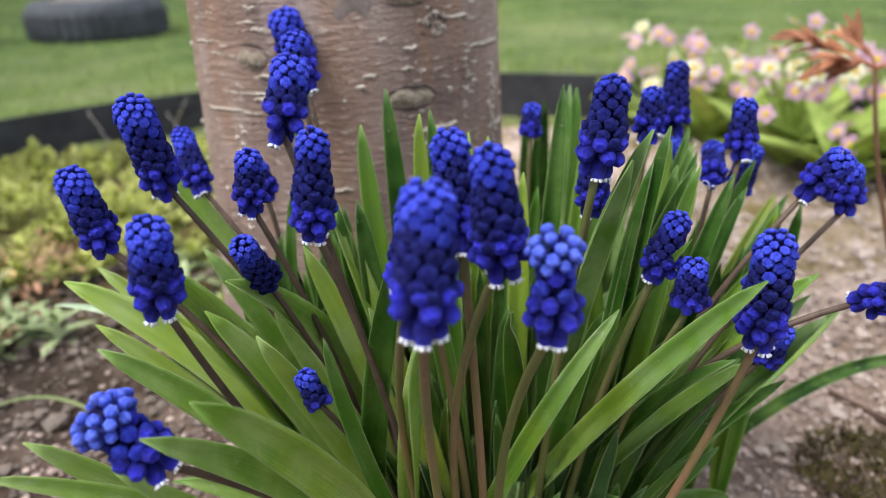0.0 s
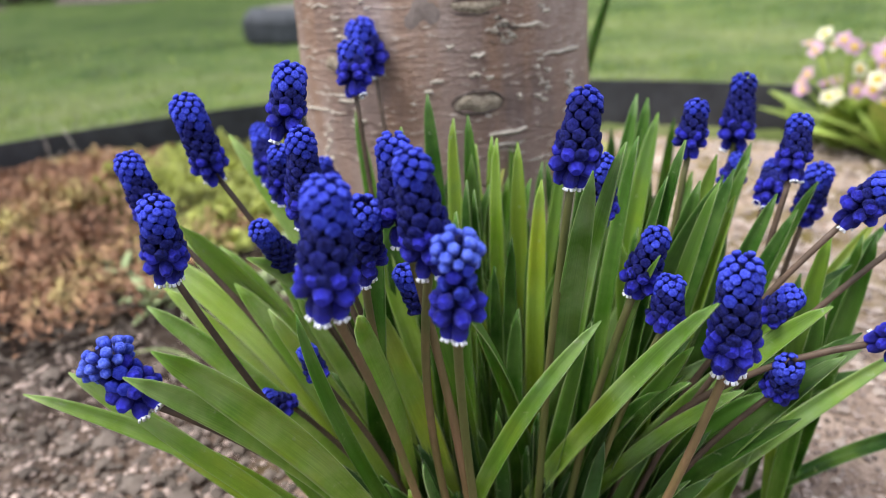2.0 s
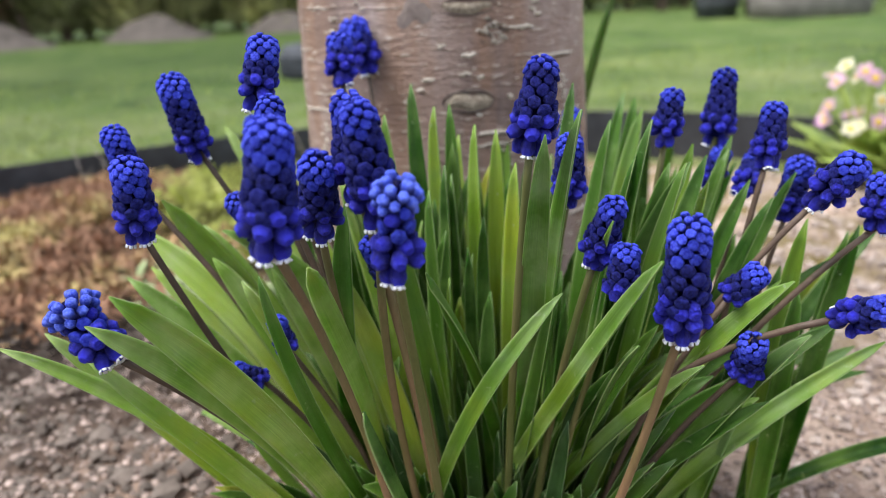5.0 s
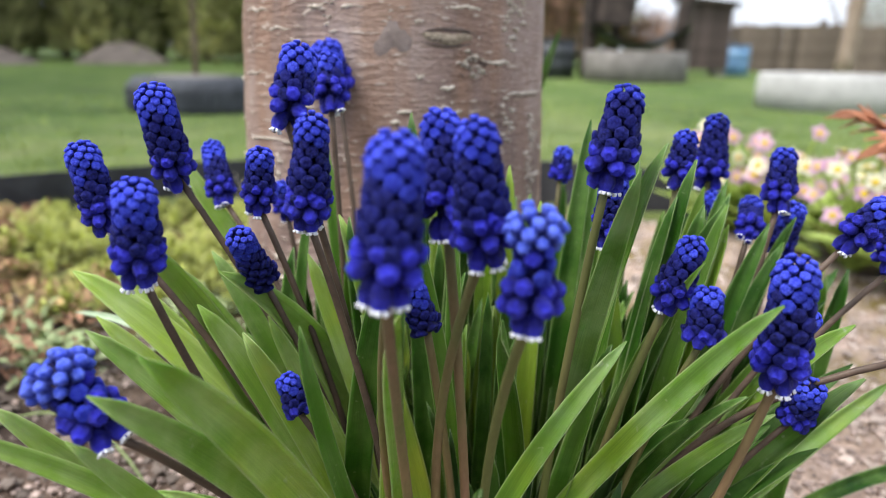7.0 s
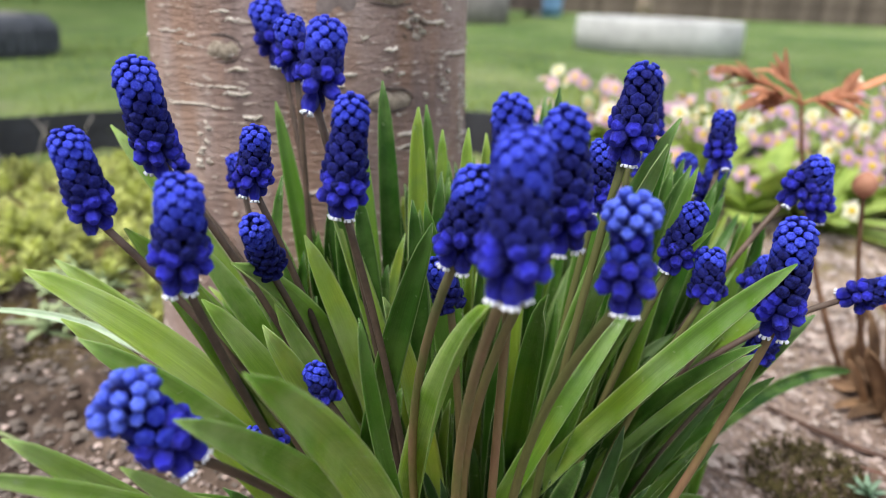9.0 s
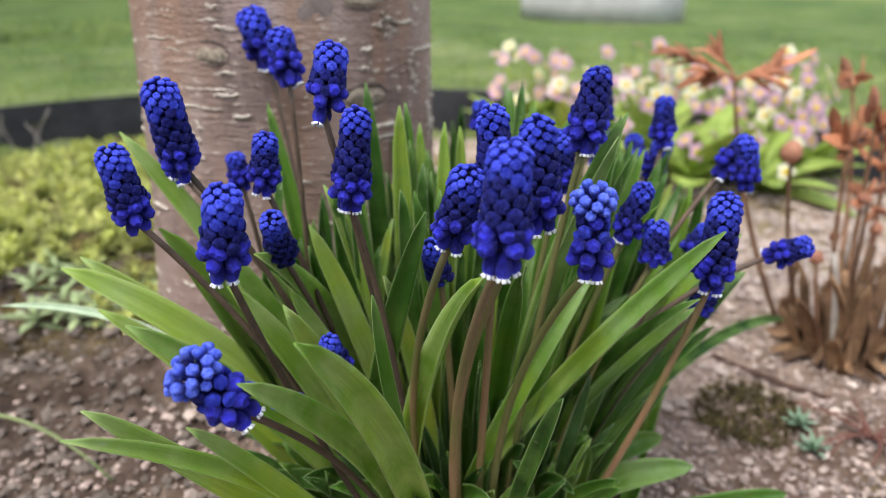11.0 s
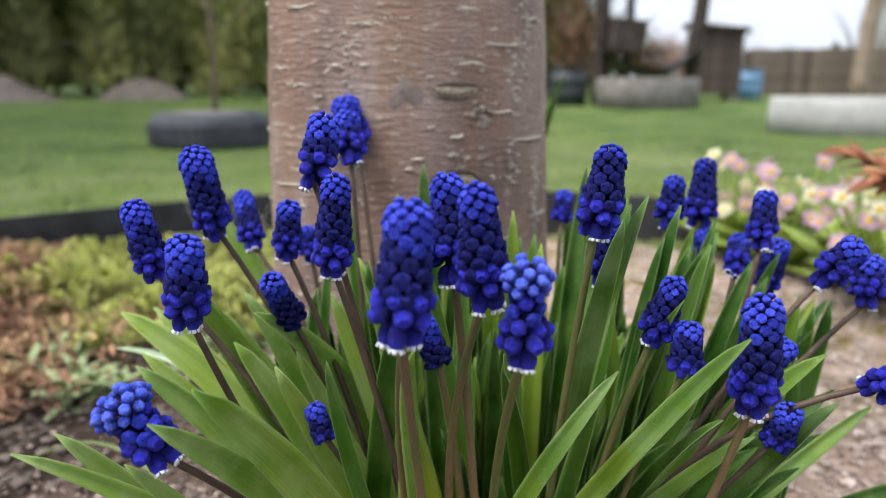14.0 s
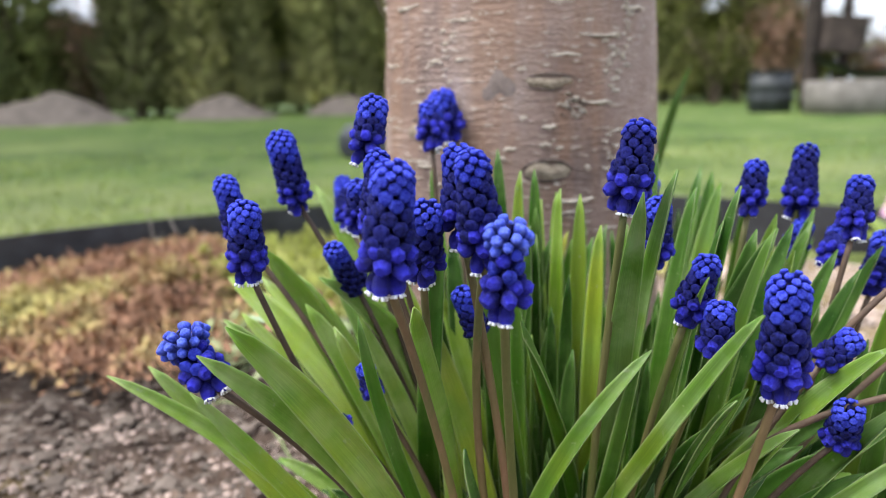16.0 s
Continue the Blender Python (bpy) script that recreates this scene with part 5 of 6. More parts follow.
        if (Vector((tip.x, tip.y, 0)) - TREE).length < 0.105:
            tip.y -= 0.05
        mid = (base + tip) / 2 + Vector((rng.uniform(-0.008, 0.008), 0, 0.006))
        blade(base, mid, tip, rng.uniform(0.008, 0.012), rows=18)


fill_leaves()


# ---- the bed's small growth ----
def ovate(p0, way, up, length, width, cup=0.15, droop=0.15):
    """An oval leaf with thickness: rows along its length, three across."""
    side = way.cross(up).normalized()
    nor = side.cross(way).normalized()
    n, vs, fs = 6, [], []
    for under in (0, 1):
        for i in range(n + 1):
            t = i / n
            w = width * 0.5 * math.sin(math.pi * min(0.97, 0.08 + 0.90 * t)) ** 0.8
            c = p0 + way * (length * t) - nor * (droop * length * t * t)
            for x in (-1, 0, 1):
                vs.append(c + side * (x * w) + nor * (cup * w * abs(x) - under * width * 0.05))
    m = (n + 1) * 3
    for i in range(n):
        for j in (0, 1):
            a = i * 3 + j
            fs.append((a, a + 1, a + 4, a + 3))
            fs.append((m + a + 3, m + a + 4, m + a + 1, m + a))
        a, b = i * 3, i * 3 + 2
        fs.append((a + 3, m + a + 3, m + a, a))
        fs.append((b, m + b, m + b + 3, b + 3))
    return vs, fs


def small_leaf(heap, p, way, length, width):
    """A plain four-cornered leaflet with a fold, for carpets of growth."""
    side = way.cross(Vector((0, 0, 1)))
    if side.length < 1e-4:
        side = Vector((1, 0, 0))
    side.normalize()
    nor = side.cross(way).normalized()
    a, b = p, p + way * length
    m = p + way * length * 0.5
    heap.add([a, m + side * width * 0.5 + nor * width * 0.12, b, m - side * width * 0.5 + nor * width * 0.12, m - nor * width * 0.10], [(0, 1, 4), (1, 2, 4), (2, 3, 4), (3, 0, 4)])


def inside_bed(x, y, margin=0.03):
    return (x - BED.x) ** 2 + (y - BED.y) ** 2 < (BED_R - margin) ** 2


def build_carpets():
    rng = random.Random(21)
    # chartreuse shoots left of the tree, each a short stem with whorls of leaves
    heap = Heap()
    made = 0
    while made < 780:
        x, y = rng.uniform(-1.0, 0.10), rng.uniform(0.42, 1.30)
        inner = x + 0.68 + 0.8 * (y - 0.82)
        rim = max(0.0, 0.22 - (BED_R - math.hypot(x - BED.x, y - BED.y))) * 4
        dens = noise.noise(Vector((x * 5, y * 5, 7))) * 0.9 + min(0.62, 0.12 + inner * 3.0) - rim - max(0, y - 1.05) * 0.8 - max(0, 0.68 - y) * 5.0 - max(0, x + 0.20) * 3.0
        if not inside_bed(x, y) or dens < 0.12 or rng.random() > dens or (Vector((x, y, 0)) - TREE).length < 0.12:
            continue
        tall = rng.uniform(0.012, 0.040) * (0.55 + 0.6 * min(1.0, dens))
        lean = Vector((rng.uniform(-0.5, 0.5), rng.uniform(-0.5, 0.5), 1)).normalized()
        root = Vector((x, y, relief(x, y)))
        size = rng.uniform(0.8, 1.25)
        for k in range(20):
            u = k / 19
            a = 2.4 * k + rng.uniform(-0.3, 0.3)
            el = 0.15 + 0.95 * u + rng.uniform(-0.2, 0.2)
            w = Vector((math.cos(a) * math.cos(el), math.sin(a) * math.cos(el), math.sin(el)))
            small_leaf(heap, root + lean * tall * (0.15 + 0.85 * u), w, (0.021 - 0.009 * u) * size, (0.0085 - 0.003 * u) * size)
        made += 1
    tagged(new("groundcover", mesh_of("groundcover", heap.v, heap.f, MAT_CHART, smooth=False)), "chartreuse creeping groundcover on the soil", "groundcover", kind="stuff")
    # rusty moss and dead growth further left
    heap = Heap()
    made = 0
    while made < 17000:
        x, y = rng.uniform(-1.25, -0.22), rng.uniform(0.22, 1.3)
        inner = x + 0.68 + 0.8 * (y - 0.82)
        dens = noise.noise(Vector((x * 4 + 9, y * 4, 3))) * 0.6 + 0.50 - max(0, inner) * 4.0 - max(0, 0.52 - y) * 4.5
        if not inside_bed(x, y) or rng.random() > dens:
            continue
        swell = 0.020 * (1 + noise.noise(Vector((x * 11, y * 11, 5))))
        z = relief(x, y) + rng.uniform(-0.002, 0.012) + swell * rng.random() ** 0.4
        w = Vector((rng.uniform(-1, 1), rng.uniform(-1, 1), rng.uniform(0.0, 0.9))).normalized()
        small_leaf(heap, Vector((x, y, z)), w, rng.uniform(0.008, 0.020), rng.uniform(0.003, 0.008))
        made += 1
    tagged(new("dry_moss", mesh_of("dry_moss", heap.v, heap.f, MAT_MOSS, smooth=False)), "rusty brown moss and withered groundcover", "moss", kind="stuff")


def build_gravel():
    rng = random.Random(31)
    heap = Heap()
    for _ in range(30000):
        x, y = rng.uniform(-0.15, 1.0), rng.uniform(0.05, 1.35)
        if rng.random() > (0.15 + 1.1 * max(0, x)) * min(1, max(0.02, (y - 0.36) * 3.6)) or not inside_bed(x, y):
            if rng.random() > 0.05:
                continue
        s = rng.choice((0.0016, 0.0022, 0.003, 0.0042, 0.006)) * rng.uniform(0.7, 1.2)
        vs, fs = stone_shape(rng)
        q = Matrix.Rotation(rng.uniform(0, 6.28), 3, "Z")
        c = Vector((x, y, relief(x, y) + s * 0.35))
        heap.add([q @ v * s + c for v in vs], fs)
    tagged(new("gravel", mesh_of("gravel", heap.v, heap.f, MAT_GRAVEL, smooth=False)), "pale buff grit and small gravel on the bed", "gravel", kind="stuff")
    heap = Heap()
    for _ in range(15000):
        x, y = rng.uniform(-0.75, 0.08), rng.uniform(0.02, 0.75)
        if not inside_bed(x, y) or (Vector((x, y, 0)) - TREE).length < 0.12:
            continue
        s = rng.choice((0.0014, 0.0020, 0.0026, 0.0034, 0.0050)) * rng.uniform(0.7, 1.3)
        if y > 0.36 and rng.random() < 0.45:
            continue
        if rng.random() < 0.012:
            s = rng.uniform(0.006, 0.012)
        vs, fs = stone_shape(rng, 0.6)
        q = Matrix.Rotation(rng.uniform(0, 6.28), 3, "Z")
        c = Vector((x, y, relief(x, y) + s * 0.2))
        heap.add([q @ v * s + c for v in vs], fs)
    tagged(new("soil_clods", mesh_of("soil_clods", heap.v, heap.f, MAT_CLOD, smooth=False)), "crumbly dark brown clods of garden soil", "soil", kind="stuff")


def build_grit():
    """Fine grit close to the plants, where single grains can be told apart."""
    rng = random.Random(37)
    heap = Heap()
    for _ in range(26000):
        x, y = rng.uniform(-0.42, 0.50), rng.uniform(0.10, 0.62)
        if (Vector((x, y, 0)) - TREE).length < 0.11:
            continue
        if x < -0.1 and rng.random() < (0.9 if y > 0.42 else 0.45):
            continue
        s = rng.choice((0.0009, 0.0012, 0.0016, 0.0022, 0.0030)) * rng.uniform(0.7, 1.3)
        vs, fs = stone_shape(rng, 0.7)
        q = Matrix.Rotation(rng.uniform(0, 6.28), 3, "Z")
        c = Vector((x, y, relief(x, y) + s * 0.3))
        heap.add([q @ v * s + c for v in vs], fs)
    tagged(new("grit", mesh_of("grit", heap.v, heap.f, MAT_GRIT, smooth=False)), "fine pinkish brown grit over the soil", "grit", kind="stuff")


def weed(x, y, size, n, seed):
    """A clump of short shoots, each a whorl of narrow leaves."""
    rng = random.Random(seed)
    z = relief(x, y)
    w = thing("weed", "grey-green leafy weed rosette on bare soil", "weed", "weeds in the bed", at=(x, y, z))
    for c in range(4):
        a0 = 1.7 * c + seed
        root = Vector((math.cos(a0), math.sin(a0), 0)) * size * (0.42 if c else 0.0)
        rise = size * rng.uniform(0.15, 0.40)
        for k in range(n):
            u = k / n
            a = 2.4 * k + rng.uniform(-0.2, 0.2)
            el = 0.10 + 1.0 * u + rng.uniform(-0.12, 0.12)
            way = Vector((math.cos(a) * math.cos(el), math.sin(a) * math.cos(el), math.sin(el)))
            long = size * rng.uniform(0.42, 0.60) * (1 - 0.35 * u)
            vs, fs = ovate(root + Vector((0, 0, 0.002 + rise * u)), way, Vector((0, 0, 1)), long, long * 0.30, droop=0.25)
            part("leaf", mesh_of("weed_leaf", vs, fs, MAT_WEED), w)


def build_weeds():
    weed(-0.37, 0.545, 0.075, 11, 1)
    weed(-0.27, 0.60, 0.060, 9, 2)
    weed(-0.47, 0.61, 0.065, 9, 3)
    weed(-0.20, 0.63, 0.055, 9, 4)
    weed(-0.30, 0.68, 0.055, 8, 5)
    weed(-0.70, 0.53, 0.055, 6, 6)


def primrose(x, y, seed, heads, tall):
    rng = random.Random(seed)
    z = relief(x, y) if inside_bed(x, y, 0) else 0.0
    p = thing("primrose", "primrose clump with pink and cream yellow-eyed flowers", "flower", "primroses", at=(x, y, z))
    for k in range(11):
        a = 2.4 * k + rng.uniform(-0.3, 0.3)
        el = rng.uniform(0.4, 1.15)
        way = Vector((math.cos(a) * math.cos(el), math.sin(a) * math.cos(el), math.sin(el)))
        vs, fs = ovate(Vector((0, 0, 0.004)), way, Vector((0, 0, 1)), rng.uniform(0.11, 0.17), rng.uniform(0.045, 0.062), droop=0.35)
        part("leaf", mesh_of("primrose_leaf", vs, fs, MAT_PRIM_LEAF), p)
    for k in range(heads):
        a = rng.uniform(0, 6.28)
        d = rng.uniform(0.01, 0.085)
        top = Vector((math.cos(a) * d, math.sin(a) * d, tall * rng.uniform(0.52, 1.18)))
        pts = curve3((0, 0, 0.004), top * 0.5 - Vector((math.cos(a), math.sin(a), 0)) * d * 0.2, top, 6)
        vs, fs = tube(pts, [0.0016] * 7, 6)
        stalk = part("stalk", mesh_of("stalk", vs, fs, MAT_PRIM_LEAF), p)
        nor = (Vector((math.cos(a), math.sin(a) - 0.9, 0.8)) + Vector((rng.uniform(-0.5, 0.5), rng.uniform(-0.3, 0.3), 0))).normalized()
        rot = nor.to_track_quat("Z", "Y").to_matrix()
        mat = MAT_PRIM_PINK if rng.random() < 0.76 else MAT_PRIM_CREAM
        heap = Heap()
        for j in range(5):
            b = 2 * math.pi * j / 5
            way = rot @ Vector((math.cos(b), math.sin(b), 0.18))
            vs, fs = ovate(top + nor * 0.001, way.normalized(), nor, 0.0146, 0.0118, droop=0.05)
            heap.add(vs, fs)
        part("petals", mesh_of("petals", heap.v, heap.f, mat), stalk, "pink petals" if mat is MAT_PRIM_PINK else "cream petals")
        vs, fs = lathe([(0.0052, 0.0), (0.005, 0.0018), (0.0018, 0.0026)], 10)
        part("eye", mesh_of("eye", [rot @ Vector(v) + top + nor * 0.0012 for v in vs], fs, MAT_PRIM_EYE), stalk, "yellow flower eye")


def build_primroses():
    spots = ((0.40, 1.18, 0.15), (0.47, 1.05, 0.13), (0.55, 1.20, 0.16), (0.63, 1.08, 0.14), (0.50, 0.93, 0.085), (0.70, 0.98, 0.14), (0.78, 1.12, 0.15), (0.60, 0.92, 0.10), (0.34, 1.28, 0.15))
    for k, (x, y, h) in enumerate(spots):
        primrose(x + 0.03, y, 50 + k, 26 if h > 0.12 else 11, h * 1.08)


def build_peony():
    """Last year's dry stalks, split sheaths and shrivelled leaves of a perennial."""
    rng = random.Random(77)
    x0, y0 = 0.408, 0.450
    z0 = relief(x0, y0)
    p = thing("dry_perennial", "withered brown perennial with dry stalks and curled rusty leaves", "plant", at=(x0, y0, z0))

    def sheath(b, tip, wide, roll):
        a = math.atan2(b.y, b.x)
        pts = curve3(b, (b + tip) / 2 + Vector((rng.uniform(-0.012, 0.012), rng.uniform(-0.008, 0.008), 0.006)), tip, 8)
        v, f, uv = strap(pts, wide, 0.001, 0.7, roll, Vector((math.cos(a), math.sin(a), 0.3)).normalized())
        part("sheath", mesh_of("sheath", v, f, MAT_SHEATH), p)

    # split dry sheaths that stand at the foot
    for k in range(30):
        a = rng.uniform(0, 6.28)
        r = 0.046 * math.sqrt(rng.random())
        b = Vector((math.cos(a) * r, math.sin(a) * r, -0.004))
        tip = b + Vector((math.cos(a) * 0.018 + rng.uniform(-0.015, 0.015), math.sin(a) * 0.014, rng.uniform(0.035, 0.100)))
        sheath(b, tip, rng.uniform(0.006, 0.017), rng.uniform(-0.9, 0.9))
    # a few that have fallen over
    for k in range(12):
        a = rng.uniform(2.4, 5.6)
        b = Vector((math.cos(a) * 0.02, math.sin(a) * 0.02, 0.004))
        tip = b + Vector((math.cos(a) * rng.uniform(0.02, 0.055), math.sin(a) * rng.uniform(0.015, 0.045), rng.uniform(0.0, 0.010)))
        sheath(b, tip, rng.uniform(0.005, 0.011), rng.uniform(-0.5, 0.5))
    # cut stubs of last year's stalks, some bleached
    for k in range(15):
        a, r = rng.uniform(0, 6.28), rng.uniform(0.005, 0.044)
        b = Vector((math.cos(a) * r, math.sin(a) * r, -0.004))
        t = b + Vector((rng.uniform(-0.02, 0.02), rng.uniform(-0.015, 0.015), rng.uniform(0.045, 0.105)))
        thick = rng.uniform(0.0030, 0.0056)
        v, f = tube(curve3(b, (b + t) / 2 + Vector((rng.uniform(-0.005, 0.005), 0, 0)), t, 6), [thick * (1.05 - 0.03 * i) for i in range(7)], 9)
        part("stub", mesh_of("stub", v, f, MAT_STRAW if k % 6 == 0 else MAT_SHEATH), p, "bleached dry stub" if k % 6 == 0 else "")
    # stalks that carry buds, shrivelled tufts and one spread leaf
    heads = (
        (0.338, 0.475, 0.178, 0.0092, "bud"), (0.397, 0.475, 0.102, 0.0048, "bud"), (0.380, 0.470, 0.085, 0.0062, "bud"), (0.430, 0.468, 0.110, 0.0060, "bud"),
        (0.388, 0.475, 0.190, 0.026, "tuft"), (0.413, 0.480, 0.206, 0.026, "tuft"), (0.420, 0.475, 0.142, 0.024, "tuft"), (0.450, 0.50, 0.170, 0.026, "tuft"),
        (0.470, 0.47, 0.200, 0.028, "tuft"), (0.458, 0.57, 0.224, 0.020, "tuft"), (0.484, 0.49, 0.140, 0.026, "tuft"),
        (0.318, 0.540, 0.226, 0.030, "spray"))
    for hx, hy, h, s, kind in heads:
        t = Vector((hx - x0, hy - y0, h - z0))
        b = Vector((t.x * 0.35, t.y * 0.3, -0.004))
        pts = curve3(b, (b + t) / 2 + Vector((t.x * 0.16, 0, 0.004)), t, 10)
        v, f = tube(pts, [0.0027 - 0.00012 * i for i in range(11)], 7)
        st = part("stalk", mesh_of("dry_stalk", v, f, MAT_DRY), p)
        if kind == "bud":
            v, f = lathe([(0.15 * s, -s), (0.75 * s, -0.6 * s), (s, 0), (0.8 * s, 0.7 * s), (0.2 * s, 1.15 * s)], 9, 5, 0.08)
            part("bud", mesh_of("bud", [Vector(q) + t for q in v], f, MAT_REDLEAF), st, "round red-brown bud")
        elif kind == "tuft":
            for k in range(12):
                a = rng.uniform(0, 6.28)
                el = rng.uniform(-0.25, 1.15)
                way = Vector((math.cos(a) * math.cos(el), math.sin(a) * math.cos(el) * 0.7, math.sin(el)))
                root = t + Vector((rng.uniform(-0.008, 0.008), rng.uniform(-0.006, 0.006), rng.uniform(-0.016, 0.004)))
                ln = s * rng.uniform(0.7, 1.15)
                vs, fs = ovate(root, way, Vector((math.cos(a + 1.6), math.sin(a + 1.6), 0.6)).normalized(), ln, ln * rng.uniform(0.34, 0.5), droop=rng.uniform(-0.5, 0.3))
                part("shoot_leaf", mesh_of("shoot_leaf", vs, fs, MAT_SPRAY if k % 3 else MAT_REDLEAF), st)
        else:
            # pinnate leaf: side ribs with three pointed leaflets each
            for ax, ay, az, n in ((-0.052, 0.014, 0.020, 13), (-0.034, -0.012, 0.006, 9), (0.046, 0.006, 0.008, 9), (0.022, -0.014, 0.002, 6), (-0.010, 0.012, 0.016, 6)):
                end = t + Vector((ax, ay, az))
                v, f = tube(curve3(t, (t + end) / 2 + Vector((0, 0, 0.004)), end, 6), [0.0013 - 0.0001 * i for i in range(7)], 6)
                rib = part("rib", mesh_of("rib", v, f, MAT_SPRAY), st)
                for k in range(n):
                    u = 0.35 + 0.65 * k / (n - 1)
                    root = t.lerp(end, u) + Vector((0, 0, 0.003))
                    way = (Vector((ax, ay, az)).normalized() + Vector((rng.uniform(-0.5, 0.5), rng.uniform(-0.9, 0.9), rng.uniform(-0.45, 0.55)))).normalized()
                    ln = rng.uniform(0.018, 0.032)
                    vs, fs = ovate(root, way, Vector((0.1, -0.5, 1)).normalized(), ln, ln * rng.uniform(0.26, 0.4), droop=rng.uniform(-0.2, 0.5))
                    part("leaflet", mesh_of("leaflet", vs, fs, MAT_SPRAY), rib)


def rod(name, label, category, pts, r0, r1, mat, seg=6):
    n = len(pts)
    v, f = tube(pts, [r0 + (r1 - r0) * i / (n - 1) for i in range(n)], seg)
    return tagged(new(name, mesh_of(name, v, f, mat)), label, category)


def build_bits():
    rng = random.Random(91)

    def g(x, y, up=0.003):
        return Vector((x, y, relief(x, y) + up))

    rod("twig", "dark fallen twig lying on the gravel", "twig", curve3(g(0.270, 0.470), g(0.31, 0.425, 0.006), g(0.350, 0.384), 10), 0.0016, 0.0024, MAT_TWIG)
    # a branching reddish dry leaf stalk
    t = thing("dry_twig", "branching red-brown dry leaf stalk on gravel", "twig", at=g(0.346, 0.336))
    for a, ln, up in ((3.55, 0.062, 0.012), (3.30, 0.052, 0.004), (2.45, 0.055, 0.016), (2.75, 0.034, 0.020), (4.35, 0.045, 0.006), (4.0, 0.032, 0.002), (5.3, 0.040, 0.008), (0.3, 0.060, 0.004), (1.2, 0.045, 0.010)):
        b = Vector((math.cos(a) * ln, math.sin(a) * ln, up))
        bend = Vector((-math.sin(a), math.cos(a), 0)) * rng.uniform(-0.006, 0.006)
        v, f = tube(curve3((0, 0, 0.004), b * 0.5 + bend + Vector((0, 0, 0.008)), b, 7), [0.0014 - 0.00012 * i for i in range(8)], 6)
        part("branch", mesh_of("branch", v, f, MAT_REDTWIG), t)
    # moss cushion and two sedum sprigs
    heap = Heap()
    for _ in range(900):
        a, r = rng.uniform(0, 6.28), 0.034 * math.sqrt(rng.random())
        x, y = 0.273 + r * math.cos(a) * 1.2, 0.378 + r * math.sin(a)
        w = Vector((rng.uniform(-1, 1), rng.uniform(-1, 1), rng.uniform(0.3, 1.2))).normalized()
        small_leaf(heap, Vector((x, y, relief(x, y) + rng.uniform(0, 0.005))), w, 0.006, 0.0024)
    tagged(new("moss_cushion", mesh_of("moss_cushion", heap.v, heap.f, MAT_CUSHION, smooth=False)), "dark brown-green moss cushion on gravel", "moss", kind="stuff")
    for x, y in ((0.302, 0.358), (0.296, 0.334)):
        s = thing("sedum_sprig", "tiny blue-green sedum sprig on gravel", "plant", "sedum sprigs", at=g(x, y))
        for k in range(14):
            a, el = 2.4 * k, 0.2 + k * 0.08
            way = Vector((math.cos(a) * math.cos(el), math.sin(a) * math.cos(el), math.sin(el)))
            vs, fs = ovate(Vector((0, 0, 0.001)), way, Vector((0, 0, 1)), 0.013, 0.004)
            part("leaf", mesh_of("sedum_leaf", vs, fs, MAT_SPRIG), s)
    # a grass blade that arches over the soil
    pts = curve3(g(-0.175, 0.36), Vector((-0.285, 0.41, 0.040)), Vector((-0.345, 0.41, 0.012)), 18)
    v, f, uv = strap(pts, 0.0030, 0.0006, 0.5, 0.3, Vector((0.1, -0.3, 1)).normalized())
    tagged(new("grass_blade", mesh_of("grass_blade", v, f, MAT_GRASSLEAF, uvs=uv)), "single arching green grass blade over soil", "grass")
    # straw bits by the edging
    for k, (x, y) in enumerate(((-0.56, 1.15), (-0.55, 1.155), (-0.50, 1.17), (-0.49, 1.17), (-0.45, 1.19), (-0.86, 0.96), (-0.855, 0.965), (-0.91, 0.92), (-0.90, 0.925))):
        tip = Vector((x + (0.045 if k % 2 else -0.03) + rng.uniform(-0.02, 0.02), y, 0.075 + rng.uniform(-0.025, 0.02)))
        mid = (Vector((x, y, 0.0)) + tip) / 2 + Vector((rng.uniform(-0.008, 0.008), 0, 0))
        rod("straw", "pale dry straw standing by the edging", "straw", curve3(g(x, y, -0.003), mid, tip, 6), 0.0011, 0.0006, MAT_STRAW)


# ---- garden beyond the bed ----
def build_grass():
    rng = random.Random(41)
    heap = Heap()
    for _ in range(26000):
        a = rng.uniform(0.15, 3.0)
        r = BED_R + 0.02 + 2.6 * rng.random() ** 1.6
        x, y = BED.x + r * math.cos(a), BED.y + r * math.sin(a)
        h = rng.uniform(0.012, 0.035)
        b = rng.uniform(0, 6.28)
        w = 0.0016 + 0.0006 * (r - BED_R)
        s = Vector((math.cos(b), math.sin(b), 0)) * w
        p = Vector((x, y, 0.004))
        lean = Vector((rng.uniform(-1, 1), rng.uniform(-1, 1), 0)) * h * 0.6
        heap.add([p - s, p + s, p + lean * 0.5 + Vector((0, 0, h * 0.65)) + s * 0.6, p + lean + Vector((0, 0, h))], [(0, 1, 2), (0, 2, 3)])
    tagged(new("grass", mesh_of("grass", heap.v, heap.f, MAT_GRASS, smooth=False)), "short blades of fresh lawn grass", "grass", kind="stuff")


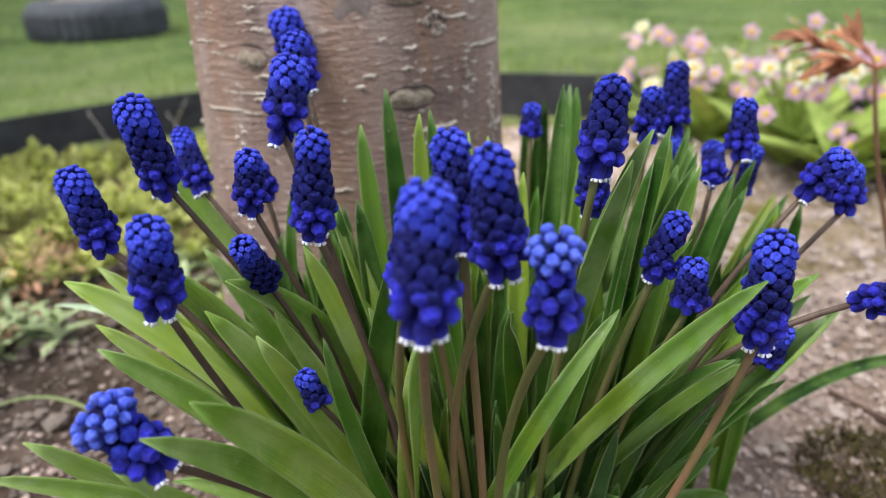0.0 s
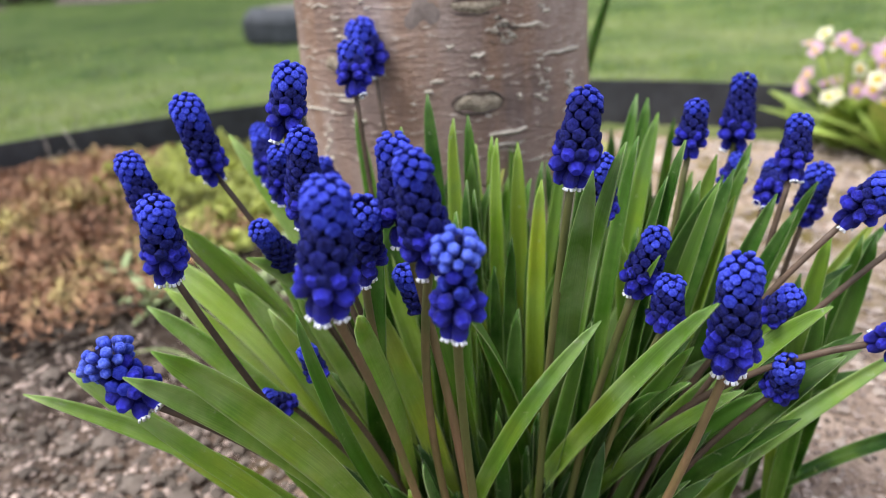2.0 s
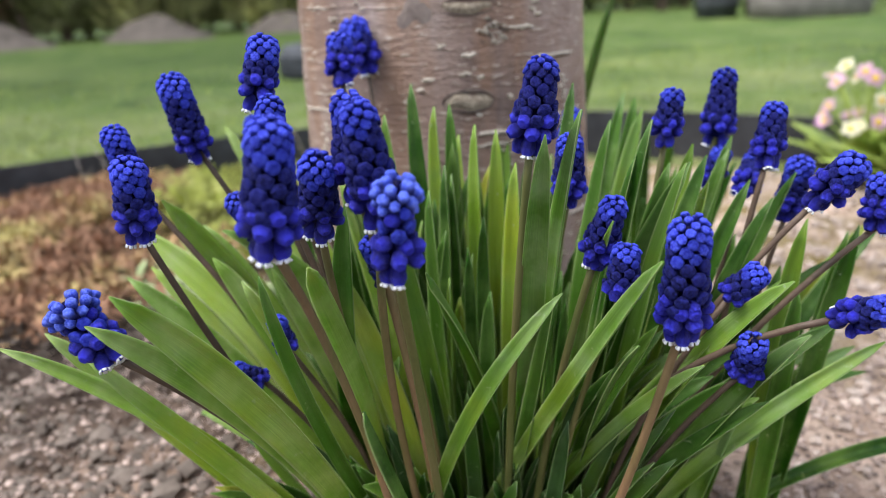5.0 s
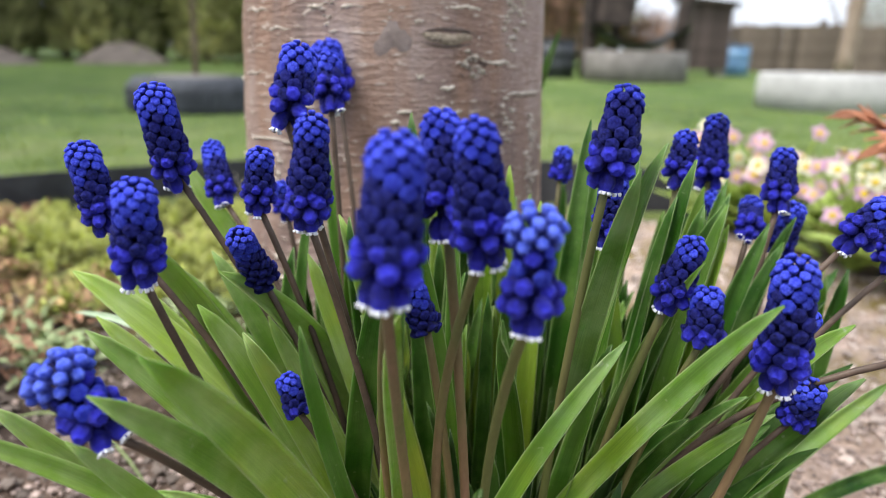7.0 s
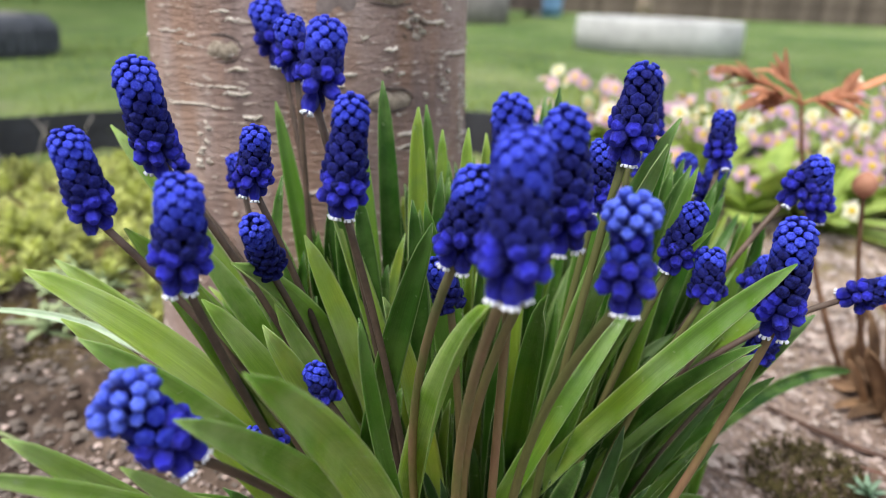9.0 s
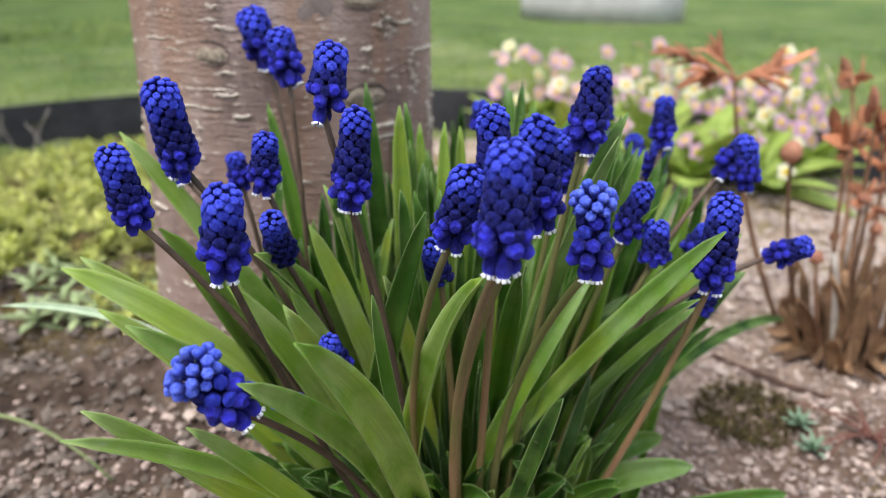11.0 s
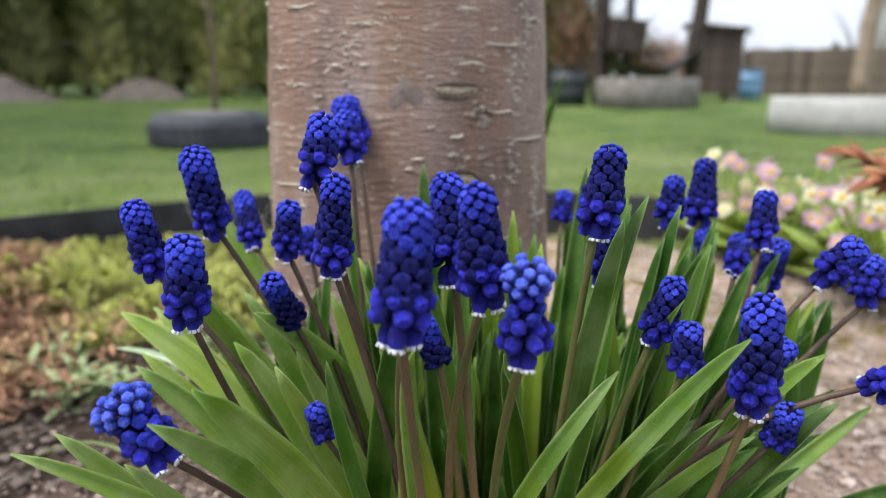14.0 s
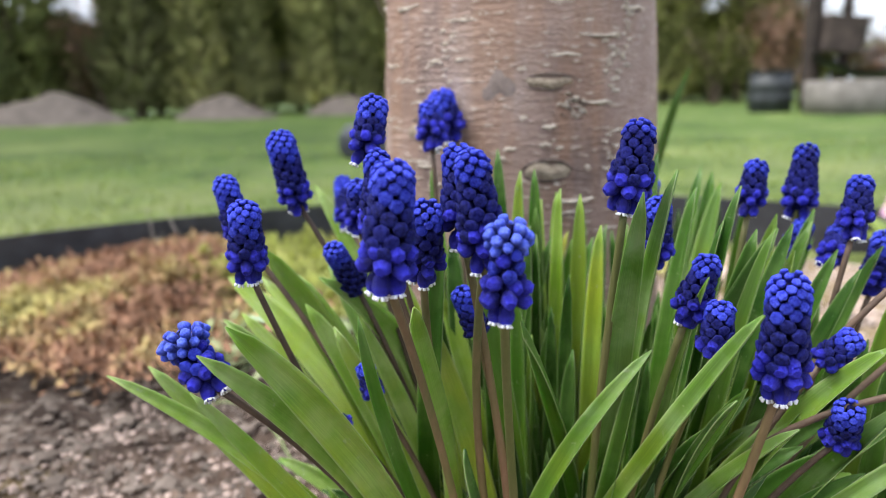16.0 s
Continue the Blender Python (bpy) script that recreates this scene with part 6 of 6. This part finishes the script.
def build_tyre():
    t = thing("tyre_planter", "old grey tyre used as a planter with soil inside", "planter", at=(-1.44, 2.90, -0.01))
    prof = [(0.175, 0.0), (0.235, 0.0), (0.265, 0.022), (0.273, 0.07), (0.268, 0.115), (0.240, 0.142), (0.195, 0.145), (0.180, 0.12), (0.20, 0.07), (0.175, 0.0)]
    prof = [(r * 0.95, z * 1.16) for r, z in prof]
    v, f = lathe(prof, 48, cap=False)
    part("tyre", mesh_of("tyre", v, f, MAT_TYRE), t)
    for k in range(40):
        a = 2 * math.pi * k / 40
        q = Matrix.Rotation(a, 4, "Z") @ Matrix.Diagonal((0.95, 0.95, 1.16, 1))
        vs = [q @ Vector(p) for p in ((0.264, -0.012, 0.030), (0.264, 0.012, 0.030), (0.279, 0.010, 0.038), (0.279, -0.010, 0.038), (0.264, -0.012, 0.110), (0.264, 0.012, 0.110), (0.279, 0.010, 0.103), (0.279, -0.010, 0.103))]
        part("tread_block", mesh_of("tread_block", vs, [(0, 1, 2, 3), (7, 6, 5, 4), (3, 2, 6, 7), (0, 3, 7, 4), (1, 5, 6, 2)], MAT_TYRE, smooth=False), t)
    v, f = lathe([(0.170, 0.06), (0.180, 0.145), (0.165, 0.166), (0.10, 0.172), (0.01, 0.176)], 24)
    part("soil", mesh_of("planter_soil", v, f, MAT_STONE), t, "dry grey soil")
    s = thing("sapling", "thin young sapling staked in the tyre planter", "tree", at=(-1.42, 2.90, 0.135))
    v, f = tube(curve3((0, 0, 0), (0.012, 0, 0.6), (-0.01, 0, 1.3), 10), [0.013 - 0.0006 * i for i in range(11)], 8)
    part("trunk", mesh_of("sapling_trunk", v, f, MAT_TWIGS), s)
    rng = random.Random(8)
    for k in range(9):
        z = 0.35 + 0.09 * k
        a = 2.4 * k
        e = Vector((math.cos(a) * 0.28, math.sin(a) * 0.28, z + 0.2))
        v, f = tube(curve3((0, 0, z), (e + Vector((0, 0, z))) / 2 - Vector((0, 0, 0.02)), e, 6), [0.005 - 0.0005 * i for i in range(7)], 6)
        part("limb", mesh_of("sapling_limb", v, f, MAT_TWIGS), s)
    heap = Heap()
    for _ in range(600):
        a, z = rng.uniform(0, 6.28), rng.uniform(0.05, 1.3)
        r = rng.uniform(0.02, 0.26)
        w = Vector((rng.uniform(-1, 1), rng.uniform(-1, 1), rng.uniform(-0.3, 1))).normalized()
        small_leaf(heap, Vector((math.cos(a) * r, math.sin(a) * r, z)), w, 0.035, 0.014)
    part("crown", mesh_of("sapling_crown", heap.v, heap.f, MAT_SHRUB, smooth=False), s)


def concrete_ring(x, y, r, h, wall, name, label, mat, fill):
    t = thing(name, label, "planter", at=(x, y, 0))
    v, f = lathe([(r - wall, 0.0), (r, 0.0), (r + 0.004, h * 0.5), (r, h - 0.012), (r - 0.012, h), (r - wall + 0.01, h), (r - wall, h - 0.01), (r - wall, 0.0)], 64, cap=False)
    part("ring", mesh_of("ring", v, f, mat), t)
    v, f = lathe([(r - wall, h * 0.55), (r - wall, h * 0.75), (r * 0.4, h * 0.82), (0.02, h * 0.84)], 32)
    part("soil", mesh_of("ring_soil", v, f, fill), t)
    return t


def board(w, d, h):
    """A board with eased edges, standing on its foot."""
    e = min(w, d) * 0.15
    pts = [(-w / 2 + e, -d / 2), (w / 2 - e, -d / 2), (w / 2, -d / 2 + e), (w / 2, d / 2 - e), (w / 2 - e, d / 2), (-w / 2 + e, d / 2), (-w / 2, d / 2 - e), (-w / 2, -d / 2 + e)]
    v = [(x, y, 0) for x, y in pts] + [(x, y, h) for x, y in pts]
    f = [tuple(range(7, -1, -1)), tuple(range(8, 16))] + [(i, (i + 1) % 8, (i + 1) % 8 + 8, i + 8) for i in range(8)]
    return v, f


def build_fence():
    """A long weathered board fence across the end of the garden."""
    a, b = Vector((2.4, 14.2, 0)), Vector((19.0, 10.6, 0))
    run = b - a
    n = 118
    ang = math.atan2(run.y, run.x)
    fence = thing("fence", "weathered grey-brown wooden board fence", "fence", at=a)
    v, f = board(run.length / n * 1.08, 0.022, 0.82)
    slat = mesh_of("slat", v, f, MAT_WOOD, smooth=False)
    rng = random.Random(4)
    for k in range(n):
        p = run * ((k + 0.5) / n)
        m = Matrix.Translation((p.x, p.y - 0.026 * (k % 2), rng.uniform(-0.02, 0.02))) @ Matrix.Rotation(ang, 4, "Z") @ Matrix.Rotation(rng.uniform(-0.012, 0.012), 4, "Y")
        part("slat", slat, fence, matrix=m)
    v, f = board(0.10, 0.10, 0.92)
    post = mesh_of("post", v, f, MAT_WOOD, smooth=False)
    for k in range(8):
        p = run * ((k + 0.1) / 7.4) + Vector((0, 0.08, 0))
        part("post", post, fence, matrix=Matrix.Translation(p))
    v, f = board(run.length, 0.04, 0.09)
    rail = mesh_of("rail", v, f, MAT_WOOD, smooth=False)
    for z in (0.16, 0.60):
        p = run * 0.5
        part("rail", rail, fence, matrix=Matrix.Translation((p.x, p.y + 0.04, z)) @ Matrix.Rotation(ang, 4, "Z"))


def build_cabin():
    c = thing("garden_cabin", "small dark brown wooden garden cabin with sloping roof", "shed", at=(2.12, 10.3, 0))
    w, d, h = 0.60, 0.62, 0.80
    v, f = board(w / 9 * 0.96, 0.025, h)
    plank = mesh_of("cabin_plank", v, f, MAT_CABIN, smooth=False)
    for k in range(9):
        x = -w / 2 + (k + 0.5) * w / 9
        part("plank", plank, c, matrix=Matrix.Translation((x, -d / 2, 0.12)))
        part("plank", plank, c, matrix=Matrix.Translation((x, d / 2, 0.12)))
    for sx in (-1, 1):
        for k in range(8):
            y = -d / 2 + (k + 0.5) * d / 8
            part("plank", plank, c, matrix=Matrix.Translation((sx * w / 2, y, 0.12)) @ Matrix.Rotation(math.pi / 2, 4, "Z"))
    v, f = board(w + 0.2, d + 0.2, 0.05)
    part("roof", mesh_of("cabin_roof", v, f, MAT_DARKWOOD, smooth=False), c, "dark flat roof", Matrix.Translation((0, 0, h + 0.13)) @ Matrix.Rotation(0.10, 4, "Y"))
    v, f = board(0.09, 0.09, 0.14)
    foot = mesh_of("cabin_foot", v, f, MAT_STONE, smooth=False)
    for sx in (-1, 1):
        for sy in (-1, 1):
            part("foot", foot, c, matrix=Matrix.Translation((sx * w * 0.42, sy * d * 0.42, 0)))


def build_pump():
    """Dark timber well head over the grey stone ring, with a slung dark sheet."""
    p = thing("well_head", "dark timber well head with a slung black sheet", "well", at=(1.15, 8.6, 0.0))
    for x, y, h, r, lean in ((-0.62, 0.0, 2.3, 0.085, 0.0), (-0.30, 0.25, 2.2, 0.05, 0.02), (0.42, 0.1, 2.4, 0.085, 0.16)):
        pts = curve3((x, y, 0), (x + lean * 0.4, y, h / 2), (x + lean, y, h), 8)
        v, f = tube(pts, [r * (1.15 - 0.04 * i) for i in range(9)], 9)
        part("post", mesh_of("well_post", v, f, MAT_DARKWOOD), p)
    v, f = board(0.42, 0.4, 0.36)
    part("box", mesh_of("well_box", v, f, MAT_DARKWOOD, smooth=False), p, matrix=Matrix.Translation((-0.36, 0.1, 0.60)) @ Matrix.Rotation(0.12, 4, "Y"))
    n, vs, fs = 14, [], []
    for lay in (0, 1):
        for i in range(n + 1):
            for j in range(5):
                x = -0.62 + 1.1 * i / n
                y = -0.25 + 0.5 * j / 4
                z = 0.62 - 0.22 * math.sin(math.pi * i / n) - 0.05 * math.sin(math.pi * j / 4) - 0.03 * lay
                vs.append((x, y, z))
    m = (n + 1) * 5
    for i in range(n):
        for j in range(4):
            q = i * 5 + j
            fs.append((q, q + 5, q + 6, q + 1))
            fs.append((m + q + 1, m + q + 6, m + q + 5, m + q))
    part("sheet", mesh_of("well_sheet", vs, fs, MAT_BUCKET), p, "sagging black sheet")


def barrel(x, y, r, h, name, label, mat, group=""):
    b = thing(name, label, "container", group, at=(x, y, 0))
    v, f = lathe([(r * 0.86, 0), (r * 0.95, 0.03 * h), (r, 0.3 * h), (r * 1.04, 0.33 * h), (r * 1.01, 0.36 * h), (r * 1.01, 0.64 * h), (r * 1.05, 0.67 * h), (r, 0.70 * h), (r * 0.97, h), (r * 0.90, h), (r * 0.88, h * 0.93), (r * 0.1, h * 0.92)], 28)
    part("body", mesh_of(name + "_body", v, f, mat), b)
    v, f = lathe([(r * 0.98, h * 0.965), (r * 1.05, h * 0.97), (r * 1.05, h * 1.0), (r * 0.98, h * 1.005)], 28)
    part("rim", mesh_of(name + "_rim", v, f, mat), b)


def mound(x, y, rx, ry, h, seed):
    n, vs, fs = 22, [], []
    for j in range(n + 1):
        for i in range(n + 1):
            u, w = i / n * 2 - 1, j / n * 2 - 1
            d = math.hypot(u, w)
            z = 0.62 * h * math.cos(min(1, d) * math.pi / 2) ** 1.15 * (1 + 0.4 * noise.noise(Vector((u * 2 + seed, w * 2, 0)))) - 0.02
            vs.append((u * rx, w * ry, z + 0.02 * noise.noise(Vector((u * 7, w * 7, seed)))))
    for j in range(n):
        for i in range(n):
            k = j * (n + 1) + i
            fs.append((k, k + 1, k + n + 2, k + n + 1))
    ob = new("earth_mound", mesh_of("earth_mound", vs, fs, MAT_MOUND))
    ob.location = (x, y, 0)
    tagged(ob, "heap of pale brown earth at the lawn's edge", "mound", "earth mounds")


def conifer(x, y, h, r, seed, mat=None, label="dense dark green columnar conifer"):
    """A columnar evergreen: a trunk and a crown of many small sprays."""
    rng = random.Random(seed)
    t = thing("conifer", label, "tree", "trees behind the lawn", at=(x, y, 0))
    v, f = tube([Vector((0, 0, -0.05)), Vector((0.02, 0, h * 0.5)), Vector((0, 0.02, h * 0.95))], [0.09, 0.06, 0.02], 8)
    part("trunk", mesh_of("conifer_trunk", v, f, MAT_TWIGS), t)
    heap = Heap()
    for _ in range(2000):
        z = h * (0.02 + 0.98 * rng.random())
        prof = r * (1 - (z / h) ** 2.2) ** 0.7 * (1 + 0.25 * math.sin(z * 3 + seed))
        a = rng.uniform(0, 6.28)
        q = prof * rng.uniform(0.55, 1.08) * (1 + 0.25 * noise.noise(Vector((math.cos(a) * 2, math.sin(a) * 2, z * 1.5 + seed))))
        w = Vector((math.cos(a), math.sin(a), rng.uniform(0.2, 2.0))).normalized()
        small_leaf(heap, Vector((math.cos(a) * q, math.sin(a) * q, z)), w, rng.uniform(0.20, 0.40), rng.uniform(0.10, 0.20))
    part("crown", mesh_of("conifer_crown", heap.v, heap.f, mat or MAT_CONIFER, smooth=False), t)


def shrub(x, y, h, r, seed, mat, label, leaves=1500):
    rng = random.Random(seed)
    t = thing("shrub", label, "shrub", "shrubs behind the lawn", at=(x, y, 0))
    for k in range(9):
        a = 0.7 * k
        e = Vector((math.cos(a) * r * 0.8, math.sin(a) * r * 0.8, h * rng.uniform(0.7, 1.05)))
        v, f = tube(curve3((math.cos(a) * 0.05, math.sin(a) * 0.05, -0.03), e * 0.5 - Vector((e.x, e.y, 0)) * 0.2, e, 7), [0.035 - 0.004 * i for i in range(8)], 6)
        part("limb", mesh_of("shrub_limb", v, f, MAT_TWIGS), t)
    heap = Heap()
    for _ in range(leaves):
        a, el = rng.uniform(0, 6.28), math.asin(rng.uniform(-0.9, 1))
        q = rng.uniform(0.35, 1.05) * (1 + 0.35 * noise.noise(Vector((math.cos(a) * 2, math.sin(a) * 2, el * 2 + seed))))
        p = Vector((math.cos(a) * math.cos(el) * r * q, math.sin(a) * math.cos(el) * r * q, h * 0.52 + math.sin(el) * h * 0.5 * q))
        w = Vector((rng.uniform(-1, 1), rng.uniform(-1, 1), rng.uniform(-0.4, 1))).normalized()
        small_leaf(heap, p, w, rng.uniform(0.07, 0.16), rng.uniform(0.03, 0.06))
    part("crown", mesh_of("shrub_crown", heap.v, heap.f, mat, smooth=False), t)


def build_garden():
    build_tyre()
    concrete_ring(1.72, 4.22, 0.48, 0.20, 0.06, "ring_planter", "pale grey concrete ring planter standing on the lawn", MAT_CONCRETE, MAT_MOUND)
    concrete_ring(0.95, 7.55, 0.51, 0.31, 0.08, "stone_ring", "weathered grey concrete well ring on the lawn", MAT_STONE, MAT_MOUND)
    build_pump()
    build_cabin()
    build_fence()
    barrel(2.82, 11.2, 0.20, 0.43, "blue_barrel", "light blue plastic rain barrel by the cabin", MAT_BLUE)
    barrel(0.16, 8.0, 0.21, 0.42, "bucket", "dark plastic bucket on the lawn", MAT_BUCKET)
    for k, (x, y, rx, ry, h) in enumerate(((-8.95, 6.7, 1.5, 0.9, 0.66), (-7.1, 8.2, 0.95, 0.6, 0.50), (-5.6, 9.1, 0.75, 0.5, 0.44), (-10.6, 5.4, 1.4, 0.9, 0.5))):
        mound(x, y, rx, ry, h, k * 3.1)
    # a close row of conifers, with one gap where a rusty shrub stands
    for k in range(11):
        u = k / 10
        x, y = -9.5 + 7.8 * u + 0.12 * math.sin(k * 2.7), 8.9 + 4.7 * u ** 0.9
        conifer(x, y, 3.7 + 0.7 * math.sin(k * 2.1), 0.40 + 0.09 * math.cos(k * 1.3), 200 + k, MAT_OLIVE_LIT, "olive green columnar conifer behind the lawn")
    for k, (x, y) in enumerate(((-12.4, 7.6), (-11.9, 8.4), (-13.6, 7.0), (-14.6, 6.0), (-11.6, 6.9))):
        conifer(x, y, 4.0 + 0.4 * math.sin(k), 0.85, 240 + k)
    for k in range(12):
        u = k / 11
        conifer(-10.2 + 7.8 * u, 11.6 + 4.6 * u, 4.4 + 0.5 * math.sin(k * 1.7), 0.95, 260 + k)
    shrub(-10.7, 9.2, 2.2, 0.7, 301, MAT_RUST, "bare rusty brown shrub between the conifers")
    conifer(-12.0, 9.5, 1.7, 1.0, 305, MAT_CONIFER, "low dark evergreen in the gap of the hedge")
    shrub(-1.3, 13.6, 3.2, 1.2, 302, MAT_SHRUB, "yellow-green budding shrub behind the lawn", 2200)
    shrub(-0.35, 13.9, 2.4, 0.7, 304, MAT_SHRUB, "yellow-green budding shrub behind the lawn", 1600)
    shrub(0.2, 13.2, 2.6, 1.1, 303, MAT_SHRUB, "yellow-green budding shrub behind the lawn", 2200)
    for k, (x, y, h) in enumerate(((-10.9, 10.7, 4.6), (-13.7, 9.0, 4.8), (-0.9, 15.4, 1.5), (0.0, 15.6, 2.5))):
        conifer(x, y, h, 1.05, 280 + k)
    for k, (x, y) in enumerate(((14.6, 30.0), (16.2, 29.4), (17.9, 28.8))):
        shrub(x, y, 2.3, 1.1, 320 + k, MAT_SHRUB, "dense green bush beyond the fence", 2600)
    for k, (x, y, h) in enumerate(((0.35, 12.6, 1.7), (1.15, 12.9, 1.35), (1.75, 13.0, 1.0))):
        shrub(x, y, h, 0.6, 330 + k, MAT_RUST if k != 1 else MAT_SHRUB, "twiggy brown shrub behind the well", 1500)
    pts = curve3((4.72, 12.2, -0.05), (4.80, 12.2, 1.5), (4.95, 12.2, 3.4), 10)
    rod("wooden_pole", "pale brown wooden pole standing before the fence", "pole", pts, 0.125, 0.10, MAT_POLE, 10)
    house = thing("house", "grey plastered house far beyond the fence", "house", at=(22.6, 44.0, 0))
    v, f = board(8.5, 6.0, 5.2)
    part("wall", mesh_of("house_wall", v, f, MAT_PLASTER, smooth=False), house)
    v = [(-4.6, -3.4, 5.2), (4.6, -3.4, 5.2), (4.6, 3.4, 5.2), (-4.6, 3.4, 5.2), (-4.6, 0, 7.4), (4.6, 0, 7.4)]
    part("roof", mesh_of("house_roof", v, [(0, 1, 5, 4), (2, 3, 4, 5), (0, 4, 3), (1, 2, 5), (3, 2, 1, 0)], MAT_TYRE, smooth=False), house, "dark grey pitched roof")
    shrub(-0.6, 11.6, 1.2, 0.6, 304, MAT_SHRUB, "low yellow-green shrub behind the lawn", 900)
    # far trees beyond the fence
    rng = random.Random(66)
    for k in range(26):
        x = 2.0 + k * 1.9
        y = 34 + rng.uniform(-3, 6) - k * 0.5
        shrub(x, y, rng.uniform(2.0, 3.4), rng.uniform(1.4, 2.0), 400 + k, MAT_RUST if k % 3 else MAT_SHRUB, "distant bare brown bush beyond the fence", 260)


build_carpets()
build_gravel()
build_grit()
build_weeds()
build_primroses()
build_peony()
build_bits()
build_garden()
build_grass()
